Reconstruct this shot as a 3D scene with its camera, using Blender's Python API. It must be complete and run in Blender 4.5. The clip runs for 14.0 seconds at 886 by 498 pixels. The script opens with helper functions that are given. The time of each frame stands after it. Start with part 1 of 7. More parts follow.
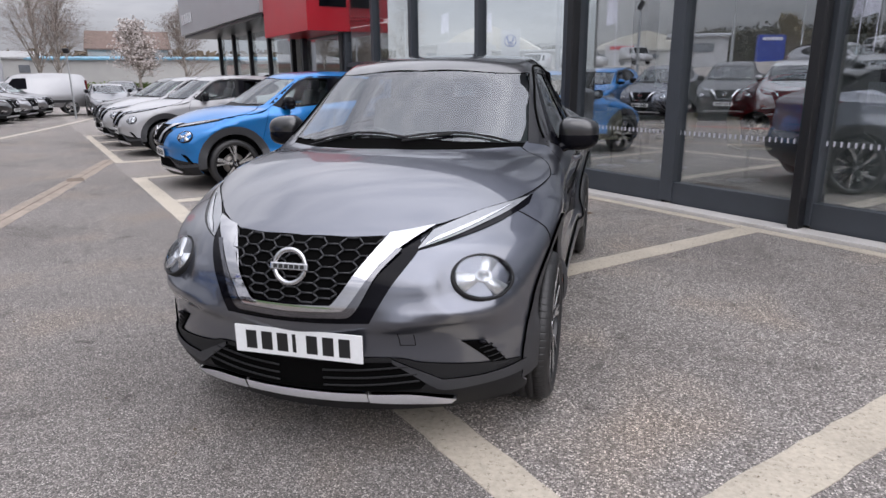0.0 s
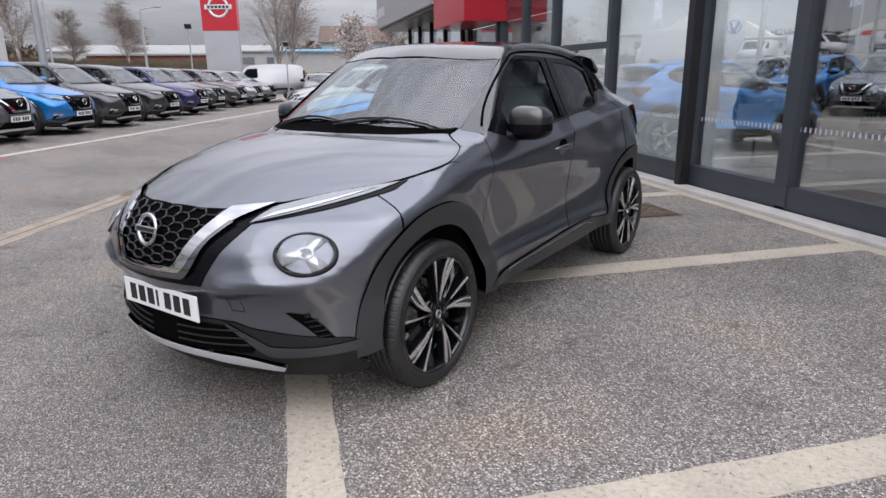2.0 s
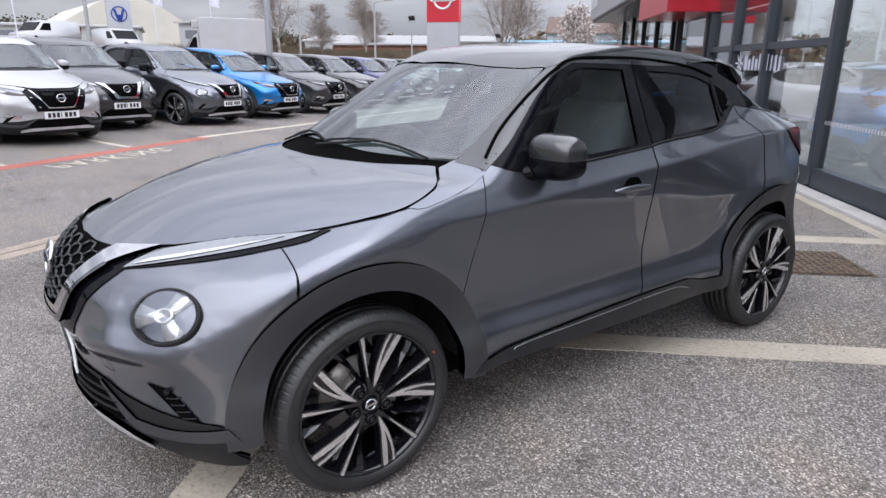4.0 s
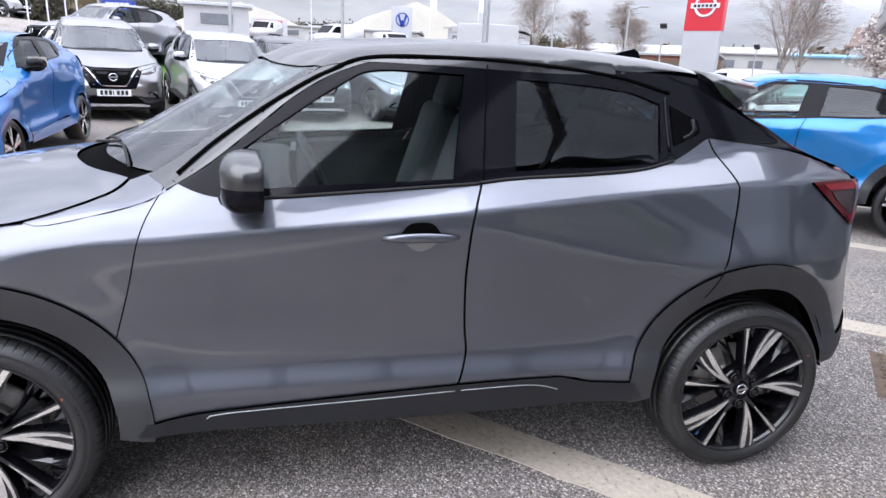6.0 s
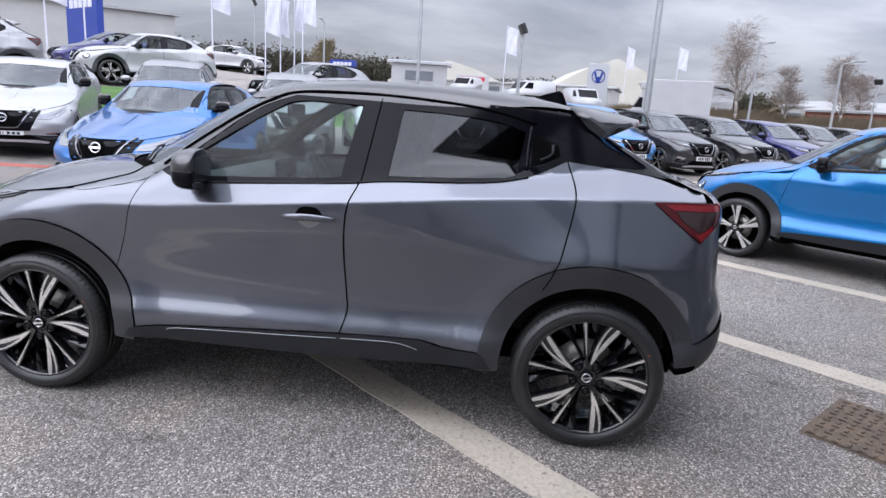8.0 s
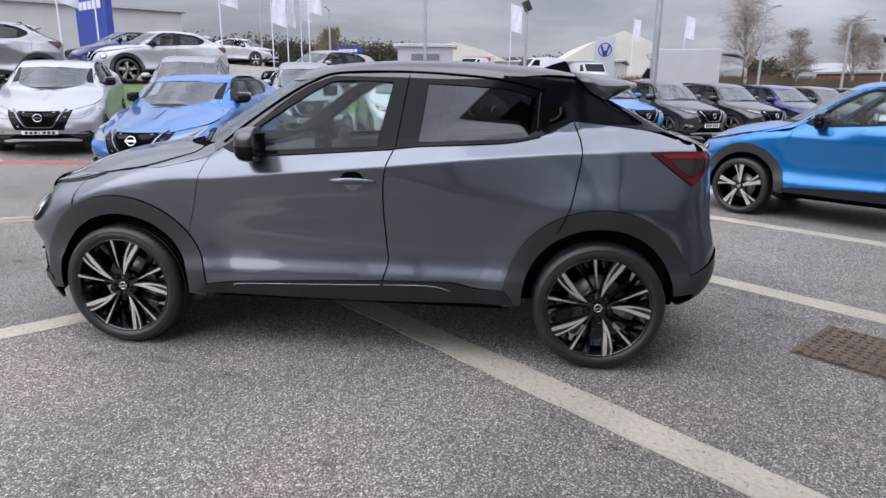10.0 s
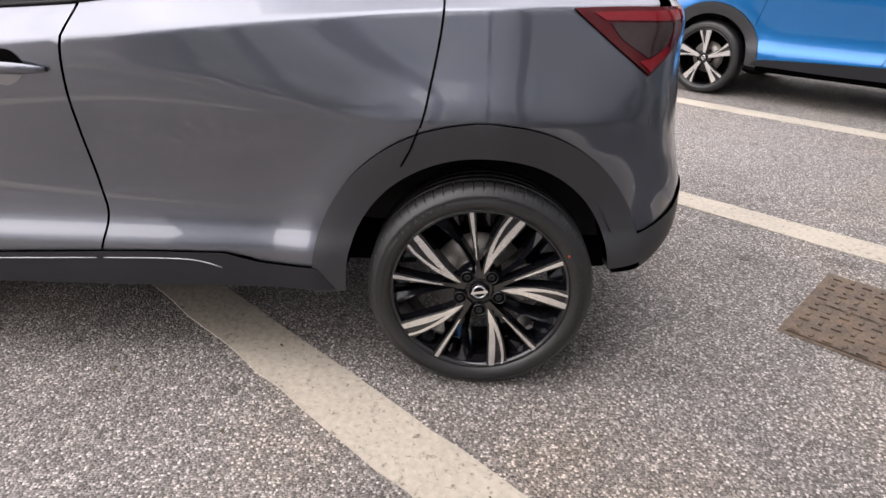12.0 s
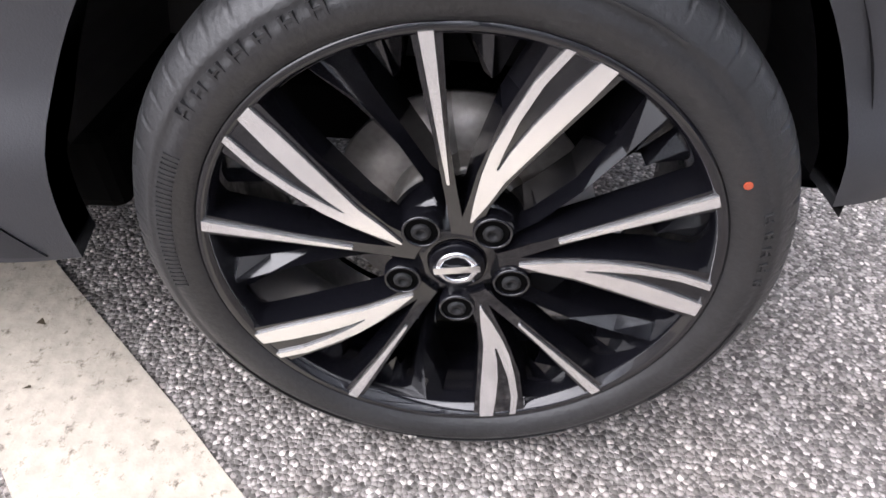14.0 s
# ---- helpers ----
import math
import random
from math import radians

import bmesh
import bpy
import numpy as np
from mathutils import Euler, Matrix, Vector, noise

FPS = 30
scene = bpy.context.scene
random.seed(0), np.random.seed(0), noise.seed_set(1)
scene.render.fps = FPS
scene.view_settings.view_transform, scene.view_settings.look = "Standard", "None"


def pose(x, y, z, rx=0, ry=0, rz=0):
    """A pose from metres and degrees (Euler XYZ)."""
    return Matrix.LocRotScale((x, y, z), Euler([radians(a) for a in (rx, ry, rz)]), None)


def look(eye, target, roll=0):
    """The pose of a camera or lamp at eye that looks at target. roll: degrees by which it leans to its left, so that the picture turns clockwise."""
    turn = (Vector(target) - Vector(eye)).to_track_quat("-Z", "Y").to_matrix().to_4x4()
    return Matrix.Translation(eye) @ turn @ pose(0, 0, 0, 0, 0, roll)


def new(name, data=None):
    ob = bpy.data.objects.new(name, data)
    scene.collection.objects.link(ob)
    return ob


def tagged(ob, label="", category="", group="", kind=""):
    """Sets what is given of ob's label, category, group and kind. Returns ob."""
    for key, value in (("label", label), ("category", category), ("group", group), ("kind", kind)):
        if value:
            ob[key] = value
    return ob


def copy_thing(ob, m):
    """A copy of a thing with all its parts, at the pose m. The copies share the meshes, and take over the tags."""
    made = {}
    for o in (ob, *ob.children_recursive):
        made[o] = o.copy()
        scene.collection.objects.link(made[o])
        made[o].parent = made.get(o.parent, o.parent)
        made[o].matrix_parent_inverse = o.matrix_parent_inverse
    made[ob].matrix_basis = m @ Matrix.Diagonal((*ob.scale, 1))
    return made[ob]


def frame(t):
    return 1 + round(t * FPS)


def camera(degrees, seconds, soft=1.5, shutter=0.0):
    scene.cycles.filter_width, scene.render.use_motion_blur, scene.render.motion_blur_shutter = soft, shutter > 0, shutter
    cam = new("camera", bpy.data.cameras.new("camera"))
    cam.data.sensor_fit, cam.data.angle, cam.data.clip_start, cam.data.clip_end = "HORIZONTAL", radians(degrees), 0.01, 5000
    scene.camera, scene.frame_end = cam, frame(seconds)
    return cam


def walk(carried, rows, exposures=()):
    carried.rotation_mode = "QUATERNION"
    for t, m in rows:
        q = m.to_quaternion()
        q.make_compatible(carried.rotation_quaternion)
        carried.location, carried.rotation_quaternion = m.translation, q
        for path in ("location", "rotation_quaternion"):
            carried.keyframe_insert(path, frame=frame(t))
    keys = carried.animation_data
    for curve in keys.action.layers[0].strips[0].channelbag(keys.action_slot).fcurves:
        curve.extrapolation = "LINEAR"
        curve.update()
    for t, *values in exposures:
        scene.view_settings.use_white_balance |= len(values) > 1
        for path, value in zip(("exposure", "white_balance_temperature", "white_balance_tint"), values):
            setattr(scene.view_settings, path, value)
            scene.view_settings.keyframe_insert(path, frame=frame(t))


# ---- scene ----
from mathutils.geometry import delaunay_2d_cdt

cam = camera(70.3, 14.0)
PATH = [
    (0, (1.102, -2.768, 1.444), (0.588, -0.906, 0.926), -0.6),
    (0.5, (1.481, -2.675, 1.447), (0.801, -0.867, 0.93), -0.9),
    (1, (1.789, -2.506, 1.407), (0.956, -0.763, 0.889), -0.8),
    (1.5, (2.084, -2.344, 1.406), (1.118, -0.675, 0.878), -0.7),
    (2, (2.401, -2.217, 1.409), (1.316, -0.626, 0.87), -0.6),
    (2.5, (2.558, -2.04, 1.405), (1.36, -0.535, 0.857), -0.2),
    (3, (2.549, -1.721, 1.443), (1.235, -0.318, 0.89), 0.2),
    (3.2, (2.555, -1.59, 1.466), (1.192, -0.235, 0.913), 0.1),
    (5.3, (2.695, 0.306, 1.501), (0.901, 0.972, 0.917), 2.1),
    (5.5, (2.712, 0.5, 1.491), (0.892, 1.093, 0.911), 2.2),
    (6, (2.765, 0.982, 1.508), (0.894, 1.405, 0.944), 2.8),
    (6.5, (2.899, 1.437, 1.501), (0.991, 1.7, 0.966), 3.1),
    (7, (3.041, 1.822, 1.502), (1.109, 1.935, 0.997), 3.4),
    (7.5, (3.219, 2.113, 1.505), (1.269, 2.097, 1.06), 3.9),
    (8, (3.557, 2.197, 1.489), (1.614, 2.02, 1.051), 3.7),
    (8.2, (3.668, 2.188, 1.499), (1.729, 1.974, 1.06), 3.0),
    (10.3, (4.037, 2.178, 1.423), (2.114, 1.965, 0.917), 0.1),
    (10.5, (3.917, 2.199, 1.415), (2.001, 1.996, 0.879), 0.1),
    (11, (3.516, 2.296, 1.394), (1.615, 2.132, 0.794), 0.1),
    (11.5, (3.036, 2.463, 1.352), (1.17, 2.367, 0.638), 0.5),
    (12, (2.523, 2.573, 1.284), (0.722, 2.519, 0.417), 1.2),
    (12.5, (2.052, 2.653, 1.153), (0.356, 2.583, 0.096), 0.8),
    (13, (1.689, 2.672, 1.017), (0.12, 2.536, -0.211), 1.0),
    (13.5, (1.474, 2.662, 0.906), (-0.041, 2.578, -0.386), 1.3),
    (14, (1.343, 2.638, 0.809), (-0.127, 2.585, -0.530), 1.7),
]
walk(cam, [(t, look(eye, target, roll)) for t, eye, target, roll in PATH],
     [(0.0, 0.05, 6350, 15), (3.2, 0.1, 6250, 14), (5.3, 0.88, 6050, 15), (6.6, 0.80, 6000, 15), (8.2, 0.38, 5950, 15), (10.5, 0.2, 6100, 15), (11.5, 0.45, 6400, 15), (12.5, 0.95, 7000, 18), (13.0, 1.2, 6700, 18), (13.5, 1.45, 6600, 18), (14.0, 1.55, 6300, 17)])

# ---- sky and light ----
SUN_UP, SUN_ROUND = radians(48), radians(200)
world = bpy.data.worlds.new("overcast_sky")
scene.world = world
world.use_nodes = True
wn, wl = world.node_tree.nodes, world.node_tree.links
wn.clear()


def wnode(kind, **k):
    n = wn.new(kind)
    for key, value in k.items():
        n.inputs[key].default_value = value
    return n


w_out, w_bg = wnode("ShaderNodeOutputWorld"), wnode("ShaderNodeBackground", Strength=1.0)
w_sky = wnode("ShaderNodeTexSky")
w_sky.sky_type, w_sky.sun_disc, w_sky.sun_elevation, w_sky.sun_rotation = "NISHITA", False, SUN_UP, SUN_ROUND
w_gain = wnode("ShaderNodeVectorMath")
w_gain.operation = "SCALE"
w_gain.inputs["Scale"].default_value = 0.09
w_at = wnode("ShaderNodeTexCoord")
w_flat = wnode("ShaderNodeMapping")
w_flat.inputs["Scale"].default_value = (1.1, 1.1, 5.0)
w_noise = wnode("ShaderNodeTexNoise", Scale=2.3, Detail=7.0, Roughness=0.55, Distortion=0.4)
w_ramp = wnode("ShaderNodeValToRGB")
for place, tone in ((0.32, (0.52, 0.54, 0.58)), (0.46, (0.69, 0.705, 0.74)), (0.60, (0.92, 0.93, 0.95))):
    e = w_ramp.color_ramp.elements[0] if place < 0.4 else w_ramp.color_ramp.elements.new(place)
    e.position, e.color = place, (*tone, 1)
w_ramp.color_ramp.elements.remove(w_ramp.color_ramp.elements[-1])
w_mix = wnode("ShaderNodeMix")
w_mix.data_type = "RGBA"
w_mix.inputs[0].default_value = 0.9
wl.new(w_at.outputs["Generated"], w_flat.inputs["Vector"])
wl.new(w_flat.outputs[0], w_noise.inputs["Vector"])
wl.new(w_noise.outputs[0], w_ramp.inputs[0])
wl.new(w_sky.outputs[0], w_gain.inputs[0])
wl.new(w_gain.outputs[0], w_mix.inputs[6])
wl.new(w_ramp.outputs[0], w_mix.inputs[7])
w_sep, w_up, w_lift = wnode("ShaderNodeSeparateXYZ"), wnode("ShaderNodeMapRange"), wnode("ShaderNodeVectorMath")
w_lift.operation = "SCALE"
for i, value in ((1, 0.0), (2, 0.9), (3, 0.66), (4, 2.9)):
    w_up.inputs[i].default_value = value
wl.new(w_at.outputs["Generated"], w_sep.inputs[0])
wl.new(w_sep.outputs[2], w_up.inputs[0])
wl.new(w_mix.outputs[2], w_lift.inputs[0])
w_side, w_gaze, w_both = wnode("ShaderNodeVectorMath"), wnode("ShaderNodeMath"), wnode("ShaderNodeMath")
w_side.operation, w_gaze.operation, w_both.operation = "DOT_PRODUCT", "MULTIPLY_ADD", "MULTIPLY"
w_side.inputs[1].default_value = (0.90, 0.40, 0.0)
w_gaze.inputs[1].default_value, w_gaze.inputs[2].default_value = 0.48, 1.0
wl.new(w_at.outputs["Generated"], w_side.inputs[0])
wl.new(w_side.outputs["Value"], w_gaze.inputs[0])
wl.new(w_gaze.outputs[0], w_both.inputs[0])
wl.new(w_up.outputs[0], w_both.inputs[1])
wl.new(w_both.outputs[0], w_lift.inputs["Scale"])
wl.new(w_lift.outputs[0], w_bg.inputs[0])
wl.new(w_bg.outputs[0], w_out.inputs[0])
sun = new("sun", bpy.data.lights.new("sun", "SUN"))
sun.data.energy, sun.data.angle, sun.data.color = 1.3, radians(75), (1.0, 0.97, 0.92)
sun.matrix_world = look((0, 0, 30), (30 * math.cos(SUN_UP) * -0.75, 30 * math.cos(SUN_UP) * 0.66, 30 - 30 * math.sin(SUN_UP)))


# ---- materials ----
def surface(name, color, rough=0.5, metal=0.0, coat=0.0, vary=0.12, scale=3.0, grain=60.0, bump=0.0, other=None, clear=0.0, spec=0.5):
    """A solid surface with blotches and grain."""
    m = bpy.data.materials.new(name)
    m.use_nodes = True
    n, l = m.node_tree.nodes, m.node_tree.links
    b = n["Principled BSDF"]
    at = n.new("ShaderNodeTexCoord")
    big, fine = n.new("ShaderNodeTexNoise"), n.new("ShaderNodeTexNoise")
    big.inputs["Scale"].default_value, big.inputs["Detail"].default_value = scale, 5
    fine.inputs["Scale"].default_value, fine.inputs["Detail"].default_value = grain, 3
    half = n.new("ShaderNodeMath")
    half.operation = "MULTIPLY_ADD"
    half.inputs[1].default_value, half.inputs[2].default_value = 0.5, 0
    add = n.new("ShaderNodeMath")
    add.operation = "MULTIPLY_ADD"
    add.inputs[1].default_value = 0.5
    l.new(at.outputs["Object"], big.inputs["Vector"])
    l.new(at.outputs["Object"], fine.inputs["Vector"])
    l.new(big.outputs[0], half.inputs[0])
    l.new(fine.outputs[0], add.inputs[0])
    l.new(half.outputs[0], add.inputs[2])
    ramp = n.new("ShaderNodeValToRGB")
    dark = tuple(c * (1 - vary) for c in color)
    light = other or tuple(min(1, c * (1 + vary)) for c in color)
    ramp.color_ramp.elements[0].position, ramp.color_ramp.elements[0].color = 0.36, (*dark, 1)
    ramp.color_ramp.elements[1].position, ramp.color_ramp.elements[1].color = 0.64, (*light, 1)
    l.new(add.outputs[0], ramp.inputs[0])
    l.new(ramp.outputs[0], b.inputs["Base Color"])
    b.inputs["Roughness"].default_value, b.inputs["Metallic"].default_value = rough, metal
    b.inputs["Coat Weight"].default_value, b.inputs["Coat Roughness"].default_value = coat, 0.03
    b.inputs["Transmission Weight"].default_value = clear
    b.inputs["Specular IOR Level"].default_value = spec
    if bump:
        k = n.new("ShaderNodeBump")
        k.inputs["Strength"].default_value, k.inputs["Distance"].default_value = bump, 0.01
        l.new(fine.outputs[0], k.inputs["Height"])
        l.new(k.outputs[0], b.inputs["Normal"])
    return m


def car_paint(name, color, metal=0.75, rough=0.32, ior=1.5):
    """Metallic lacquer: flakes under a clear coat."""
    m = surface(name, color, rough, metal, 1.0, 0.05, 1.5, 900.0)
    n, l = m.node_tree.nodes, m.node_tree.links
    b = n["Principled BSDF"]
    flake = n.new("ShaderNodeTexVoronoi")
    flake.inputs["Scale"].default_value = 1400
    k = n.new("ShaderNodeBump")
    k.inputs["Strength"].default_value, k.inputs["Distance"].default_value = 0.08, 0.0006
    at = n.new("ShaderNodeTexCoord")
    l.new(at.outputs["Object"], flake.inputs["Vector"])
    l.new(flake.outputs["Distance"], k.inputs["Height"])
    l.new(k.outputs[0], b.inputs["Normal"])
    b.inputs["Coat Roughness"].default_value, b.inputs["Coat IOR"].default_value = 0.015, ior
    return m


def pane(name, tint, gloss=1.0, ior=1.5, edge=1.0):
    """A thin glass pane: it lets light straight through and mirrors by its angle."""
    m = bpy.data.materials.new(name)
    m.use_nodes = True
    n, l = m.node_tree.nodes, m.node_tree.links
    n.clear()
    out, mix = n.new("ShaderNodeOutputMaterial"), n.new("ShaderNodeMixShader")
    t, g, f = n.new("ShaderNodeBsdfTransparent"), n.new("ShaderNodeBsdfGlossy"), n.new("ShaderNodeLayerWeight")
    steep, gain = n.new("ShaderNodeMath"), n.new("ShaderNodeMath")
    steep.operation, steep.inputs[1].default_value = "POWER", 5.0
    gain.operation, gain.use_clamp = "MULTIPLY_ADD", True
    base = gloss * ((ior - 1) / (ior + 1)) ** 2
    gain.inputs[1].default_value, gain.inputs[2].default_value = edge - base, base
    t.inputs[0].default_value, g.inputs["Color"].default_value = (*tint, 1), (0.95, 0.97, 1, 1)
    g.inputs["Roughness"].default_value, f.inputs["Blend"].default_value = 0.0, 0.5
    l.new(f.outputs["Facing"], steep.inputs[0])
    l.new(steep.outputs[0], gain.inputs[0])
    l.new(gain.outputs[0], mix.inputs[0])
    l.new(t.outputs[0], mix.inputs[1])
    l.new(g.outputs[0], mix.inputs[2])
    l.new(mix.outputs[0], out.inputs[0])
    return m


def tarmac(name, shade=1.0, chip=125.0):
    """Worn asphalt: pale chippings in dark binder, with stains."""
    m = bpy.data.materials.new(name)
    m.use_nodes = True
    n, l = m.node_tree.nodes, m.node_tree.links
    b = n["Principled BSDF"]
    at = n.new("ShaderNodeTexCoord")

    def tex(kind, scale, **k):
        t = n.new(kind)
        t.inputs["Scale"].default_value = scale
        for key, value in k.items():
            t.inputs[key].default_value = value
        l.new(at.outputs["Object"], t.inputs["Vector"])
        return t

    def ramp(source, *stops):
        r = n.new("ShaderNodeValToRGB")
        r.color_ramp.elements.remove(r.color_ramp.elements[0])
        for i, (p, c) in enumerate(stops):
            e = r.color_ramp.elements[0] if i == 0 else r.color_ramp.elements.new(p)
            e.position, e.color = p, (*c, 1)
        l.new(source, r.inputs[0])
        return r

    def blend(kind, amount, a, c):
        x = n.new("ShaderNodeMix")
        x.data_type, x.blend_type = "RGBA", kind
        if isinstance(amount, float):
            x.inputs[0].default_value = amount
        else:
            l.new(amount, x.inputs[0])
        l.new(a, x.inputs[6])
        l.new(c, x.inputs[7])
        return x.outputs[2]

    chips = tex("ShaderNodeTexVoronoi", chip, Randomness=1.0)
    small = tex("ShaderNodeTexVoronoi", chip * 1.9, Randomness=1.0)
    sep = n.new("ShaderNodeSeparateColor")
    l.new(chips.outputs["Color"], sep.inputs[0])
    sep2 = n.new("ShaderNodeSeparateColor")
    l.new(small.outputs["Color"], sep2.inputs[0])
    stone = ramp(sep.outputs[0], (0.0, (0.065, 0.062, 0.059)), (0.38, (0.155, 0.150, 0.145)), (0.70, (0.30, 0.29, 0.28)), (0.90, (0.48, 0.465, 0.45)), (1.0, (0.68, 0.66, 0.64)))
    grit = ramp(sep2.outputs[0], (0.0, (0.060, 0.057, 0.054)), (0.6, (0.165, 0.16, 0.154)), (1.0, (0.34, 0.33, 0.325)))
    pits = ramp(chips.outputs["Distance"], (0.0, (0, 0, 0)), (0.45, (0, 0, 0)), (0.75, (1, 1, 1)))
    base = blend("MIX", pits.outputs[0], stone.outputs[0], grit.outputs[0])
    stain = tex("ShaderNodeTexNoise", 0.55, Detail=6.0, Roughness=0.6)
    tone = ramp(stain.outputs[0], *[(p_, tuple(shade * q for q in c_)) for p_, c_ in ((0.3, (0.74, 0.685, 0.645)), (0.5, (1.14, 1.075, 1.03)), (0.7, (1.28, 1.215, 1.17)))])
    base = blend("MULTIPLY", 1.0, base, tone.outputs[0])
    spots = tex("ShaderNodeTexNoise", 4.5, Detail=4.0, Roughness=0.55)
    oil = ramp(spots.outputs[0], (0.25, (0.45, 0.43, 0.41)), (0.38, (1, 1, 1)))
    base = blend("MULTIPLY", 1.0, base, oil.outputs[0])
    rust = tex("ShaderNodeTexNoise", 1.1, Detail=3.0)
    warm = ramp(rust.outputs[0], (0.50, (1, 1, 1)), (0.72, (1.06, 0.985, 0.90)))
    base = blend("MULTIPLY", 1.0, base, warm.outputs[0])
    l.new(base, b.inputs["Base Color"])
    b.inputs["Roughness"].default_value = 0.82
    k = n.new("ShaderNodeBump")
    k.inputs["Strength"].default_value, k.inputs["Distance"].default_value, k.invert = 1.0, 0.006, True
    l.new(chips.outputs["Distance"], k.inputs["Height"])
    l.new(k.outputs[0], b.inputs["Normal"])
    return m


def road_paint(name, color):
    """Thick road marking paint, dirty, with the stones showing through."""
    m = surface(name, color, 0.75, 0, 0, 0.16, 2.2, 45.0, 0.25)
    n, l = m.node_tree.nodes, m.node_tree.links
    b = n["Principled BSDF"]
    at, v, r, x = n.new("ShaderNodeTexCoord"), n.new("ShaderNodeTexNoise"), n.new("ShaderNodeValToRGB"), n.new("ShaderNodeMix")
    v.inputs["Scale"].default_value, v.inputs["Detail"].default_value, v.inputs["Roughness"].default_value = 38.0, 8.0, 0.75
    r.color_ramp.elements[0].position, r.color_ramp.elements[0].color = 0.33, (0.30, 0.28, 0.25, 1)
    r.color_ramp.elements[1].position, r.color_ramp.elements[1].color = 0.44, (1, 1, 1, 1)
    x.data_type, x.blend_type = "RGBA", "MULTIPLY"
    x.inputs[0].default_value = 1
    old = b.inputs["Base Color"].links[0].from_socket
    l.new(at.outputs["Object"], v.inputs["Vector"])
    l.new(v.outputs[0], r.inputs[0])
    l.new(old, x.inputs[6])
    l.new(r.outputs[0], x.inputs[7])
    l.new(x.outputs[2], b.inputs["Base Color"])
    return m


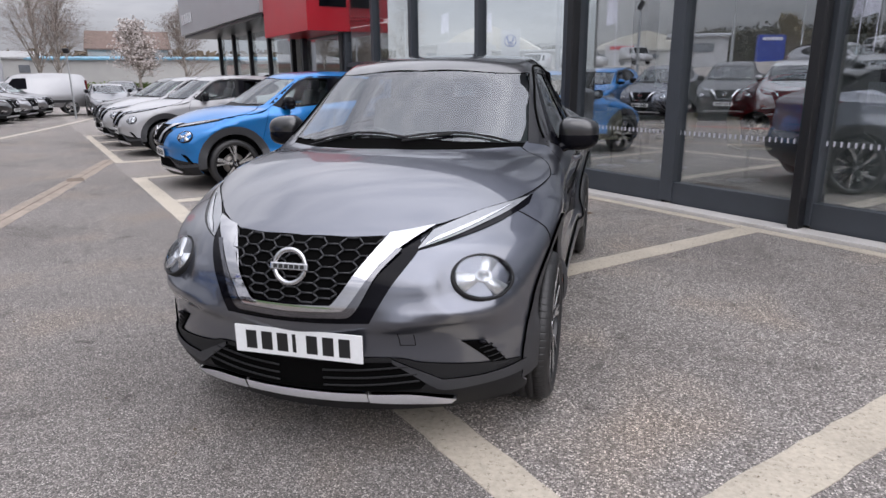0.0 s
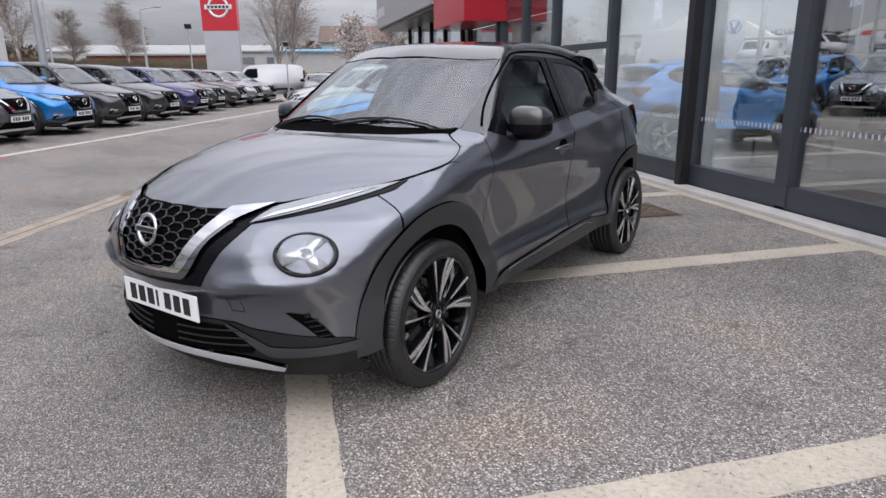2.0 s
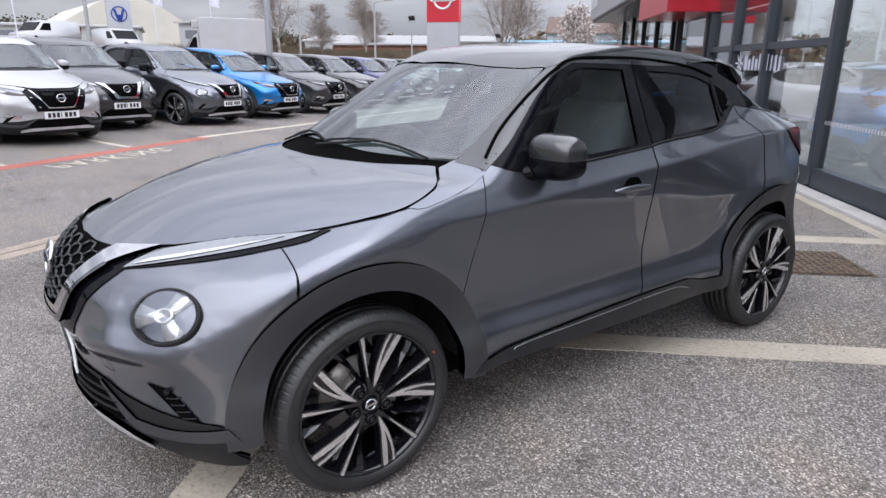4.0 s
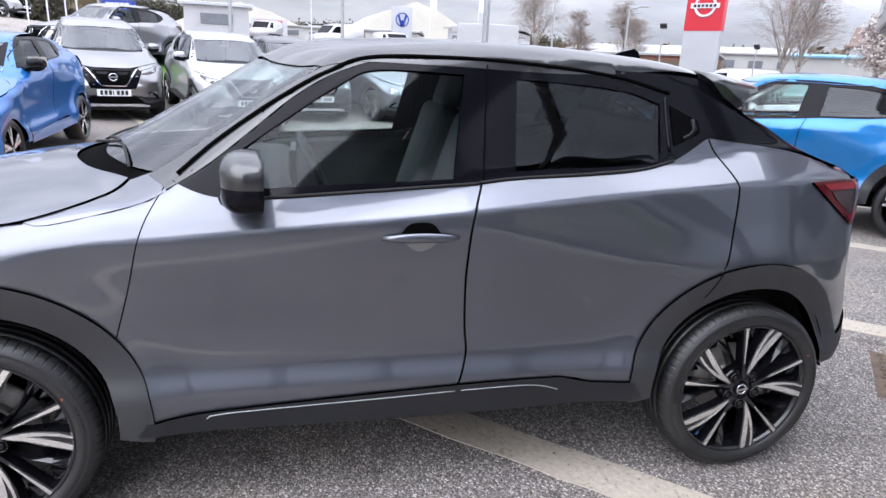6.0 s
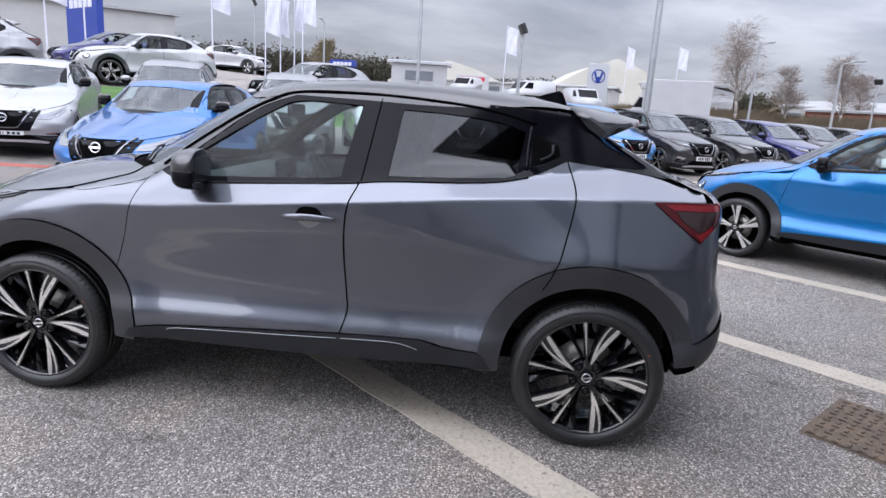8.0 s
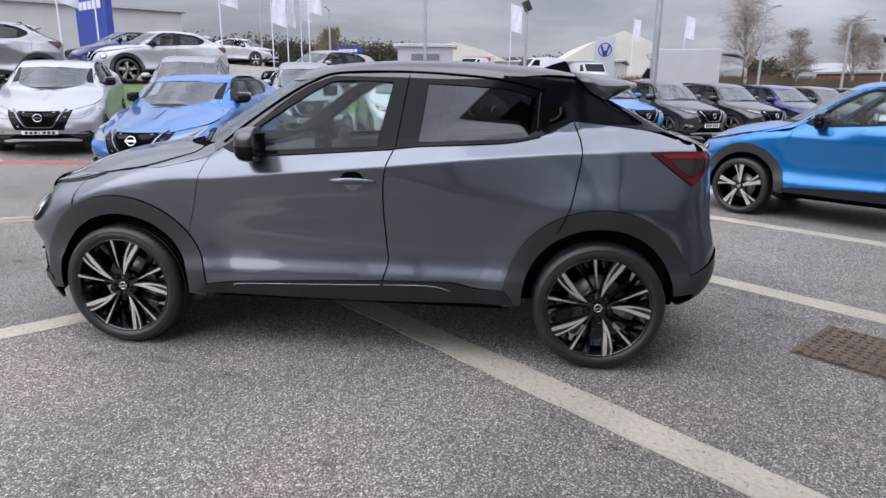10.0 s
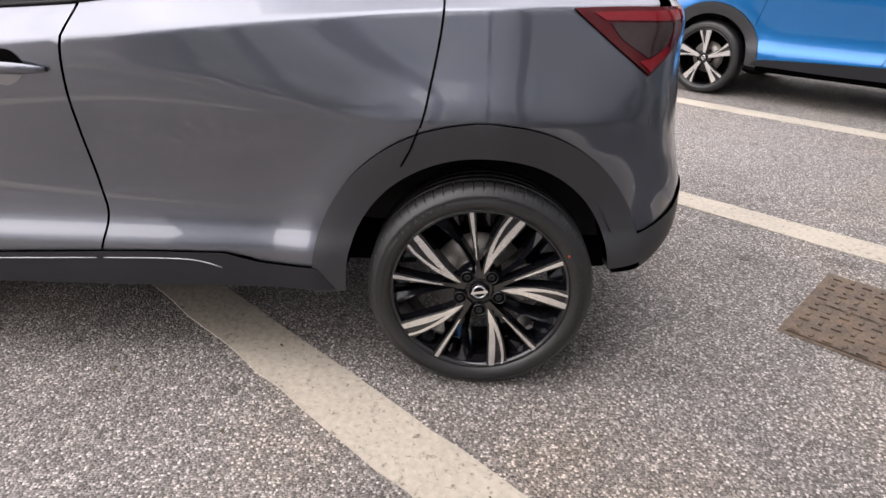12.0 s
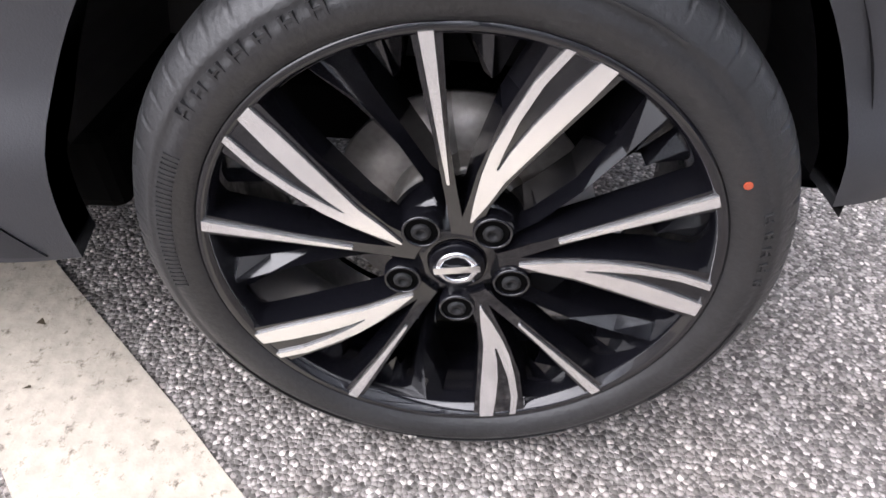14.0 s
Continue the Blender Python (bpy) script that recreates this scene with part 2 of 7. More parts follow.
M = {
    "tarmac": tarmac("worn_tarmac"),
    "aisle": tarmac("darker_aisle_tarmac", 0.79, 170.0),
    "white_line": road_paint("white_road_paint", (0.465, 0.415, 0.34)),
    "red_line": road_paint("red_road_paint", (0.34, 0.10, 0.075)),
    "gutter": surface("drain_concrete", (0.27, 0.225, 0.185), 0.85, 0, 0, 0.3, 5, 60, 0.4),
    "cover": surface("rusty_cast_iron", (0.15, 0.125, 0.105), 0.75, 0.2, 0, 0.45, 9, 80, 0.5, (0.20, 0.14, 0.095)),
    "grass": surface("mown_grass", (0.06, 0.13, 0.025), 0.9, 0, 0, 0.4, 2, 90, 0.8),
    "kerb": surface("pale_kerb_stone", (0.50, 0.48, 0.46), 0.8, 0, 0, 0.15, 3, 70, 0.3),
    "grey": car_paint("gunmetal_paint", (0.132, 0.140, 0.168), 0.9, 0.33, 1.66),
    "blue": car_paint("vivid_blue_paint", (0.004, 0.17, 0.48), 0.45, 0.3),
    "sky_blue": car_paint("mid_blue_paint", (0.012, 0.13, 0.42), 0.4, 0.3),
    "white": car_paint("white_paint", (0.36, 0.36, 0.37), 0.0, 0.3),
    "silver": car_paint("silver_paint", (0.26, 0.26, 0.27), 0.8, 0.3),
    "dark": car_paint("dark_grey_paint", (0.05, 0.05, 0.055), 0.6, 0.3),
    "black": car_paint("black_paint", (0.008, 0.008, 0.010), 0.1, 0.3, 1.6),
    "navy": car_paint("navy_paint", (0.015, 0.015, 0.10), 0.5, 0.3),
    "red": car_paint("red_paint", (0.42, 0.012, 0.018), 0.3, 0.3),
    "trim": surface("matt_black_plastic", (0.014, 0.014, 0.015), 0.6, 0, 0, 0.1, 4, 300, 0.06, spec=0.25),
    "clad": surface("dark_grey_textured_plastic", (0.028, 0.029, 0.033), 0.50, 0, 0, 0.1, 4, 500, 0.08, spec=0.6),
    "gloss": surface("gloss_black_plastic", (0.004, 0.004, 0.006), 0.07, 0, 0, 0.05, spec=0.13),
    "piano": surface("piano_black_trim", (0.003, 0.003, 0.005), 0.06, 0, 0, 0.05, spec=0.12),
    # near-black without sheen: shade of openings set as colour; also dark hidden parts
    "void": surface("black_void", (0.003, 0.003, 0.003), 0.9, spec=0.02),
    "chrome": surface("bright_chrome", (0.58, 0.58, 0.60), 0.08, 1.0, 0, 0.03),
    "satin": surface("satin_silver", (0.62, 0.62, 0.64), 0.32, 0.35, 0, 0.04),
    "alloy": surface("machined_alloy", (0.78, 0.77, 0.76), 0.24, 0.85, 0.3, 0.05, 6, 500),
    "rim": surface("gloss_black_alloy", (0.006, 0.006, 0.008), 0.10, 0.0, 0.35, 0.05, spec=0.5),
    "tyre": surface("tyre_rubber", (0.013, 0.013, 0.014), 0.46, 0, 0, 0.30, 9, 160, 0.12, spec=0.65),
    "sill": surface("satin_grey_sill_plastic", (0.015, 0.016, 0.019), 0.28, 0, 0, 0.08, 4, 400, 0.04, spec=0.4),
    "far_glass": surface("far_window_glass", (0.13, 0.14, 0.155), 0.25, 0, 0, 0.2, 1, 10),
    "disc": surface("brake_steel", (0.36, 0.335, 0.31), 0.38, 0.5, 0, 0.15, 8, 120),
    "clear": pane("clear_glass", (0.84, 0.93, 0.91), 0.5, 1.52),
    "screen": pane("windscreen_glass", (0.66, 0.75, 0.73), 3.2, 1.52),
    "smoke": pane("privacy_glass", (0.17, 0.18, 0.19), 0.95, 1.52),
    "lens": pane("lamp_lens", (0.95, 0.96, 0.97), 0.6, 1.5),
    "cabin": surface("charcoal_cabin_plastic", (0.045, 0.047, 0.050), 0.7, 0, 0, 0.15, spec=0.25),
    "cloth": surface("charcoal_seat_cloth", (0.070, 0.072, 0.078), 0.85, 0, 0, 0.2, 8, 300, 0.2),
    "plate": surface("white_number_plate", (0.78, 0.79, 0.80), 0.3, 0, 0, 0.03),
    "ink": surface("black_ink", (0.01, 0.01, 0.011), 0.5),
    "tail": surface("red_lamp_plastic", (0.075, 0.002, 0.004), 0.06, 0, 0.2, 0.1, spec=0.3),
    "smoked": surface("smoked_lamp_plastic", (0.035, 0.018, 0.018), 0.08, 0, 0.2, 0.1),
    "lamp": surface("white_lamp_reflector", (0.62, 0.63, 0.65), 0.24, 0.75, 0.3, 0.06),
    "bar": surface("grey_light_guide", (0.25, 0.26, 0.28), 0.2, 0.3, 0.5, 0.10),
    # plain darker chrome, and the reflection painted along the V
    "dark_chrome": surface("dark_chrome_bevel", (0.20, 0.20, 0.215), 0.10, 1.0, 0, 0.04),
    "band": surface("bright_red_lamp_band", (0.22, 0.004, 0.009), 0.08, 0, 0.3, 0.08),
    "orange": surface("orange_paint_dot", (0.40, 0.07, 0.03), 0.6),
    "frame": surface("anthracite_frame", (0.050, 0.057, 0.068), 0.42, 0.1, 0, 0.08, 3, 120),
    "post": surface("black_post_paint", (0.012, 0.012, 0.014), 0.4),
    "shop": pane("shop_glass", (0.90, 0.93, 0.93), 8.2, 1.5, 0.48),
    "fascia": surface("silver_fascia_panel", (0.42, 0.43, 0.45), 0.35, 0.5, 0, 0.06, 1, 60),
    "brand_red": surface("red_fascia_panel", (0.42, 0.010, 0.022), 0.30, 0, 0.15, 0.05),
    "tile": surface("grey_showroom_tile", (0.45, 0.43, 0.40), 0.25, 0, 0, 0.08, 2, 40),
    "wall": surface("pale_wall", (0.36, 0.36, 0.35), 0.8, 0, 0, 0.08, 1, 40),
    "dim": surface("inner_wall_paint", (0.62, 0.62, 0.61), 0.8, 0, 0, 0.15),
    "brick": surface("red_brick_far", (0.25, 0.11, 0.08), 0.85, 0, 0, 0.3, 2, 30),
    "roof": surface("grey_roof_sheet", (0.30, 0.30, 0.30), 0.6, 0.1, 0, 0.15),
    "cream": surface("cream_tent_fabric", (0.46, 0.44, 0.385), 0.7, 0, 0, 0.12, 0.4, 8),
    "brown": surface("brown_roof_tile", (0.13, 0.09, 0.075), 0.85, 0, 0, 0.25),
    "teal": surface("blue_roof_edge", (0.12, 0.30, 0.42), 0.5),
    "steel": surface("galvanised_steel", (0.36, 0.37, 0.38), 0.45, 0.7, 0, 0.12),
    "sign_blue": surface("deep_blue_sign", (0.012, 0.035, 0.24), 0.35),
    "flag": surface("white_flag_cloth", (0.55, 0.55, 0.62), 0.8),
    "bark": surface("birch_bark", (0.26, 0.235, 0.21), 0.9, 0, 0, 0.4, 3, 30, 0.4),
    "twig": surface("brown_twigs", (0.23, 0.19, 0.165), 0.9, 0, 0, 0.25),
    "bud": surface("spring_buds", (0.20, 0.17, 0.09), 0.9, 0, 0, 0.3),
    "blossom": surface("pale_blossom", (0.42, 0.38, 0.36), 0.9, 0, 0, 0.15),
    "leaf": surface("spring_leaves", (0.09, 0.13, 0.03), 0.8, 0, 0, 0.35),
    "pine": surface("dark_conifers", (0.085, 0.080, 0.056), 0.9, 0, 0, 0.4, 0.3, 3),
    "scrub": surface("brown_scrub", (0.11, 0.085, 0.055), 0.9, 0, 0, 0.35, 0.8, 6),
    "chair": surface("cream_chair_shell", (0.52, 0.46, 0.34), 0.5),
}


# ---- builders ----
def part(name, mesh, material, parent=None, label=""):
    """Links a bmesh or mesh as one object, under a thing or a part."""
    if isinstance(mesh, bmesh.types.BMesh):
        data = bpy.data.meshes.new(name)
        mesh.to_mesh(data)
        mesh.free()
        mesh = data
    if not mesh.materials:
        mesh.materials.append(material)
    ob = new(name, mesh)
    if parent is not None:
        ob.parent = parent
    if label:
        ob["label"] = label
    return ob


def thing(name, label, category, m=None, group="", kind=""):
    ob = new(name)
    if m is not None:
        ob.matrix_world = m
    return tagged(ob, label, category, group, kind)


def box(size, at=(0, 0, 0), bevel=0.0, bm=None, turn=None, seg=2):
    own = bm is None
    bm = bm or bmesh.new()
    r = bmesh.ops.create_cube(bm, size=1, matrix=Matrix.Translation(at) @ (turn or Matrix()) @ Matrix.Diagonal((*size, 1)))
    if bevel:
        bmesh.ops.bevel(bm, geom=list({e for v in r["verts"] for e in v.link_edges}), offset=bevel, segments=seg, affect="EDGES", profile=0.5)
    return bm


def rod(a, b, r0, r1=None, n=8, bm=None):
    bm = bm or bmesh.new()
    a, b = Vector(a), Vector(b)
    d = b - a
    m = Matrix.Translation((a + b) / 2) @ d.to_track_quat("Z", "Y").to_matrix().to_4x4()
    bmesh.ops.create_cone(bm, cap_ends=True, segments=n, radius1=r0, radius2=r0 if r1 is None else r1, depth=d.length, matrix=m)
    return bm


def lathe(profile, n=64, axis="x", bm=None, wobble=None):
    """Turns (along, radius) pairs round an axis; closed profile."""
    bm = bm or bmesh.new()
    rings = []
    for i in range(n):
        a = 2 * math.pi * i / n
        ring = []
        for j, (h, r) in enumerate(profile):
            if wobble:
                r = wobble(i, j, r)
            ring.append(bm.verts.new((h, r * math.cos(a), r * math.sin(a))))
        rings.append(ring)
    for i in range(n):
        p, q = rings[i], rings[(i + 1) % n]
        for j in range(len(profile) - 1):
            bm.faces.new((p[j], p[j + 1], q[j + 1], q[j]))
    bmesh.ops.recalc_face_normals(bm, faces=bm.faces)
    for f in bm.faces:
        f.smooth = True
    return bm


def smooth(bm):
    for f in bm.faces:
        f.smooth = True
    return bm


def extrude(points, lo, hi, axis="x", bm=None):
    """A prism over a closed 2D outline; axis x: outline in (y, z)."""
    bm = bm or bmesh.new()
    def at(p, h):
        return (h, p[0], p[1]) if axis == "x" else (p[0], h, p[1]) if axis == "y" else (p[0], p[1], h)
    a = [bm.verts.new(at(p, lo)) for p in points]
    b = [bm.verts.new(at(p, hi)) for p in points]
    bm.faces.new(a)
    bm.faces.new(b[::-1])
    for i in range(len(a)):
        j = (i + 1) % len(a)
        bm.faces.new((a[i], b[i], b[j], a[j]))
    bmesh.ops.recalc_face_normals(bm, faces=bm.faces)
    return bm


def curve(*pts):
    """A smooth function through (at, value) pairs."""
    a = np.array(pts, float)
    u, v = a[:, 0], a[:, 1]
    s = np.diff(v) / np.diff(u)
    m = np.concatenate(([s[0]], (s[:-1] + s[1:]) / 2, [s[-1]]))
    for i in range(1, len(u) - 1):
        if s[i - 1] * s[i] <= 0:
            m[i] = 0
    def at(q):
        q = np.clip(np.asarray(q, float), u[0], u[-1])
        i = np.clip(np.searchsorted(u, q, side="right") - 1, 0, len(u) - 2)
        h = u[i + 1] - u[i]
        t = (q - u[i]) / h
        return ((1 + 2 * t) * (1 - t) ** 2 * v[i] + t * (1 - t) ** 2 * h * m[i]
                + t * t * (3 - 2 * t) * v[i + 1] + t * t * (t - 1) * h * m[i + 1])
    return at


def smax(a, b, k):
    h = np.maximum(k - np.abs(a - b), 0) / k
    return np.maximum(a, b) + h * h * k / 4


def step(a, b, q):
    t = np.clip((q - a) / (b - a), 0, 1)
    return t * t * (3 - 2 * t)


class Shape:
    """A car's skin as one smooth solid: x to its left, y to its rear from the front axle, z up."""

    def __init__(self, base=2.636, arch_r=0.49, arch_z=0.368, tyre=.343, wide=1.0, top=None, cabin=None, lamp=1.0):
        self.base, self.arch_r, self.arch_z, self.tyre, self.wide, self.lamp = base, arch_r, arch_z, tyre, wide, lamp
        self.plan = curve((-.6, .80), (-.3, .868), (0, .885), (.5, .875), (1.3, .868), (2.2, .872), (2.636, .882), (2.84, .845), (3.05, .80), (3.35, .72))
        self.inset = curve((.1, .08), (.25, .035), (.34, .02), (.43, .017), (.464, .020), (.528, .043), (.62, .052), (.80, .032), (.92, .014), (1.3, .012))
        self.crease = curve((-.8, .79), (-.2, .89), (.3, .95), (.6, .96), (1.58, 1.045), (2.46, 1.122), (3.2, 1.14))
        self.cabin = cabin or curve((0, .79), (.5, .80), (1.0, .805), (1.6, .80), (2.29, .742), (2.6, .70), (3.0, .62))
        self.top = top or curve((-.84, .80), (-.75, .875), (-.62, .935), (-.45, 1.005), (-.25, 1.062), (0, 1.105), (.14, 1.122), (.2, 1.145), (.5, 1.315), (.86, 1.525), (.97, 1.563), (1.15, 1.585),
                         (1.5, 1.602), (1.8, 1.60), (2.13, 1.583), (2.45, 1.545), (2.54, 1.515), (2.60, 1.465), (2.66, 1.415), (2.78, 1.355), (3.02, 1.235), (3.2, 1.19), (3.35, 1.15))
        self.nose = curve((.1, -.62), (.2, -.72), (.3, -.795), (.42, -.804), (.50, -.808), (.55, -.822), (.60, -.846), (.64, -.848), (.7, -.836), (.8, -.805), (.9, -.73), (1.0, -.6))
        self.tail = curve((.2, 3.0), (.3, 3.16), (.4, 3.30), (.6, 3.335), (.75, 3.30), (1.0, 3.27), (1.15, 3.25), (1.25, 3.13), (1.5, 2.9))
        self.lean, self.belt, self.bow, self.bend, self.slope = .53, 1.1, .62, (.45, .7), .55

    def side(self, y, z):
        c = self.crease(y)
        over = z - c
        over = np.where(over > .024, over - .012, np.maximum(over, 0) ** 2 / .048)
        b = self.plan(y) - self.inset(z)
        b = b - step(self.base * .57, self.base, y) * np.maximum(z - .86, 0) * .26
        b = b - step(.1, -.5, y) * np.maximum(z - .8, 0) * .12
        for hub in (0, self.base):
            r = np.hypot(y - hub, z - self.arch_z)
            b = b + .02 * np.exp(-((r - self.arch_r) / .10) ** 2)
        g = self.cabin(y) - self.lean * (z - self.belt)
        front = -smax(self.slope * over - b, -g, .012)
        shoulder = b - (.9 + .5 * step(1.8, 2.4, y)) * over
        rear = -smax(-b, -smax(shoulder, g, .02), .006)
        return front + (rear - front) * step(.5, 1.1, y)

    def field(self, p):
        x, y, z = np.abs(p[..., 0]), p[..., 1], p[..., 2]
        bent = self.bend[0] * x ** 2 + self.bend[1] * x ** 12
        t = self.top(y - self.bow * x * x * step(2.2, 1.1, y)) - .07 * x * x
        f = smax(x - self.side(y, z), z - t, .05)
        ledge = .026 * np.exp(-((z - .590 - .17 * (x - .3)) / .040) ** 2) * step(.26, .42, x)
        r = np.hypot((x - .655) / 1.2, (z - .745) / .88)
        eye = self.lamp * (.005 * np.exp(-((r - .15) / .035) ** 2) - .022 * step(.150, .092, r))
        f = smax(f, self.nose(z) + bent - ledge - eye - y, .07)
        return smax(f, y - self.tail(z) + .15 * x ** 2 + .5 * x ** 6, .07)

    def strike(self, start, way, far):
        """Where rays from outside first meet the skin."""
        start, way = np.broadcast_arrays(np.asarray(start, float), np.asarray(way, float))
        n = 60
        lo = np.zeros(start.shape[:-1])
        hit = np.zeros(lo.shape, bool)
        for i in range(1, n + 1):
            d = far * i / n
            inside = self.field(start + way * d) < 0
            lo = np.where(hit, lo, np.where(inside, lo, d))
            hit |= inside
        hi = lo + far / n
        for i in range(22):
            mid = (lo + hi) / 2
            inside = self.field(start + way * mid[..., None]) < 0
            lo, hi = np.where(inside, lo, mid), np.where(inside, mid, hi)
        return start + way * hi[..., None]

    def normal(self, p, e=.002):
        g = np.stack([self.field(p + d) - self.field(p - d) for d in np.eye(3) * e], -1)
        return g / np.maximum(np.linalg.norm(g, axis=-1, keepdims=True), 1e-9)


# ---- the site: u runs along the showroom, v towards it ----
SITE = radians(42)
UX, UY, VX, VY = math.cos(SITE), -math.sin(SITE), math.sin(SITE), math.cos(SITE)


RISE = curve((-80, 3.2), (-38, 2.6), (-14, .80), (-12, .62), (-8, .30), (-5, .12), (-2, .03), (-.5, 0), (100, 0))


def rise(x, y):
    """The lot falls towards the showroom; behind the car park lies a grass bank."""
    u, v = UX * x + UY * y, VX * x + VY * y
    return RISE(v) + 0.45 * step(-12.6, -14.2, v) * step(-26, -14, u)


def at_site(u, v, z=None):
    x, y = UX * u + VX * v, UY * u + VY * v
    return (x, y, float(rise(x, y)) if z is None else z)


def quilt(us, vs, lift=0.0, jag=0.0, seed=0):
    """A sheet on the ground over a grid in u and v."""
    rnd = random.Random(seed)
    bm = bmesh.new()
    rows = []
    for i, u in enumerate(us):
        row = []
        for j, v in enumerate(vs):
            du = jag * rnd.uniform(-1, 1) if i in (0, len(us) - 1) else 0
            dv = jag * rnd.uniform(-1, 1) if j in (0, len(vs) - 1) else 0
            x, y, z = at_site(u + du, v + dv)
            row.append(bm.verts.new((x, y, z + lift)))
        rows.append(row)
    for a, b in zip(rows, rows[1:]):
        for j in range(len(vs) - 1):
            bm.faces.new((a[j], b[j], b[j + 1], a[j + 1]))
    bmesh.ops.recalc_face_normals(bm, faces=bm.faces)
    if bm.faces[:][0].normal.z < 0:
        bmesh.ops.reverse_faces(bm, faces=bm.faces)
    return bm


def steps(a, b, gap):
    n = max(1, int(abs(b - a) / gap))
    return [a + (b - a) * i / n for i in range(n + 1)]


def strip(p, q, width, lift=0.004, gap=0.12, seed=0, jag=0.006):
    """A painted line from p to q (u, v), with slightly ragged edges and real thickness."""
    rnd = random.Random(seed)
    bm = bmesh.new()
    p, q = np.array(p, float), np.array(q, float)
    d = (q - p) / np.linalg.norm(q - p)
    s = np.array([-d[1], d[0]])
    n = max(1, int(np.linalg.norm(q - p) / gap))
    tops, lows = [], []
    for i in range(n + 1):
        c = p + (q - p) * i / n
        a, b = c + s * (width / 2 + rnd.uniform(-jag, jag)), c - s * (width / 2 + rnd.uniform(-jag, jag))
        pa, pb = at_site(*a), at_site(*b)
        tops.append([bm.verts.new((pa[0], pa[1], pa[2] + lift)), bm.verts.new((pb[0], pb[1], pb[2] + lift))])
        lows.append([bm.verts.new((pa[0], pa[1], pa[2] - .01)), bm.verts.new((pb[0], pb[1], pb[2] - .01))])
    for i in range(n):
        bm.faces.new((tops[i][0], tops[i][1], tops[i + 1][1], tops[i + 1][0]))
        bm.faces.new((tops[i][0], tops[i + 1][0], lows[i + 1][0], lows[i][0]))
        bm.faces.new((tops[i][1], lows[i][1], lows[i + 1][1], tops[i + 1][1]))
    for k in (0, n):
        bm.faces.new((tops[k][0], lows[k][0], lows[k][1], tops[k][1]))
    bmesh.ops.recalc_face_normals(bm, faces=bm.faces)
    return bm


us = [-700, -300, -150, -90, *steps(-60, 20, 2.0), 40, 90, 300, 700]
vs = [-700, -300, -120, -80, -60, -38.5, *steps(-34, -18, 2), *steps(-16, -11, .4), *steps(-10, -1, 1), -.5, -.14, 0, *steps(1, 5, 1), 10, 20, 60, 150, 400, 700]
ground = part("ground", quilt(us, vs), M["tarmac"])
ground.data.materials.append(M["aisle"])
for f in ground.data.polygons:
    c = f.center
    if -20 < VX * c.x + VY * c.y < -.14:
        f.material_index = 1
tagged(ground, "worn grey tarmac car park with pale chippings", "ground", kind="structure")
bank = part("grass_bank", quilt(steps(-13, 9, 1), steps(-16.6, -12.8, .2), .012, .08), M["grass"])
tagged(bank, "low mown grass bank behind the parked cars", "grass", kind="stuff")


def marking(name, label, mat, *a, **k):
    return tagged(part(name, strip(*a, **k), M[mat]), label, "road marking", kind="structure")


for i, (u, v0, v1) in enumerate(((4.05, .05, 4.4), (1.64, .05, 4.4), (-.762, .05, 4.4), (-3.25, .05, 4.4), (-5.75, .05, 4.4), (-8.2, .05, 4.4), (-10.7, .0, 4.4), (-13.2, .0, 4.4), (-15.7, .0, 4.4), (-18.2, 0, 4.4))):
    marking("bay_line", "worn white bay line on the tarmac", "white_line", (u, v0), (u, v1), .212, seed=i)
marking("bay_front_line", "long white line across the mouths of the bays", "white_line", (-8.28, -.03), (4.13, -.03), .20, seed=31, lift=.0045)
marking("bay_front_line", "white line across the far bays", "white_line", (-18.3, -.03), (-10.6, -.03), .15, seed=32, lift=.0045)
marking("showroom_line", "white line along the showroom kerb", "white_line", (-16, 4.47), (7, 4.47), .13, seed=33, lift=.0045)
marking("row_line", "white line before the facing row of cars", "white_line", (-8.9, -4.85), (-30, 1.2), .14, seed=34)
marking("walkway_line", "faded red walkway line", "red_line", (3.5, -9.1), (-3.6, -5.75), .24, seed=35)
marking("walkway_line", "faded red walkway line", "red_line", (-3.6, -5.75), (-8.9, -4.75), .24, seed=36)
for i, (a, b) in enumerate((((-5.0, -5.6), (-6.2, -9.0)), ((-7.2, -5.2), (-8.6, -8.6)), ((-2.3, -6.4), (-1.9, -10)), ((0.2, -7.6), (0.6, -11)))):
    marking("bay_line", "white line between the facing bays", "white_line", a, b, .12, seed=40 + i)
gut = part("drainage_channel", strip((2.6, -4.05), (-11.3, -.12), .27, .003, seed=50, jag=.01), M["gutter"])
tagged(gut, "shallow concrete drainage channel across the tarmac", "drain", kind="structure")
slot = part("slot", strip((2.6, -4.05), (-11.3, -.12), .016, .005, seed=51, jag=.004), M["cover"], gut)
for i, uu in enumerate((-8.6, -5.0)):
    v = -4.05 + (2.6 - uu) / 13.9 * 3.93
    tagged(part("gully_grate", quilt(steps(uu - .2, uu + .2, .05), steps(v - .12, v + .12, .05), .008), M["cover"]), "iron gully grate in the channel", "drain", kind="structure")

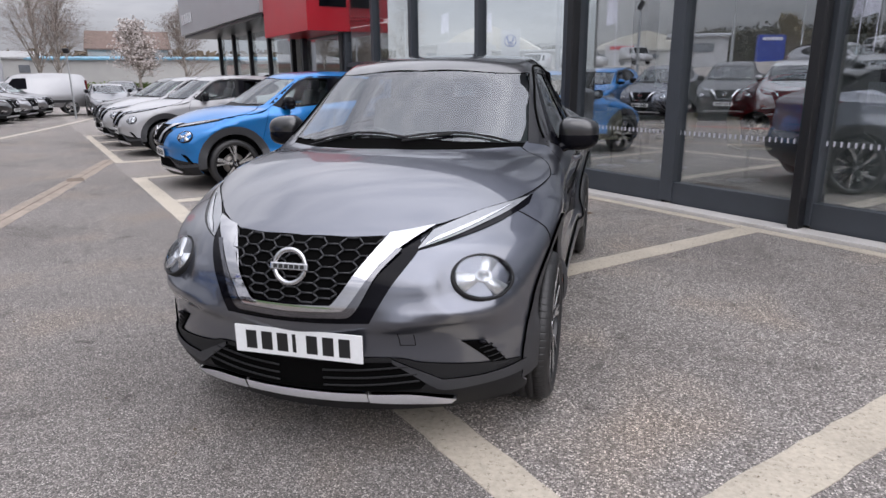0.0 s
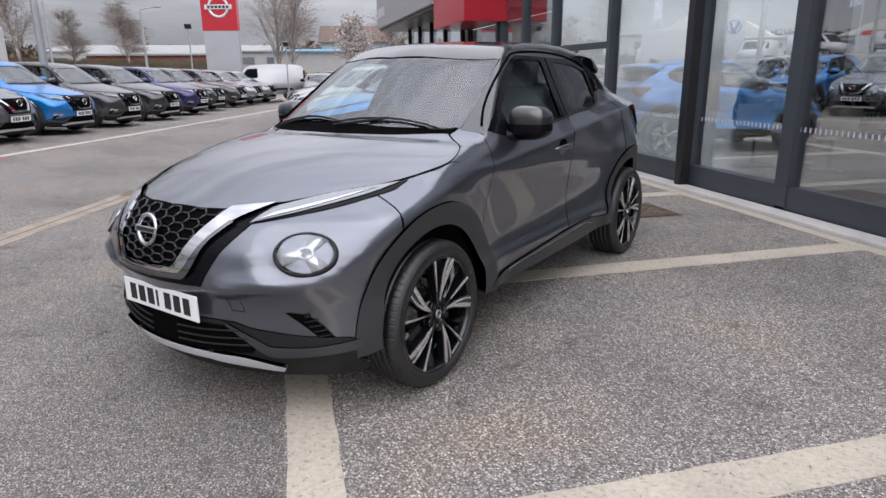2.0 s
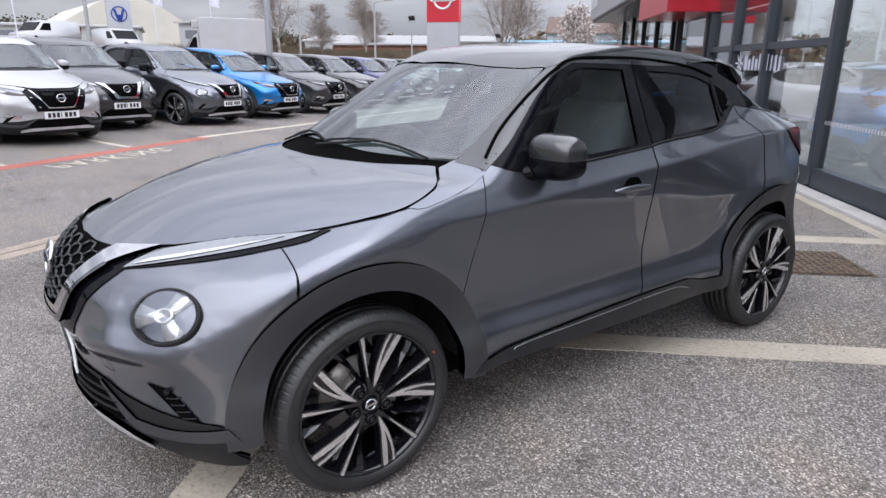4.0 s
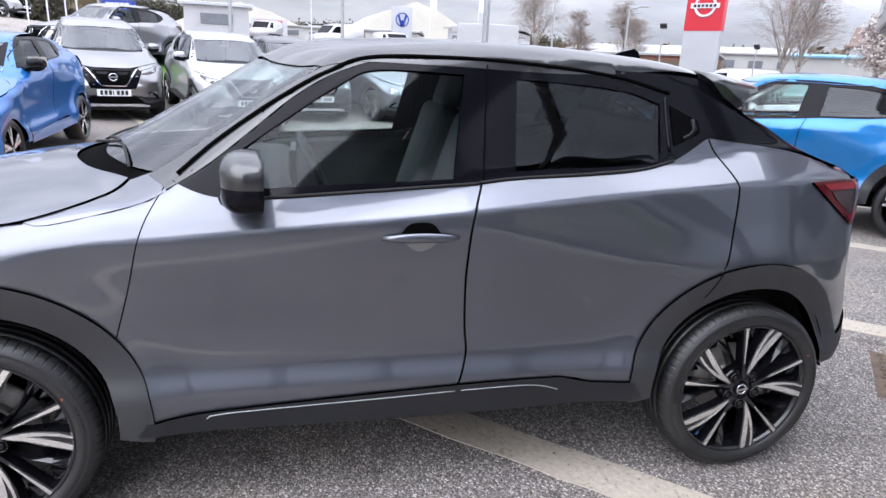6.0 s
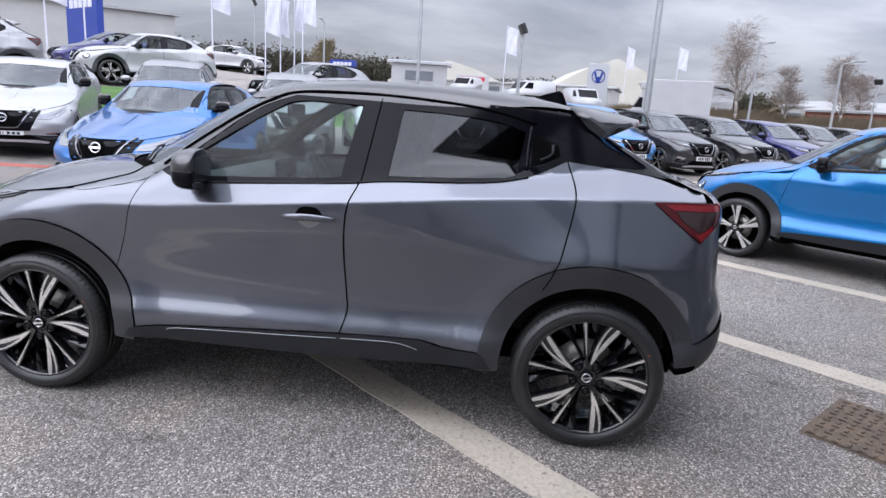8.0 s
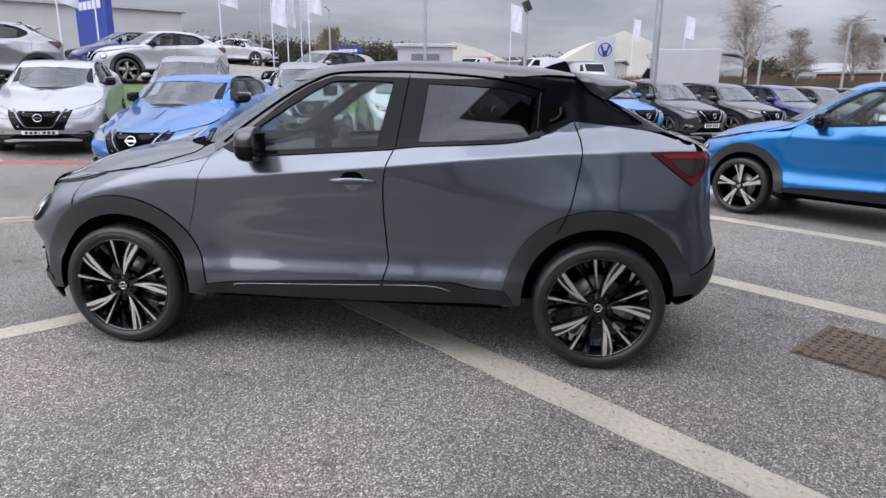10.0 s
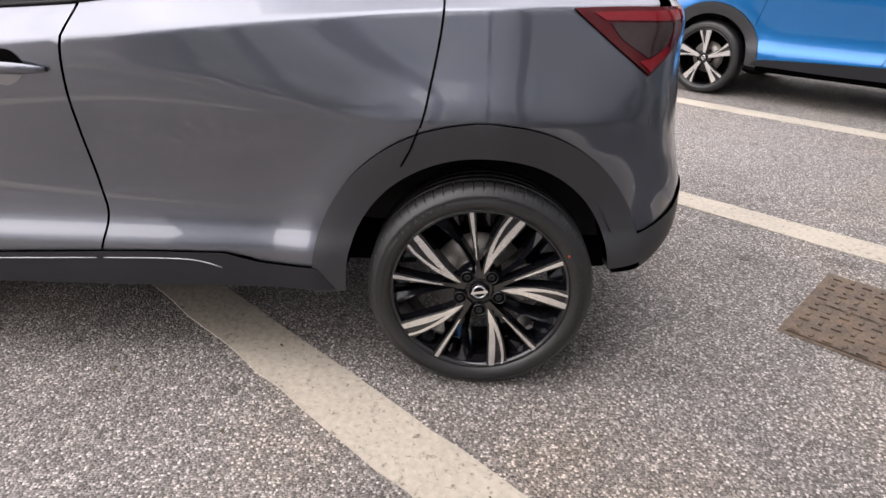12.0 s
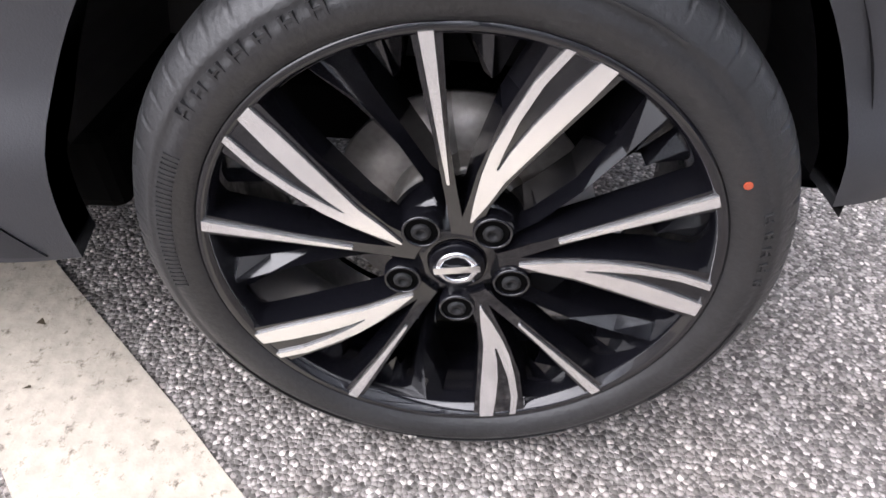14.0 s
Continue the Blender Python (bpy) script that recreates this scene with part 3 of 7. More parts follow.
# painted words before the customer bays
for word, p, q in (("CUSTOMER", (-2.0, -6.2), (-4.4, -5.35)), ("PARKING", (-5.2, -5.2), (-7.3, -4.8))):
    c = bpy.data.curves.new("letters", "FONT")
    c.body, c.size, c.extrude, c.space_character = word, .5, .002, 1.25
    tmp = new("letters", c)
    dg = bpy.context.evaluated_depsgraph_get()
    data = bpy.data.meshes.new_from_object(tmp.evaluated_get(dg))
    bpy.data.objects.remove(tmp)
    xs = [v.co.x for v in data.vertices]
    a, b = np.array(p), np.array(q)
    d = (b - a) / np.linalg.norm(b - a)
    s = np.array([d[1], -d[0]])
    L = np.linalg.norm(b - a) / (max(xs) - min(xs))
    for v in data.vertices:
        w = a + d * (v.co.x - min(xs)) * L + s * v.co.y
        x, y, z = at_site(*w)
        v.co = (x, y, z + .006 + v.co.z)
    ob = part("painted_word", data, M["white_line"])
    tagged(ob, "white painted words " + word + " on the tarmac", "road marking", kind="structure")

# iron cover by the car
cov = thing("drain_cover", "rusty cast iron drain cover set in the tarmac", "drain cover", kind="structure")
part("frame_plate", quilt(steps(-2.84, -2.18, .1), steps(3.12, 3.78, .1), .004), M["cover"], cov)
for i in range(2):
    bm = quilt(steps(-2.82 + .32 * i, -2.82 + .31 * (i + 1), .155), [3.14, 3.45, 3.76], .009)
    part("lid", bm, M["cover"], cov)
studs = bmesh.new()
for i in range(11):
    for j in range(11):
        x, y, z = at_site(-2.79 + .0565 * i + (.0 if j % 2 else .012), 3.17 + .056 * j)
        box((.034, .012, .008), (x, y, .012), 0, studs, Matrix.Rotation(radians(48 + 90 * ((i + j) % 2)), 4, "Z"))
part("studs", studs, M["cover"], cov)

# ---- the showroom ----
SM = Matrix(((UX, VX, 0, 0), (UY, VY, 0, 0), (0, 0, 1, 0), (0, 0, 0, 1)))


def sited(bm):
    bm.transform(SM)
    bmesh.ops.recalc_face_normals(bm, faces=bm.faces)
    return bm


FV = 4.86
room = thing("showroom", "glass-fronted car showroom with anthracite frames", "building", kind="structure")
part("kerb_step", sited(box((23, .22, .09), (-4.5, 4.66, -.003), .01)), M["kerb"], room)
posts = [6.1, 4.3, 2.75, 1.15, -.44, -2.05, -3.72, -5.84, -7.95, -9.5, -10.9]
for u in posts:
    w = .30 if u == -3.72 else .12 if u == -.44 else .17 if u == -2.05 else .11
    part("mullion", sited(box((w, .16, 6.0), (u, FV, 3.06), .006)), M["frame"], room)
part("black_post", sited(box((.10, .12, 6.0), (-.47, FV - .16, 3.0), .012)), M["post"], room)
part("black_post", sited(box((.11, .14, 6.0), (-3.60, FV - .15, 3.03), .01)), M["post"], room)
for a, b in zip(posts, posts[1:]):
    mid, w = (a + b) / 2, a - b
    part("sill_rail", sited(box((w - .12, .12, .25), (mid, FV, .155), .005)), M["frame"], room)
    part("glass_pane", sited(box((w - .06, .012, 5.6), (mid, FV + .01, 3.05))), M["shop"], room)
    if b < -6:
        part("transom", sited(box((w - .1, .1, .10), (mid, FV, 1.80), .005)), M["frame"], room)
    dots = bmesh.new()
    for k in range(int(w / .062)):
        box((.016, .003, .048), (b + .08 + k * .062, FV - .002, .84), 0, dots)
    part("glass_marking", sited(dots), M["flag"], room)
part("inner_floor", sited(box((24, 12, .1), (-3, FV + 6.1, .05))), M["tile"], room)
part("back_wall", sited(box((24, .2, 6), (-3, FV + 12, 3))), M["dim"], room)
part("end_wall", sited(box((.2, 12, 6), (9, FV + 6, 3))), M["dim"], room)
part("inner_ceiling", sited(box((24, 12.4, .2), (-3, FV + 6, 5.9))), M["wall"], room)
part("side_return", sited(box((3.2, .25, 6.1), (7.8, FV, 3.05))), M["frame"], room)
# unseen roof edge, added dark to cut the sky mirrored in the car
part("parapet", sited(box((23, .3, .9), (-3.3, FV - .12, 6.0), .01)), M["frame"], room)
part("roof_slab", sited(box((19, 13, .3), (-1.2, FV + 6.6, 6.15))), M["fascia"], room)
for u, v in ((-6.5, 9.5), (-2.4, 9.5), (2.5, 9.5)):
    part("column", sited(box((.35, .35, 5.9), (u, v, 2.95))), M["post"], room)
# motif and word bars on the glass
motif = bmesh.new()
for k in range(8):
    a = 2 * math.pi * k / 8
    box((.03, .004, .15), (-9.15 + .11 * math.cos(a), FV - .012, 1.55 + .11 * math.sin(a)), 0, motif, Matrix.Rotation(math.pi / 2 - a, 4, "Y"))
for k, (w, h) in enumerate(((.16, .24), (.12, .17), (.09, .22), (.12, .17), (.13, .25), (.05, .24), (.05, .24), (.05, .22), (.08, .22), (.1, .2))):
    box((w * .8, .004, h), (-8.82 + k * .155, FV - .012, 1.44 + h / 2), 0, motif)
part("window_sticker", sited(motif), M["flag"], room)

# red entrance portal and silver fascia
portal = thing("entrance_portal", "glossy red entrance portal standing proud of the showroom", "building", kind="structure")
part("red_box", sited(box((2.9, 1.0, 3.4), (-12.2, 4.40, 4.2), .01)), M["brand_red"], portal)
part("dark_window", sited(box((.02, .62, 2.6), (-10.74, 4.50, 4.3))), M["gloss"], portal)
for u, v in ((-11.0, 4.8), (-13.4, 4.8)):
    part("portal_post", sited(box((.14, .14, 2.6), (u, v, 1.3), .01)), M["post"], portal)
part("portal_glass", sited(box((2.3, .02, 2.4), (-12.2, 4.86, 1.25))), M["shop"], portal)
part("notice_stand", sited(box((.5, .25, 1.4), (-13.6, 4.2, .72), .01)), M["post"], portal)
wing = thing("showroom_canopy", "silver fascia over dark posts and glass", "building", kind="structure")
part("fascia_panel", sited(box((9.5, 3.6, 1.9), (-18.4, 5.6, 4.06), .02)), M["fascia"], wing)
part("soffit", sited(box((9.3, 3.4, .08), (-18.4, 5.6, 3.06))), M["post"], wing)
for k in range(5):
    h = .34 - .02 * (k % 2)
    part("fascia_letter", sited(box((.22, .03, h), (-22.6 + .34 * k, 3.78, 3.62), .01)), M["satin"], wing)
for u in (-22.3, -20.4, -18.5, -16.6, -14.6):
    part("canopy_post", sited(box((.12, .12, 3.05), (u, 4.95, 1.52))), M["post"], wing)
for u in (-21.35, -19.45, -17.55, -15.6):
    part("glass_pane", sited(box((1.75, .012, 2.9), (u, 5.0, 1.5))), M["shop"], wing)
part("inner_wall", sited(box((9, .2, 3), (-18.4, 7.4, 1.5))), M["wall"], wing)

# chairs and table inside
def cafe_chair(u, v, turn):
    c = thing("cafe_chair", "cream shell chair on a chrome pedestal in the showroom", "chair", group="showroom chairs")
    bm = box((.44, .42, .04), (0, 0, .45), .018)
    part("seat", smooth(bm), M["chair"], c)
    part("backrest", smooth(box((.44, .04, .38), (0, .21, .66), .018, turn=Matrix.Rotation(radians(-10), 4, "X"))), M["chair"], c)
    part("pedestal", rod((0, 0, .02), (0, 0, .44), .022), M["chrome"], c)
    part("foot", rod((0, 0, 0), (0, 0, .02), .22, .20, 24), M["steel"], c)
    x, y, _ = at_site(u, v)
    c.matrix_world = pose(x, y, .10, 0, 0, turn)
    return c


for u, v, a in ((-4.3, 6.3, 20), (-3.6, 6.9, 200), (-2.2, 6.6, 100), (-5.4, 7.2, -60)):
    cafe_chair(u, v, a)
tb = thing("cafe_table", "round white pedestal table in the showroom", "table")
part("tabletop", rod((0, 0, .71), (0, 0, .74), .40, .40, 32), M["wall"], tb)
part("pedestal", rod((0, 0, .02), (0, 0, .71), .03), M["chrome"], tb)
part("foot", rod((0, 0, 0), (0, 0, .02), .25, .23, 24), M["steel"], tb)
tb.matrix_world = Matrix.Translation((*at_site(-4.4, 7.1)[:2], .10))
ped = thing("display_plinth", "tall pale display plinth with a leaflet frame", "plinth")
part("body", box((.42, .30, 1.0), (0, 0, .5), .01), M["wall"], ped)
part("frame_sheet", box((.38, .02, .30), (0, -.1, 1.12), .005), M["satin"], ped)
ped.matrix_world = Matrix.Translation((*at_site(-.9, 7.2)[:2], .10)) @ Matrix.Rotation(-SITE, 4, "Z")
ban = thing("display_board", "tall white display board with a yellow edge", "display board")
part("board", box((.7, .05, 1.9), (0, 0, .95), .01), M["wall"], ban)
part("edge_strip", box((.08, .06, 1.9), (-.39, 0, .95), .01), M["chair"], ban)
ban.matrix_world = Matrix.Translation((*at_site(-1.9, 8.4)[:2], .10)) @ Matrix.Rotation(-SITE, 4, "Z")


# ---- cars ----
def run(pts, gap=0.02):
    """A smooth open line through the points, about gap apart."""
    p = [np.array(q, float) for q in pts]
    if len(p) == 2:
        n = max(1, int(np.linalg.norm(p[1] - p[0]) / gap))
        return [p[0] + (p[1] - p[0]) * i / n for i in range(n + 1)]
    q = [2 * p[0] - p[1], *p, 2 * p[-1] - p[-2]]
    out = []
    for i in range(1, len(q) - 2):
        n = max(1, int(np.linalg.norm(q[i + 1] - q[i]) / gap))
        for j in range(n):
            t = j / n
            out.append(0.5 * (2 * q[i] + (q[i + 1] - q[i - 1]) * t + (2 * q[i - 1] - 5 * q[i] + 4 * q[i + 1] - q[i + 2]) * t * t
                              + (3 * q[i] - q[i - 1] - 3 * q[i + 1] + q[i + 2]) * t ** 3))
    out.append(p[-1])
    return out


def ring(*runs, gap=0.02):
    """A closed outline of smooth runs that meet in corners."""
    out = []
    for r in runs:
        for q in run(r, gap):
            if not out or np.linalg.norm(q - out[-1]) > 1e-4:
                out.append(q)
    if np.linalg.norm(out[0] - out[-1]) < 1e-4:
        out.pop()
    return np.array(out)


def both(pts):
    """Mirrors a half outline (first coordinate from 0 up and back to 0) to the other side."""
    pts = [tuple(p) for p in pts]
    return pts + [(-x, y) for x, y in reversed(pts) if abs(x) > 1e-6]


def arc(c, r, a0, a1, n=9):
    return [(c[0] + r * math.cos(radians(a0 + (a1 - a0) * i / n)), c[1] + r * math.sin(radians(a0 + (a1 - a0) * i / n))) for i in range(n + 1)]


def inside(poly, pts):
    x, y = pts[:, 0], pts[:, 1]
    hit = np.zeros(len(pts), bool)
    for (x0, y0), (x1, y1) in zip(poly, np.roll(poly, -1, 0)):
        if y0 != y1:
            cross = ((y0 > y) != (y1 > y)) & (x < (x1 - x0) * (y - y0) / (y1 - y0) + x0)
            hit ^= cross
    return hit


NOSE_AT, TAIL_AT = 0.35, 2.3


def lay(shape, way, q, off=0.0):
    """Lays plan points on the skin. way: x from the side (y, z), y from ahead (x, z), z from above (x, y), r round the nose (angle, z), b round the tail."""
    u, v = q[:, 0], q[:, 1]
    o = np.zeros_like(u)
    if way == "x":
        start, d, far = np.stack([o + 2, u, v], 1), np.array([-1.0, 0, 0]), 2.0
    elif way == "y":
        start, d, far = np.stack([u, o - 3, v], 1), np.array([0, 1.0, 0]), 4.5
    elif way == "z":
        start, d, far = np.stack([u, v, o + 2.5], 1), np.array([0, 0, -1.0]), 2.4
    elif way == "r":
        d = np.stack([-np.sin(u), np.cos(u), o], 1)
        start, far = np.stack([o, o + NOSE_AT, v], 1) - d * 2.5, 2.5
    else:
        d = np.stack([-np.sin(u), -np.cos(u), o], 1)
        start, far = np.stack([o, o + TAIL_AT, v], 1) - d * 2.5, 2.5
    p = shape.strike(start, d, far)
    n = shape.normal(p)
    return p + n * off, n


def turn_in(shape, pts):
    """Front-view points (x, z) as (angle, z) round the nose."""
    p, n = lay(shape, "y", np.array(pts, float))
    return [(math.atan2(a[0], NOSE_AT - a[1]), a[2]) for a in p]


def sheet(name, points, faces, normals):
    data = bpy.data.meshes.new(name)
    data.from_pydata([tuple(p) for p in points], [], faces)
    for f in data.polygons:
        f.use_smooth = True
    data.normals_split_custom_set_from_vertices([tuple(n) for n in normals])
    return data


def skin(shape, name, outline, way, off=0.0, gap=0.03, lip=0.012, holes=(), warp=None, flip=False):
    """A panel that lies on the skin inside an outline, with its edge turned in."""
    outline = np.asarray(outline, float)
    loops = [outline, *[np.asarray(h, float) for h in holes]]
    k = 1.0
    lo, hi = outline.min(0), outline.max(0)
    gu, gv = np.meshgrid(np.arange(lo[0] + gap / 2, hi[0], gap), np.arange(lo[1] + gap / 2, hi[1], gap))
    grid = np.stack([gu.ravel(), gv.ravel()], 1)
    keep = inside(outline, grid)
    for h in loops[1:]:
        keep &= ~inside(h, grid)
    edge = np.concatenate(loops)
    grid = grid[keep]
    if way == "x" and gap < .04:
        ys = np.arange(lo[0] + gap / 2, hi[0], gap)
        fold = np.concatenate([np.stack([ys, shape.crease(ys) + d], 1) for d in (-.016, -.006, .003, .011, .019, .028)] + [np.stack([ys, ys * 0 + d], 1) for d in (.415, .435, .455, .475, .495, .515, .535, .555, .58)])
        hold = inside(outline, fold)
        for h in loops[1:]:
            hold &= ~inside(h, fold)
        fold = fold[hold]
        if len(fold) and len(grid):
            fold = fold[np.min(((fold[:, None, :] - edge[None]) ** 2).sum(-1), 1) > .006 ** 2]
            grid = grid[np.min(((grid[:, None, :] - fold[None]) ** 2).sum(-1), 1) > (gap * .45) ** 2] if len(fold) else grid
    else:
        fold = grid[:0]
    if len(grid):
        near = np.min(((grid[:, None, :] - edge[None]) ** 2).sum(-1), 1)
        grid = grid[near > (gap * 0.4) ** 2]
    q = np.concatenate([edge, fold, grid])
    links, base = [], 0
    for h in loops:
        links += [(base + i, base + (i + 1) % len(h)) for i in range(len(h))]
        base += len(h)
    vs, _, fs, _, _, _ = delaunay_2d_cdt([Vector(p) for p in q], links, [], 0, 1e-7)
    q = np.array([tuple(v) for v in vs])
    fs = [f for f in fs]
    mid = np.array([q[list(f)].mean(0) for f in fs])
    keep = inside(outline, mid)
    for h in loops[1:]:
        keep &= ~inside(h, mid)
    fs = [list(f) for f, k in zip(fs, keep) if k]
    p, n = lay(shape, way, q, off)
    out = []
    for f in fs:
        a, b, c = p[f[0]], p[f[1]], p[f[2]]
        out.append(f if np.dot(np.cross(b - a, c - a), n[f[0]]) > 0 else f[::-1])
    pts, nrm = list(p), list(n)
    if lip:
        for h in loops:
            e, en = lay(shape, way, h, off)
            t = np.roll(e, -1, 0) - np.roll(e, 1, 0)
            side = np.cross(t, en)
            side /= np.maximum(np.linalg.norm(side, axis=1, keepdims=True), 1e-9)
            i0, m = len(pts), len(h)
            pts += list(e) + list(e - en * lip)
            nrm += list(side) + list(side)
            for i in range(m):
                j = (i + 1) % m
                out.append([i0 + i, i0 + j, i0 + m + j, i0 + m + i])
    pts, nrm = np.array(pts), np.array(nrm)
    if warp:
        pts = warp(pts)
    data = sheet(name, pts, out, nrm)
    twin = None
    if flip:
        mirror = np.array([-1, 1, 1])
        twin = sheet(name, pts * mirror, [f[::-1] for f in out], nrm * mirror)
    return data, twin


def seam(shape, pts, way, width=0.005, off=0.0015, gap=0.02, bm=None):
    """A thin dark ribbon on the skin: the shadow gap of a shut line."""
    bm = bm or bmesh.new()
    q = np.array(run(pts, gap))
    p, n = lay(shape, way, q, off)
    t = np.gradient(p, axis=0)
    s = np.cross(t, n)
    s /= np.maximum(np.linalg.norm(s, axis=1, keepdims=True), 1e-9)
    a = [bm.verts.new(x) for x in p + s * width / 2]
    b = [bm.verts.new(x) for x in p - s * width / 2]
    for i in range(len(a) - 1):
        bm.faces.new((a[i], a[i + 1], b[i + 1], b[i]))
    return bm


def bead(shape, pts, way, r=0.006, off=0.0, n=6, gap=0.02, bm=None, flat=1.0):
    """A moulding of round section along a line on the skin."""
    bm = bm or bmesh.new()
    q = np.array(run(pts, gap))
    p, nn = lay(shape, way, q, off)
    t = np.gradient(p, axis=0)
    t /= np.maximum(np.linalg.norm(t, axis=1, keepdims=True), 1e-9)
    s = np.cross(t, nn)
    rings = []
    for i in range(len(p)):
        rings.append([bm.verts.new(p[i] + r * (math.cos(a) * s[i] + flat * math.sin(a) * nn[i])) for a in [2 * math.pi * j / n for j in range(n)]])
    for a, b in zip(rings, rings[1:]):
        for j in range(n):
            f = bm.faces.new((a[j], a[(j + 1) % n], b[(j + 1) % n], b[j]))
            f.smooth = True
    bm.faces.new(rings[0][::-1])
    bm.faces.new(rings[-1])
    return bm


def blade(pts, x0, x1, bm=None, taper=0.75):
    """A wheel spoke: an outline in (y, z), its face at x1, narrower than its back at x0."""
    bm = bm or bmesh.new()
    c = np.mean(pts, 0)
    a = [bm.verts.new((x0, *(np.array(p) + (np.array(p) - c) * (1 - taper)))) for p in pts]
    b = [bm.verts.new((x1, *p)) for p in pts]
    bm.faces.new(b)
    for i in range(len(a)):
        j = (i + 1) % len(a)
        bm.faces.new((a[i], a[j], b[j], b[i]))
    bmesh.ops.recalc_face_normals(bm, faces=bm.faces)
    return bm


def polar(r, deg):
    return (r * math.cos(radians(deg)), r * math.sin(radians(deg)))


def build_wheel(parent, at, side, fine, style="forked", r=0.343, rr=0.27):
    """A wheel whose outer face looks along side * x."""
    holder = Matrix.Translation(at) @ (Matrix.Diagonal((side, 1, 1, 1)))
    key = (style, fine, r, rr, side)
    if key not in WHEELS:
        made = []
        n = 864 if fine else 32
        w = 0.112
        prof = [(-w * 2 + .012, rr - .02), (-w * 2 + .004, rr + .02), (-w * 2 + .004, r - .035), (-w * 2 + .02, r - .006)]
        if fine:
            for g in (-.165, -.13, -.095, -.06):
                prof += [(g - .012, r), (g - .004, r), (g - .003, r - .007), (g + .003, r - .007), (g + .004, r)]
        else:
            prof += [(-.11, r)]
        prof += [(-.030, r - .001), (-.014, r - .008), (-.006, r - .016), (.001, r - .025), (.0045, r - .031), (.0035, r - .033), (.0075, r - .040), (.0088, r - .047), (.0078, r - .054), (.0045, rr + .012), (.000, rr + .0055), (-.004, rr + .002), (-.014, rr - .006)]
        cut = (lambda i, j, q: q - .006 if (q > r - .009 and i % 12 == 0 and (j < 9 or j > len(prof) - 15)) else q) if fine else None
        made.append(("tyre", lathe(prof, n, wobble=cut), "tyre"))
        made.append(("rim", lathe([(-.012, rr + .004), (-.004, rr + .003), (-.002, rr - .003), (-.006, rr - .009), (-.02, rr - .014), (-.05, rr - .02), (-.19, rr - .03), (-.20, rr - .005)], n), "rim"))
        made.append(("brake_disc", lathe([(-.115, .045), (-.115, .15), (-.125, .15), (-.125, .045)], 48 if fine else 20), "disc"))
        if fine:
            made.append(("disc_hat", lathe([(-.120, .082), (-.088, .080), (-.084, .074), (-.084, .030)], 40), "disc"))
            arm = box((.10, .16, .05), (-.20, .05, -.01), .01)
            rod((-.15, 0, 0), (-.34, 0, 0), .045, .03, 14, arm)
            made.append(("hub_carrier", arm, "trim"))
        else:
            back = bmesh.new()
            bmesh.ops.create_cone(back, cap_ends=True, segments=32, radius1=rr - .03, radius2=rr - .03, depth=.02, matrix=Matrix.Translation((-.19, 0, 0)) @ Matrix.Rotation(radians(90), 4, "Y"))
            made.append(("dust_shield", back, "void"))
        blacks, brights = [], []

        def spoke(o, x0, x1, taper, bag):
            if not fine and bag:
                blade(o, x0, x1, bag[0], taper)
            else:
                bag.append(blade(o, x0, x1, None, taper))

        def ridged(inner, a, x0, x1, crest):
            """A black spoke with a crest along its middle and sloping flanks."""
            bm = bmesh.new()
            cols = []
            for q, c, h in inner:
                cols.append([bm.verts.new((x, *polar(q, a + c + d * h))) for x, d in ((x0, -1.35), (x1 - crest, -1), (x1, 0), (x1 - crest, 1), (x0, 1.35))])
            for p_, q_ in zip(cols, cols[1:]):
                for j in range(4):
                    bm.faces.new((p_[j], q_[j], q_[j + 1], p_[j + 1]))
            bmesh.ops.recalc_face_normals(bm, faces=bm.faces)
            blacks.append(bm)

        def fan(inner, a):
            """An outline from (radius, middle angle, half angle) rows."""
            return [polar(q, a + c - h) for q, c, h in inner] + [polar(q, a + c + h) for q, c, h in inner[::-1]]

        if style == "forked":
            e = rr - .005
            for k in range(5):
                a = 70 + 72 * k
                rows_ = ([(.046, 10, 13), (.09, 8, 7.0), (.125, 5.8, 7.6), (.19, 2.0, 8.2), (e, -1.6, 7.4)], [(.046, 20, 9), (.10, 25.5, 3.6), (.16, 27, 2.5), (e, 27.3, 2.8)], [(.046, 34, 10), (.10, 38, 5), (.155, 42.5, 2.8), (.21, 46.5, 3.6), (e - .004, 49, 5.2)])
                spoke(fan(rows_[0], a), -.050, -.0125, .80, blacks)
                fork = [(.066, 9.2), (.092, 3.4), (.125, .9), (.155, -2.2), (.19, -4.6), (.23, -6.4), (e, -7.2), (e, -3.5), (.23, -1.2), (.19, 1.8), (.155, 4.4), (.134, 5.7),
                        (.136, 6.5), (.155, 6.3), (.19, 5.6), (.23, 3.8), (e, 1.4), (e, 3.1), (.23, 6.0), (.19, 8.3), (.155, 10.6), (.125, 11.6), (.092, 11.8), (.066, 10.6)]
                spoke([polar(q, a + c) for q, c in fork], -.013, -.0088, .995, brights)
                spoke(fan(rows_[1], a), -.055, -.0125, .76, blacks)
                spoke(fan([(.112, 26.2, .7), (.16, 26.8, 1.05), (e, 27.3, 1.35)], a), -.013, -.0088, .99, brights)
                if fine:
                    ridged(rows_[2], a, -.085, -.026, .016)
                    # webs that tie the spokes to the rim
                    ridged([(.21, 14, 2.0), (e, 15.5, 6.5)], a, -.075, -.040, .012)
                    ridged([(.215, 37.5, 1.5), (e, 37, 5.0)], a, -.075, -.042, .010)
                else:
                    spoke(fan(rows_[2], a), -.078, -.030, .74, blacks)
        else:
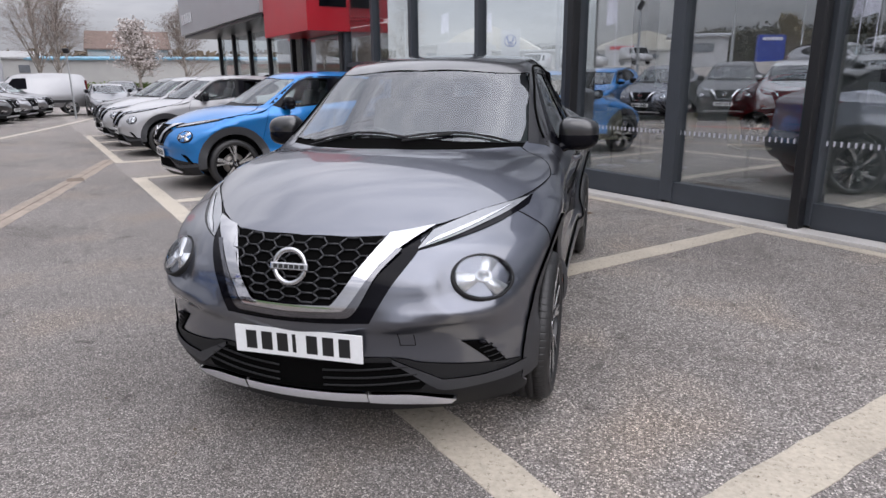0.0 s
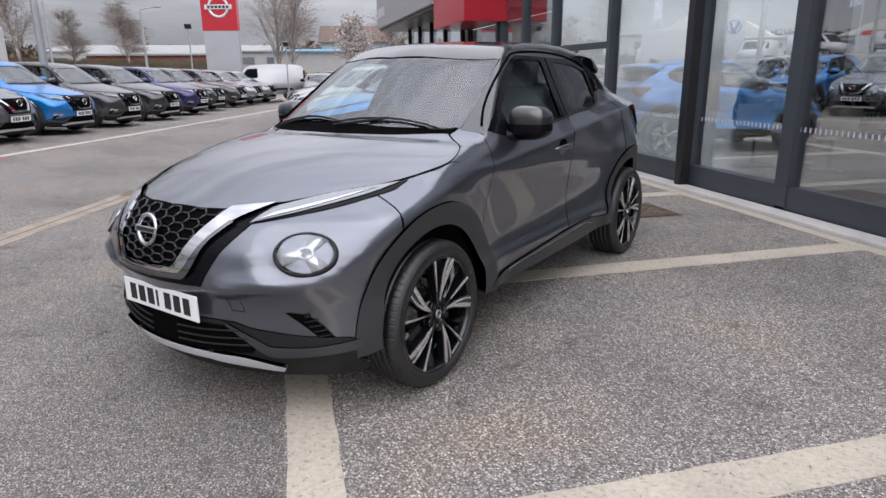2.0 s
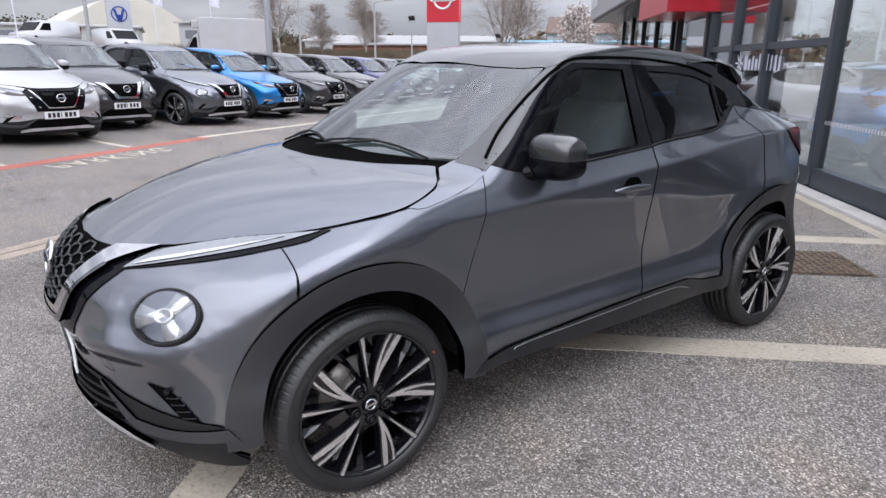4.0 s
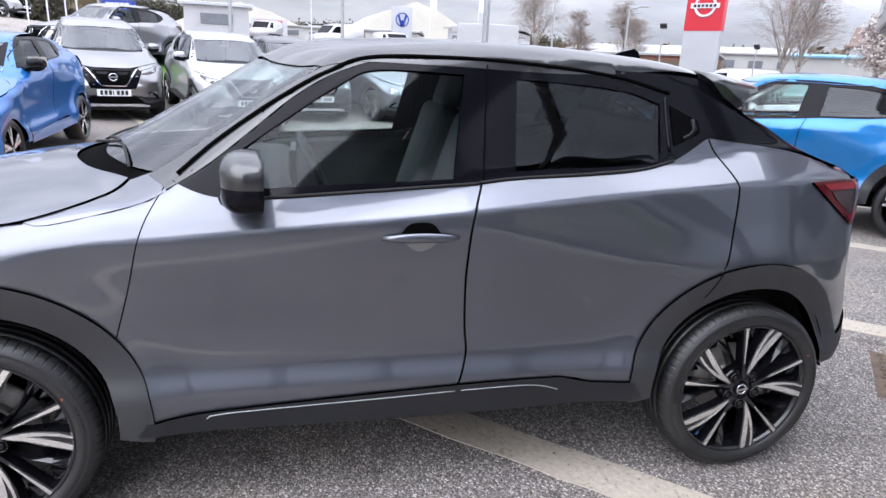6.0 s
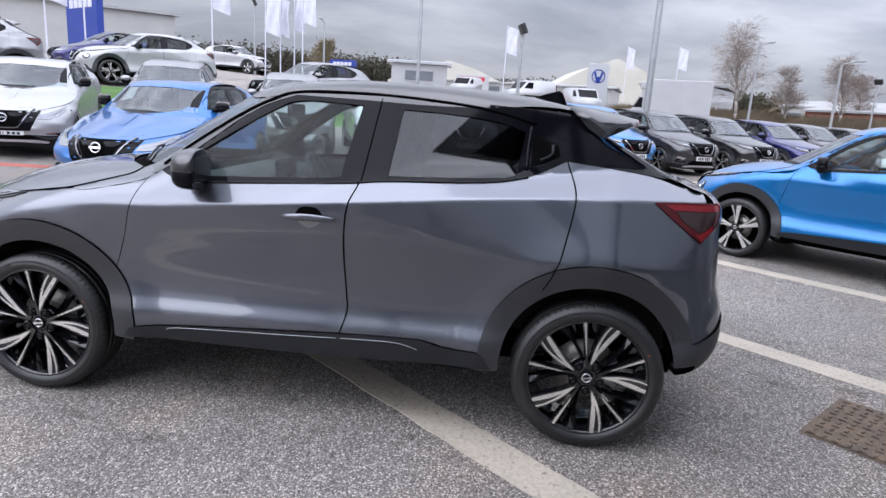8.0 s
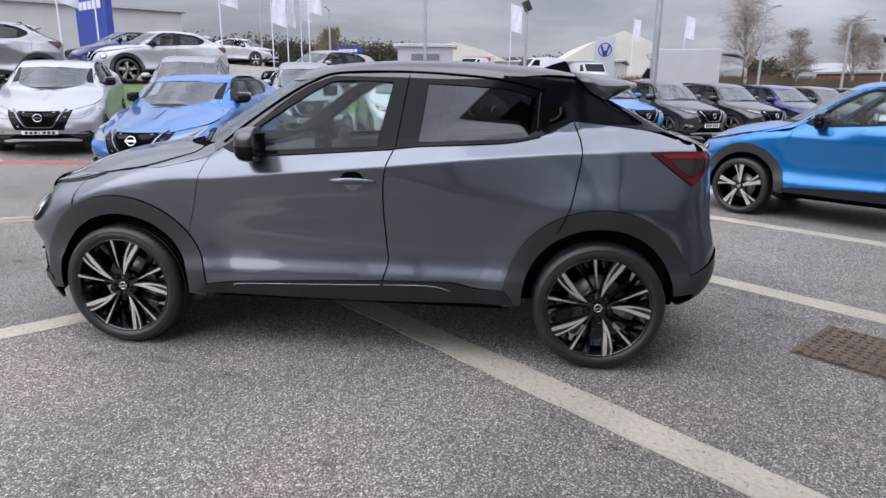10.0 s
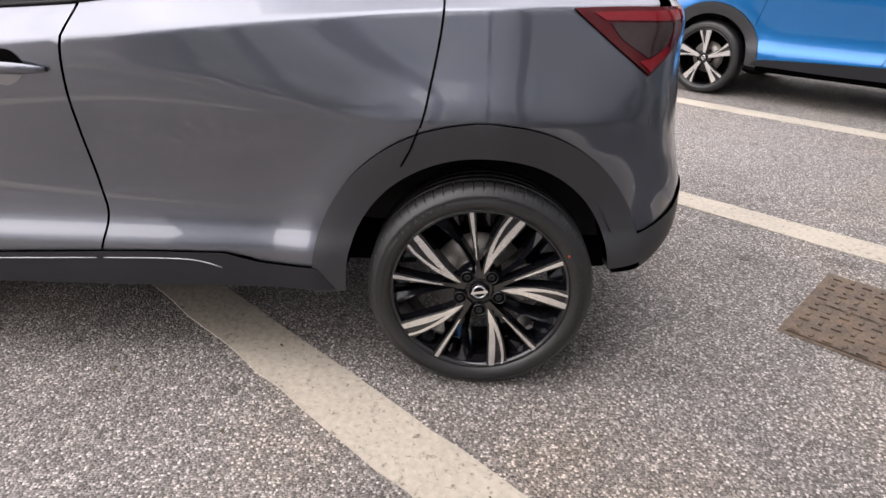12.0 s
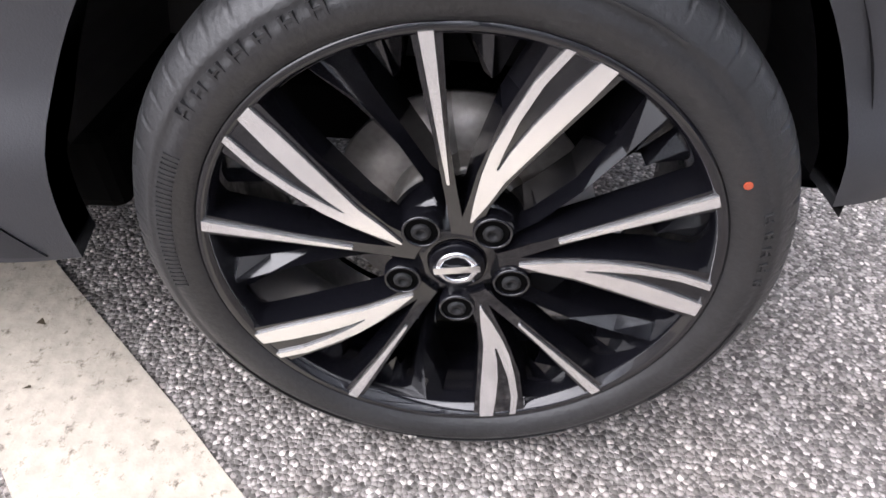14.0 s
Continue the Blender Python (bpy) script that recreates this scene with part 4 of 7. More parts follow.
            for k in range(5):
                a = 90 + 72 * k
                spoke(fan([(.04, 0, 26), (.10, 2, 15), (.16, 4, 13), (rr - .008, 6, 15)], a), -.05, -.013, .88, blacks)
                spoke(fan([(.05, 0, 15), (.10, 1, 11), (.16, 3, 10.5), (rr - .007, 6, 13)], a), -.013, -.009, .98, brights)
                spoke(fan([(.13, 6, 1.0), (rr - .007, 9, 4.5)], a), -.010, -.007, .98, blacks)
        made += [("spoke", bm, "rim") for bm in blacks] + [("machined_face", bm, "alloy") for bm in brights]
        hub = lathe([(-.07, .080), (-.040, .076), (-.034, .068), (-.024, .050), (-.0175, .038), (-.0185, .0318)], 40)
        made.append(("hub", hub, "rim"))
        cap = lathe([(-.018, .0315), (-.0135, .031), (-.011, .029), (-.0095, .001)], 32)
        made.append(("centre_cap", cap, "gloss"))
        mark = lathe([(-.011, .0225), (-.0075, .0225), (-.0075, .0165), (-.011, .0165)], 32)
        box((.004, .05, .009), (-.008, 0, 0), 0, mark)
        bmesh.ops.rotate(mark, cent=(0, 0, 0), matrix=Matrix.Rotation(radians(9), 3, "X"), verts=mark.verts)
        made.append(("badge", mark, "chrome"))
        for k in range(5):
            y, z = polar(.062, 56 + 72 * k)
            # solid black disc stands for the shade down inside the bolt hole
            hole_shade = bmesh.new()
            bmesh.ops.create_cone(hole_shade, cap_ends=True, segments=18, radius1=.0165, radius2=.0165, depth=.014, matrix=Matrix.Translation((-.0165, y, z)) @ Matrix.Rotation(radians(90), 4, "Y"))
            made.append(("bolt_hole", hole_shade, "void"))
            if not fine:
                break
            lip = lathe([(-.024, .0215), (-.0085, .0205), (-.0065, .0188), (-.0085, .0172), (-.012, .0168)], 24)
            bmesh.ops.translate(lip, vec=(0, y, z), verts=lip.verts)
            made.append(("bolt_hole", lip, "rim"))
            bolt = lathe([(-.016, .0105), (-.0075, .0105), (-.0055, .0085), (-.0055, .005), (-.009, .0045), (-.009, .0005)], 12)
            bmesh.ops.translate(bolt, vec=(0, y, z), verts=bolt.verts)
            made.append(("bolt", bolt, "trim"))
        if fine:
            cal = bmesh.new()
            o = [*[polar(.155, d) for d in range(-25, 26, 10)], *[polar(.085, d) for d in range(25, -26, -10)]]
            o = [(p[0], p[1]) for p in o]
            extrude(o, -.14, -.085, "x", cal)
            made.append(("brake_caliper", cal, "steel"))
            # raised maker's bars, small bars and serrated scuff ribs on the sidewall
            for a, w, hi in ((112, 1.3, .014), (117, 1.3, .010), (122, 1.3, .010), (127, 1.4, .014), (132, 1.3, .010), (137, 1.3, .010), (142, 1.4, .014), (20, 1.1, .008), (16, .7, .008), (12, 1.1, .008), (8, 1.1, .008), (4, .6, .008)):
                mark = bmesh.new()
                m_ = r - .040
                for o in ([(m_ - hi / 2, -w), (m_ - hi / 2, -w * .55), (m_ + hi / 2, -w * .55), (m_ + hi / 2, -w)], [(m_ - hi / 2, w * .55), (m_ - hi / 2, w), (m_ + hi / 2, w), (m_ + hi / 2, w * .55)], [(m_ - .001, -w * .55), (m_ - .001, w * .55), (m_ + .001, w * .55), (m_ + .001, -w * .55)]):
                    blade([polar(q, a + h) for q, h in o], .002, .0094, mark, 1.0)
                made.append(("letter_mark", mark, "tyre"))
            ribs = bmesh.new()
            for k in range(30):
                a = 152 + 1.15 * k
                blade([polar(q, a + h) for q, h in ((r - .053, -.28), (r - .053, .28), (r - .038, .25), (r - .038, -.25))], .002, .0096, ribs, 1.0)
            made.append(("scuff_ribs", ribs, "tyre"))
            for a0, a1 in ((58, 100), (205, 245), (262, 300), (322, 352)):
                fin = bmesh.new()
                o = [polar(r - .030, a0 + (a1 - a0) * k / 12) for k in range(13)] + [polar(r - .0325, a1 - (a1 - a0) * k / 12) for k in range(13)]
                blade(o, -.002, .0062, fin, 1.0)
                made.append(("sidewall_fin", fin, "tyre"))
            dot = bmesh.new()
            y, z = polar(r - .054, 29)
            bmesh.ops.create_cone(dot, cap_ends=True, segments=12, radius1=.004, radius2=.004, depth=.002, matrix=Matrix.Translation((.0082, y, z)) @ Matrix.Rotation(radians(90), 4, "Y"))
            made.append(("paint_dot", dot, "orange"))
        meshes = []
        for name, bm, mat in made:
            # the wheel's face is dished: its hub lies deeper than its rim
            if style == "forked" and name in ("spoke", "machined_face", "hub", "centre_cap", "badge", "bolt_hole", "bolt"):
                for v in bm.verts:
                    q = math.hypot(v.co.y, v.co.z)
                    if v.co.x > -.1:
                        v.co.x += .012 * q / rr - .005 if name in ("spoke", "machined_face") else .012 * .05 / rr - .005
            if side < 0:
                bmesh.ops.scale(bm, vec=(-1, 1, 1), verts=bm.verts)
                bmesh.ops.reverse_faces(bm, faces=bm.faces)
            data = bpy.data.meshes.new(name)
            bm.to_mesh(data)
            bm.free()
            data.materials.append(M[mat])
            meshes.append((name, data))
        WHEELS[key] = meshes
    hold = None
    for name, data in WHEELS[key]:
        if name == "tyre":
            hold = new("wheel", data)
            hold.parent, hold.location = parent, at
        else:
            ob = new(name, data)
            ob.parent = hold
    return hold


WHEELS = {}


def build_car(shape, paint, name, label, fine=False, lamps="round", cladding=True, roof="gloss", wheel="forked", warp=None, right_hand=True, mirror=None):
    """One car, its front axle over the origin, heading along -y. Parts are painted, glazed and trimmed panels on its skin."""
    gap = 0.028 if fine else 0.075
    eg = 0.02 if fine else 0.05
    car = thing(name, label, "car")
    B = shape.base
    sy = B / 2.636
    FA, RA = (0.012, shape.arch_z), (B - 0.008, shape.arch_z)
    ro, ri = shape.arch_r, shape.arch_r - (0.098 if cladding else 0.085)

    def panel(pname, runs, way, mat, off=0.0, lip=0.012, holes=(), pair=False, parent=None, plabel="", g=None):
        o = runs if isinstance(runs, np.ndarray) else ring(*runs, gap=eg)
        data, twin = skin(shape, pname, o, way, off, g or gap, lip, holes, warp, pair)
        a = part(pname, data, M[mat], parent or car, plabel)
        b = part(pname, twin, M[mat], parent or car, plabel) if pair else None
        return (a, b) if pair else a

    tall = min(1.0, (float(shape.top(1.5 * sy)) - 1.1) / .5)

    def Y(*pts):
        return [(y * sy, z if z < 1.1 else 1.1 + (z - 1.1) * tall) for y, z in pts]

    def put(bm, pname, mat, plabel="", parent=None, flip=False):
        if warp:
            for v in bm.verts:
                v.co = Vector(warp(np.array([v.co]))[0])
        if flip:
            twin = bm.copy()
            bmesh.ops.scale(twin, vec=(-1, 1, 1), verts=twin.verts)
            bmesh.ops.reverse_faces(twin, faces=twin.faces)
            part(pname, twin, M[mat], parent or car, plabel)
        return part(pname, bm, M[mat], parent or car, plabel)

    # sides
    front_out = arc(FA, ro, 36, 122)
    door_a = Y((.57, 1.13), (.51, 1.01), (.46, .83)) + [front_out[0]]
    low_a = [front_out[0]] + Y((.43, .50), (.49, .372))
    door_b = Y((1.55, 1.138), (1.512, 1.03), (1.50, .85), (1.512, .64), (1.52, .54), (1.49, .43))
    door_c = Y((2.475, 1.285), (2.512, 1.15), (2.475, .92))
    belt_a = Y((.57, 1.13), (.81, 1.085), (1.47, 1.13), (1.55, 1.138))
    belt_b = Y((1.55, 1.138), (1.70, 1.153), (2.12, 1.175), (2.30, 1.205), (2.475, 1.285))
    k = .004
    top_r = math.degrees(math.atan2(.90 - RA[1], 2.475 * sy - RA[0]))
    meet = (RA[0] + ro * math.cos(radians(112)), RA[1] + ro * math.sin(radians(112)))
    shut = [(-.20, .815), (-.235, .88), (-.245, .97)]
    shut[0] = front_out[-1]
    panel("front_wing", [door_a, front_out, shut, [(-.245, .97), (-.1, .995), (.1, 1.03), (.3, 1.06), (.45, 1.09), (.57 * sy, 1.13)]], "x", paint, pair=True)
    sill_top = Y((.49, .372), (.68, .392), (1.49, .43))
    hf = panel("front_door", [[(y + k, z) for y, z in belt_a[:1]] + belt_a[1:-1] + [(belt_a[-1][0] - k, belt_a[-1][1])],
                              [(y - k, z) for y, z in door_b], sill_top[::-1], [(y + k, z) for y, z in low_a[::-1]], [(y + k, z) for y, z in door_a[::-1]]], "x", paint, pair=True)
    rear_out = arc(RA, ro, 112, 178)
    hr = panel("rear_door", [[(belt_b[0][0] + k, belt_b[0][1])] + belt_b[1:-1] + [(belt_b[-1][0] - k, belt_b[-1][1])], [(y - k, z) for y, z in door_c] + [meet], rear_out,
                             [rear_out[-1]] + Y((2.14, .412), (1.99, .415), (1.89, .44), (1.49, .43)), [(y + k, z) for y, z in door_b[::-1]]], "x", paint, pair=True)
    tail_y = B + .455
    rear_arc = arc(RA, ro, 112, 18)
    panel("rear_quarter", [door_c + [meet], rear_arc, [rear_arc[-1], (tail_y, .56)], [(tail_y, .56), (tail_y, 1.2)], Y((3.0, 1.2), (2.83, 1.245), (2.475, 1.285))], "x", paint, pair=True)
    # cabin frame, glass, pillars
    glass_f = ring(Y((.79, 1.112), (1.455, 1.148)), Y((1.455, 1.148), (1.515, 1.475)), Y((1.515, 1.475), (1.22, 1.478), (1.1, 1.43), (.95, 1.335), (.79, 1.225)), Y((.79, 1.225), (.79, 1.112)), gap=eg)
    glass_r = ring(Y((1.672, 1.172), (2.15, 1.193), (2.245, 1.21)), Y((2.245, 1.21), (2.275, 1.40)), Y((2.275, 1.40), (2.15, 1.437), (1.95, 1.458), (1.705, 1.468)), Y((1.705, 1.468), (1.672, 1.172)), gap=eg)
    frame_o = ring(belt_a + belt_b[1:], Y((2.475, 1.285), (2.48, 1.36)), Y((2.48, 1.36), (2.3, 1.448), (2.1, 1.49), (1.8, 1.515), (1.5, 1.525), (1.2, 1.515), (1.06, 1.468), (.93, 1.395), (.81, 1.315), (.7, 1.235), (.57, 1.13)), gap=eg)
    panel("window_frame", frame_o, "x", "gloss", .002, .015, (glass_f, glass_r), True, plabel="gloss black window surround", g=.05)
    for d, gl, mat in ((hf, glass_f, "clear"), (hr, glass_r, "smoke")):
        for ob, g in zip(d, panel("window", gl, "x", mat, -.004, 0, pair=True, g=.08)):
            g.parent = ob
    short = lamps == "round"
    if short:
        back_edge, upper = Y((2.93, 1.232), (2.78, 1.305), (2.64, 1.375), (2.60, 1.425)), Y((2.60, 1.425), (2.54, 1.468), (2.45, 1.498), (2.1, 1.514))
    else:
        back_edge, upper = Y((2.90, 1.236), (2.80, 1.325), (2.66, 1.462)), Y((2.66, 1.462), (2.45, 1.50), (2.1, 1.514))
    panel("c_pillar", [Y((2.48, 1.36), (2.475, 1.285)), Y((2.475, 1.285), (2.80, 1.250)) + [back_edge[0]], back_edge, upper, Y((2.1, 1.514), (2.1, 1.49)), Y((2.1, 1.49), (2.3, 1.448), (2.48, 1.36))], "x", "gloss" if roof != "body" else paint, .003, pair=True)
    t = shape.top
    if not short:
        panel("rear_screen_edge", [Y((2.91, 1.235), (2.81, 1.325), (2.67, 1.458)), Y((2.67, 1.458), (2.72, 1.448)), Y((2.72, 1.448), (2.85, 1.36), (2.96, 1.27), (3.0, 1.212)), Y((3.0, 1.212), (2.91, 1.235))], "x", "screen" if roof != "body" else paint, .002, .004, pair=True)
    panel("a_pillar", [[(.66, .50 * sy), (.62, .78 * sy), (.585, 1.04 * sy), (.57, 1.2 * sy)], [(.57, 1.2 * sy), (.59, 1.2 * sy)], [(.59, 1.2 * sy), (.615, 1.06 * sy), (.65, .93 * sy), (.695, .81 * sy), (.735, .70 * sy), (.765, .57 * sy)], [(.765, .57 * sy), (.66, .50 * sy)]], "z", "black" if roof == "gloss" else paint, .002, pair=True)
    half = [(0, .80), (.32, .865), (.5, .955), (.585, 1.04)]
    edge = [(.585, 1.04), (.592, 1.2), (.592, 1.5), (.580, 1.8), (.55, 2.1), (.50, 2.4), (.485, 2.49) if lamps == "round" else (.455, 2.68)]
    end_y = edge[-1][1]
    roof_o = ring(Yx(both([(0, .80), (.32, .865), (.5, .955), (.585, 1.04)])[:4], sy), Yx(edge, sy), Yx([edge[-1], (0, end_y + .01), (-edge[-1][0], end_y)], sy), Yx([(-x, y) for x, y in edge[::-1]], sy), Yx([(-x, y) for x, y in half[::-1]], sy), gap=eg)
    panel("roof", roof_o, "z", "black" if roof == "gloss" else paint, .003)
    glass_w = ring(Yx([(0, .245), (.30, .285), (.52, .40), (.655, .515)], sy), Yx([(.655, .515), (.62, .78), (.58, 1.035)], sy), Yx([(.58, 1.035), (.5, .95), (.32, .86), (0, .795), (-.32, .86), (-.5, .95), (-.58, 1.035)], sy), Yx([(-.58, 1.035), (-.62, .78), (-.655, .515)], sy), Yx([(-.655, .515), (-.52, .40), (-.30, .285), (0, .245)], sy), gap=eg)
    panel("windscreen", glass_w, "z", "screen", .0, 0, g=.06)
    if short:
        rear_g = ring([(-.47, 2.625), (0, 2.64), (.47, 2.625)], [(.47, 2.625), (.515, 2.78), (.545, 2.93)], [(.545, 2.93), (.50, 2.975), (0, 3.01), (-.50, 2.975), (-.545, 2.93)], [(-.545, 2.93), (-.515, 2.78), (-.47, 2.625)], gap=eg)
        rim_g = ring([(-.50, 2.60), (0, 2.61), (.50, 2.60)], [(.50, 2.60), (.545, 2.78), (.575, 2.95)], [(.575, 2.95), (.52, 3.0), (0, 3.035), (-.52, 3.0), (-.575, 2.95)], [(-.575, 2.95), (-.545, 2.78), (-.50, 2.60)], gap=eg)
        panel("rear_screen_frame", rim_g, "z", "gloss", .001, .01, (rear_g,), g=.06)
    else:
        rear_g = ring(Yx([(-.43, 2.74), (0, 2.76), (.43, 2.74)], sy), Yx([(.43, 2.74), (.52, 2.97)], sy), Yx([(.52, 2.97), (0, 3.02), (-.52, 2.97)], sy), Yx([(-.52, 2.97), (-.43, 2.74)], sy), gap=eg)
    panel("rear_screen", rear_g, "z", "smoke", .002, 0, g=.06)
    # bonnet, cowl
    bon = [(0, -.712), (.20, -.69), (.335, -.635), (.45, -.53), (.58, -.36), (.72, -.15), (.795, .05), (.808, .20), (.755, .345), (.63, .435)]
    back = [(.63, .435), (.42, .26), (.2, .155), (0, .13)]
    bon_o = ring(bon, back + [(-x, y) for x, y in back[-2::-1]], [(-x, y) for x, y in bon[::-1]], gap=eg)
    panel("bonnet", bon_o, "z", paint, .004, .016)
    # black plastic cowl; on the detailed car its recess shade is coloured in
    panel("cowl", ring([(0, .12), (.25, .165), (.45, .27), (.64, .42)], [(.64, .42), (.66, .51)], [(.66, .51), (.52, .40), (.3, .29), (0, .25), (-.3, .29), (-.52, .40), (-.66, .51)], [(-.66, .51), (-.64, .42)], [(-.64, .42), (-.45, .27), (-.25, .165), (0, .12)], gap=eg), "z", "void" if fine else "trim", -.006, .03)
    panel("wing_top", [[(.814, .19), (.762, .35), (.64, .442)], [(.64, .442), (.665, .525), (.77, .56)], [(.77, .56), (.81, .42), (.83, .25), (.814, .19)]], "z", paint, .001, pair=True)
    # nose
    side_arc = [(y, z) for y, z in arc(FA, ro, 122, 188, 14)]
    p, _ = lay(shape, "x", np.array(side_arc))
    left = [(math.atan2(a[0], NOSE_AT - a[1]), a[2]) for a in p]
    p, _ = lay(shape, "x", np.array(shut))
    shut_r = [(math.atan2(a[0], NOSE_AT - a[1]), a[2]) for a in p]
    low = [(.80, .25), (.55, .225), (.3, .215), (0, .215)]
    topz = [(0, .885), (.33, .893), (.47, .913), (.62, .94), (.76, .965), (shut_r[-1][0], .97)]
    bump = ring(topz, shut_r[::-1], left, [left[-1], *low], [(-x, z) for x, z in low[::-1]] + [(-left[-1][0], left[-1][1])], [(-x, z) for x, z in left[::-1]], [(-x, z) for x, z in shut_r], [(-x, z) for x, z in topz[::-1]], gap=eg)
    nose = panel("front_bumper", bump, "r", paint)
    chin = turn_in(shape, [(.34, .455), (.45, .432), (.60, .412), (.70, .402), (.78, .392)]) + [left[-3], left[-1]]
    chin_low = [left[-1], (.80, .235), (.55, .213), (.3, .205), (0, .205)]
    chin_o = ring([(0, .455), *chin], chin_low, [(-x, z) for x, z in chin_low[::-1]], [(-x, z) for x, z in chin[::-1]] + [(0, .455)], gap=eg)
    panel("lower_grille", chin_o, "r", "trim", .006)
    # the intake is no hole: its inner shade is a flat black sheet
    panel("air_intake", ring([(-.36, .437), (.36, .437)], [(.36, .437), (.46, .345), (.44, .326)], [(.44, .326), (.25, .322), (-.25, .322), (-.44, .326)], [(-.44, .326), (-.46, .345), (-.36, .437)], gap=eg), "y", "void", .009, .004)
    if fine:
        for z, w in ((.410, .40), (.378, .43), (.350, .44)):
            for s in (-1, 1):
                put(bead(shape, [(s * .09, z - .005), (s * w * .6, z), (s * w, z + .012)], "y", .0045, .012), "slat", "trim")
    lip = [(0, .290), (.28, .292), (.44, .285), (.53, .262)]
    lip2 = [(.53, .262), (.42, .262), (.28, .263), (0, .262)]
    panel("silver_lip", ring([(-.25, .318), (0, .320), (.25, .318)], [(.25, .318), (.25, .282)], [(.25, .282), (0, .284), (-.25, .282)], [(-.25, .282), (-.25, .318)], gap=eg), "y", "satin", .020, .03)
    panel("silver_lip", [[(.255, .318), (.42, .312), (.56, .278)], [(.56, .278), (.54, .256), (.42, .268), (.255, .282)], [(.255, .282), (.255, .318)]], "y", "satin", .023, .03, pair=True)
    wingl = turn_in(shape, [(.345, .452), (.52, .36), (.66, .362), (.795, .385)])
    wingl2 = turn_in(shape, [(.81, .345), (.66, .325), (.525, .318), (.47, .345), (.345, .438)])
    panel("bumper_blade", ring(wingl[:2], wingl[1:], [wingl[-1], wingl2[0]], wingl2[:4], wingl2[3:], [wingl2[-1], wingl[0]], gap=eg), "r", "clad", .015, .02, pair=True)
    # vent opening as a flat black sheet, its shade given by colour
    panel("bumper_vent", [[(.585, .508), (.655, .500)], [(.655, .500), (.70, .455), (.752, .375)], [(.752, .375), (.70, .388)], [(.70, .388), (.655, .44), (.585, .508)]], "y", "void", .005, .003, pair=True)
    if fine:
        for i in range(5):
            z = .475 - i * .021
            put(bead(shape, [(.646 + i * .014, z - .006), (.668 + i * .014, z - .002), (.690 + i * .013, z + .003)], "y", .0032, .004), "vent_slat", "trim", flip=True)
        fog = bmesh.new()
        pp, nn = lay(shape, "y", np.array([(.655, .495)]), .006)
        bmesh.ops.create_uvsphere(fog, u_segments=16, v_segments=8, radius=.011, matrix=Matrix.Translation(pp[0]) @ Matrix.Diagonal((1.6, 1, .8, 1)))
        put(smooth(fog), "fog_lamp", "gloss", flip=True)
    # grille and its chrome V
    if lamps == "round":
        g_in = [(.335, .888), (.25, .79), (.165, .678)]
        v_out = [(.455, .903), (.36, .848), (.285, .775), (.23, .660), (.20, .632)]
        v_in = [(.315, .891), (.235, .785), (.165, .685), (.15, .672)]
        blk = [(.43, .855), (.355, .735), (.285, .607)]
    else:
        g_in = [(.30, .86), (.24, .76), (.16, .65)]
        v_out = [(.385, .87), (.31, .79), (.24, .68), (.19, .615)]
        v_in = [(.358, .87), (.28, .775), (.215, .672), (.17, .632)]
        blk = [(.46, .855), (.40, .70), (.34, .57)]
    flipx = lambda pts: [(-x, z) for x, z in pts[::-1]]
    panel("grille_surround", ring([(0, .886), (.40, .893)], [(.40, .893), *blk], [blk[-1], (0, blk[-1][1] - .003), (-blk[-1][0], blk[-1][1])], flipx(blk) + [(-.40, .893)], [(-.40, .893), (0, .886)], gap=eg), "y", "piano", .004, .004)
    grille_o = ring([(-g_in[0][0], g_in[0][1]), (0, g_in[0][1]), g_in[0]], g_in, [g_in[-1], (-g_in[-1][0], g_in[-1][1])], flipx(g_in), gap=eg)
    # black backing on the skin stands for the shade behind the mesh
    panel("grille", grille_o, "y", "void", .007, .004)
    v_o = ring([v_in[0], v_out[0]], v_out, [v_out[-1], (0, v_out[-1][1] - .004), (-v_out[-1][0], v_out[-1][1])], flipx(v_out), [(-v_out[0][0], v_out[0][1]), (-v_in[0][0], v_in[0][1])], flipx(v_in), [(-v_in[-1][0], v_in[-1][1]), (0, v_in[-1][1] - .002), v_in[-1]], v_in[::-1], gap=eg)
    panel("chrome_v", v_o, "y", "chrome" if tall > .9 else "dark_chrome", .020, .016, g=.02 if fine else .05)
    if fine:
        # ground's dark reflection in the V's lower faces, put on as a darker band
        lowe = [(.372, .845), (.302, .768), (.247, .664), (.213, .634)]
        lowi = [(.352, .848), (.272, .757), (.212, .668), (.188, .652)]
        dark_band = ring([lowi[0], lowe[0]], lowe, [lowe[-1], (0, .628), (-lowe[-1][0], lowe[-1][1])], flipx(lowe), [(-lowe[0][0], lowe[0][1]), (-lowi[0][0], lowi[0][1])], flipx(lowi), [(-lowi[-1][0], lowi[-1][1]), (0, .648), lowi[-1]], lowi[::-1], gap=eg)
        panel("chrome_bevel", dark_band, "y", "dark_chrome", .0225, .010, g=.02)
        mesh = bmesh.new()
        cw, ch = .086, .0335
        poly = ring([(-.335, .888), (.335, .888)], [(.335, .888), (.25, .79), (.16, .676)], [(.16, .676), (-.16, .676)], [(-.16, .676), (-.25, .79), (-.335, .888)])
        for c in range(-6, 7):
            for r in range(-1, 8):
                x0, z0 = c * cw * .75, .68 + r * ch + (c % 2) * ch / 2
                hexa = [(x0 - cw / 2, z0), (x0 - cw / 4, z0 + ch / 2), (x0 + cw / 4, z0 + ch / 2), (x0 + cw / 2, z0)]
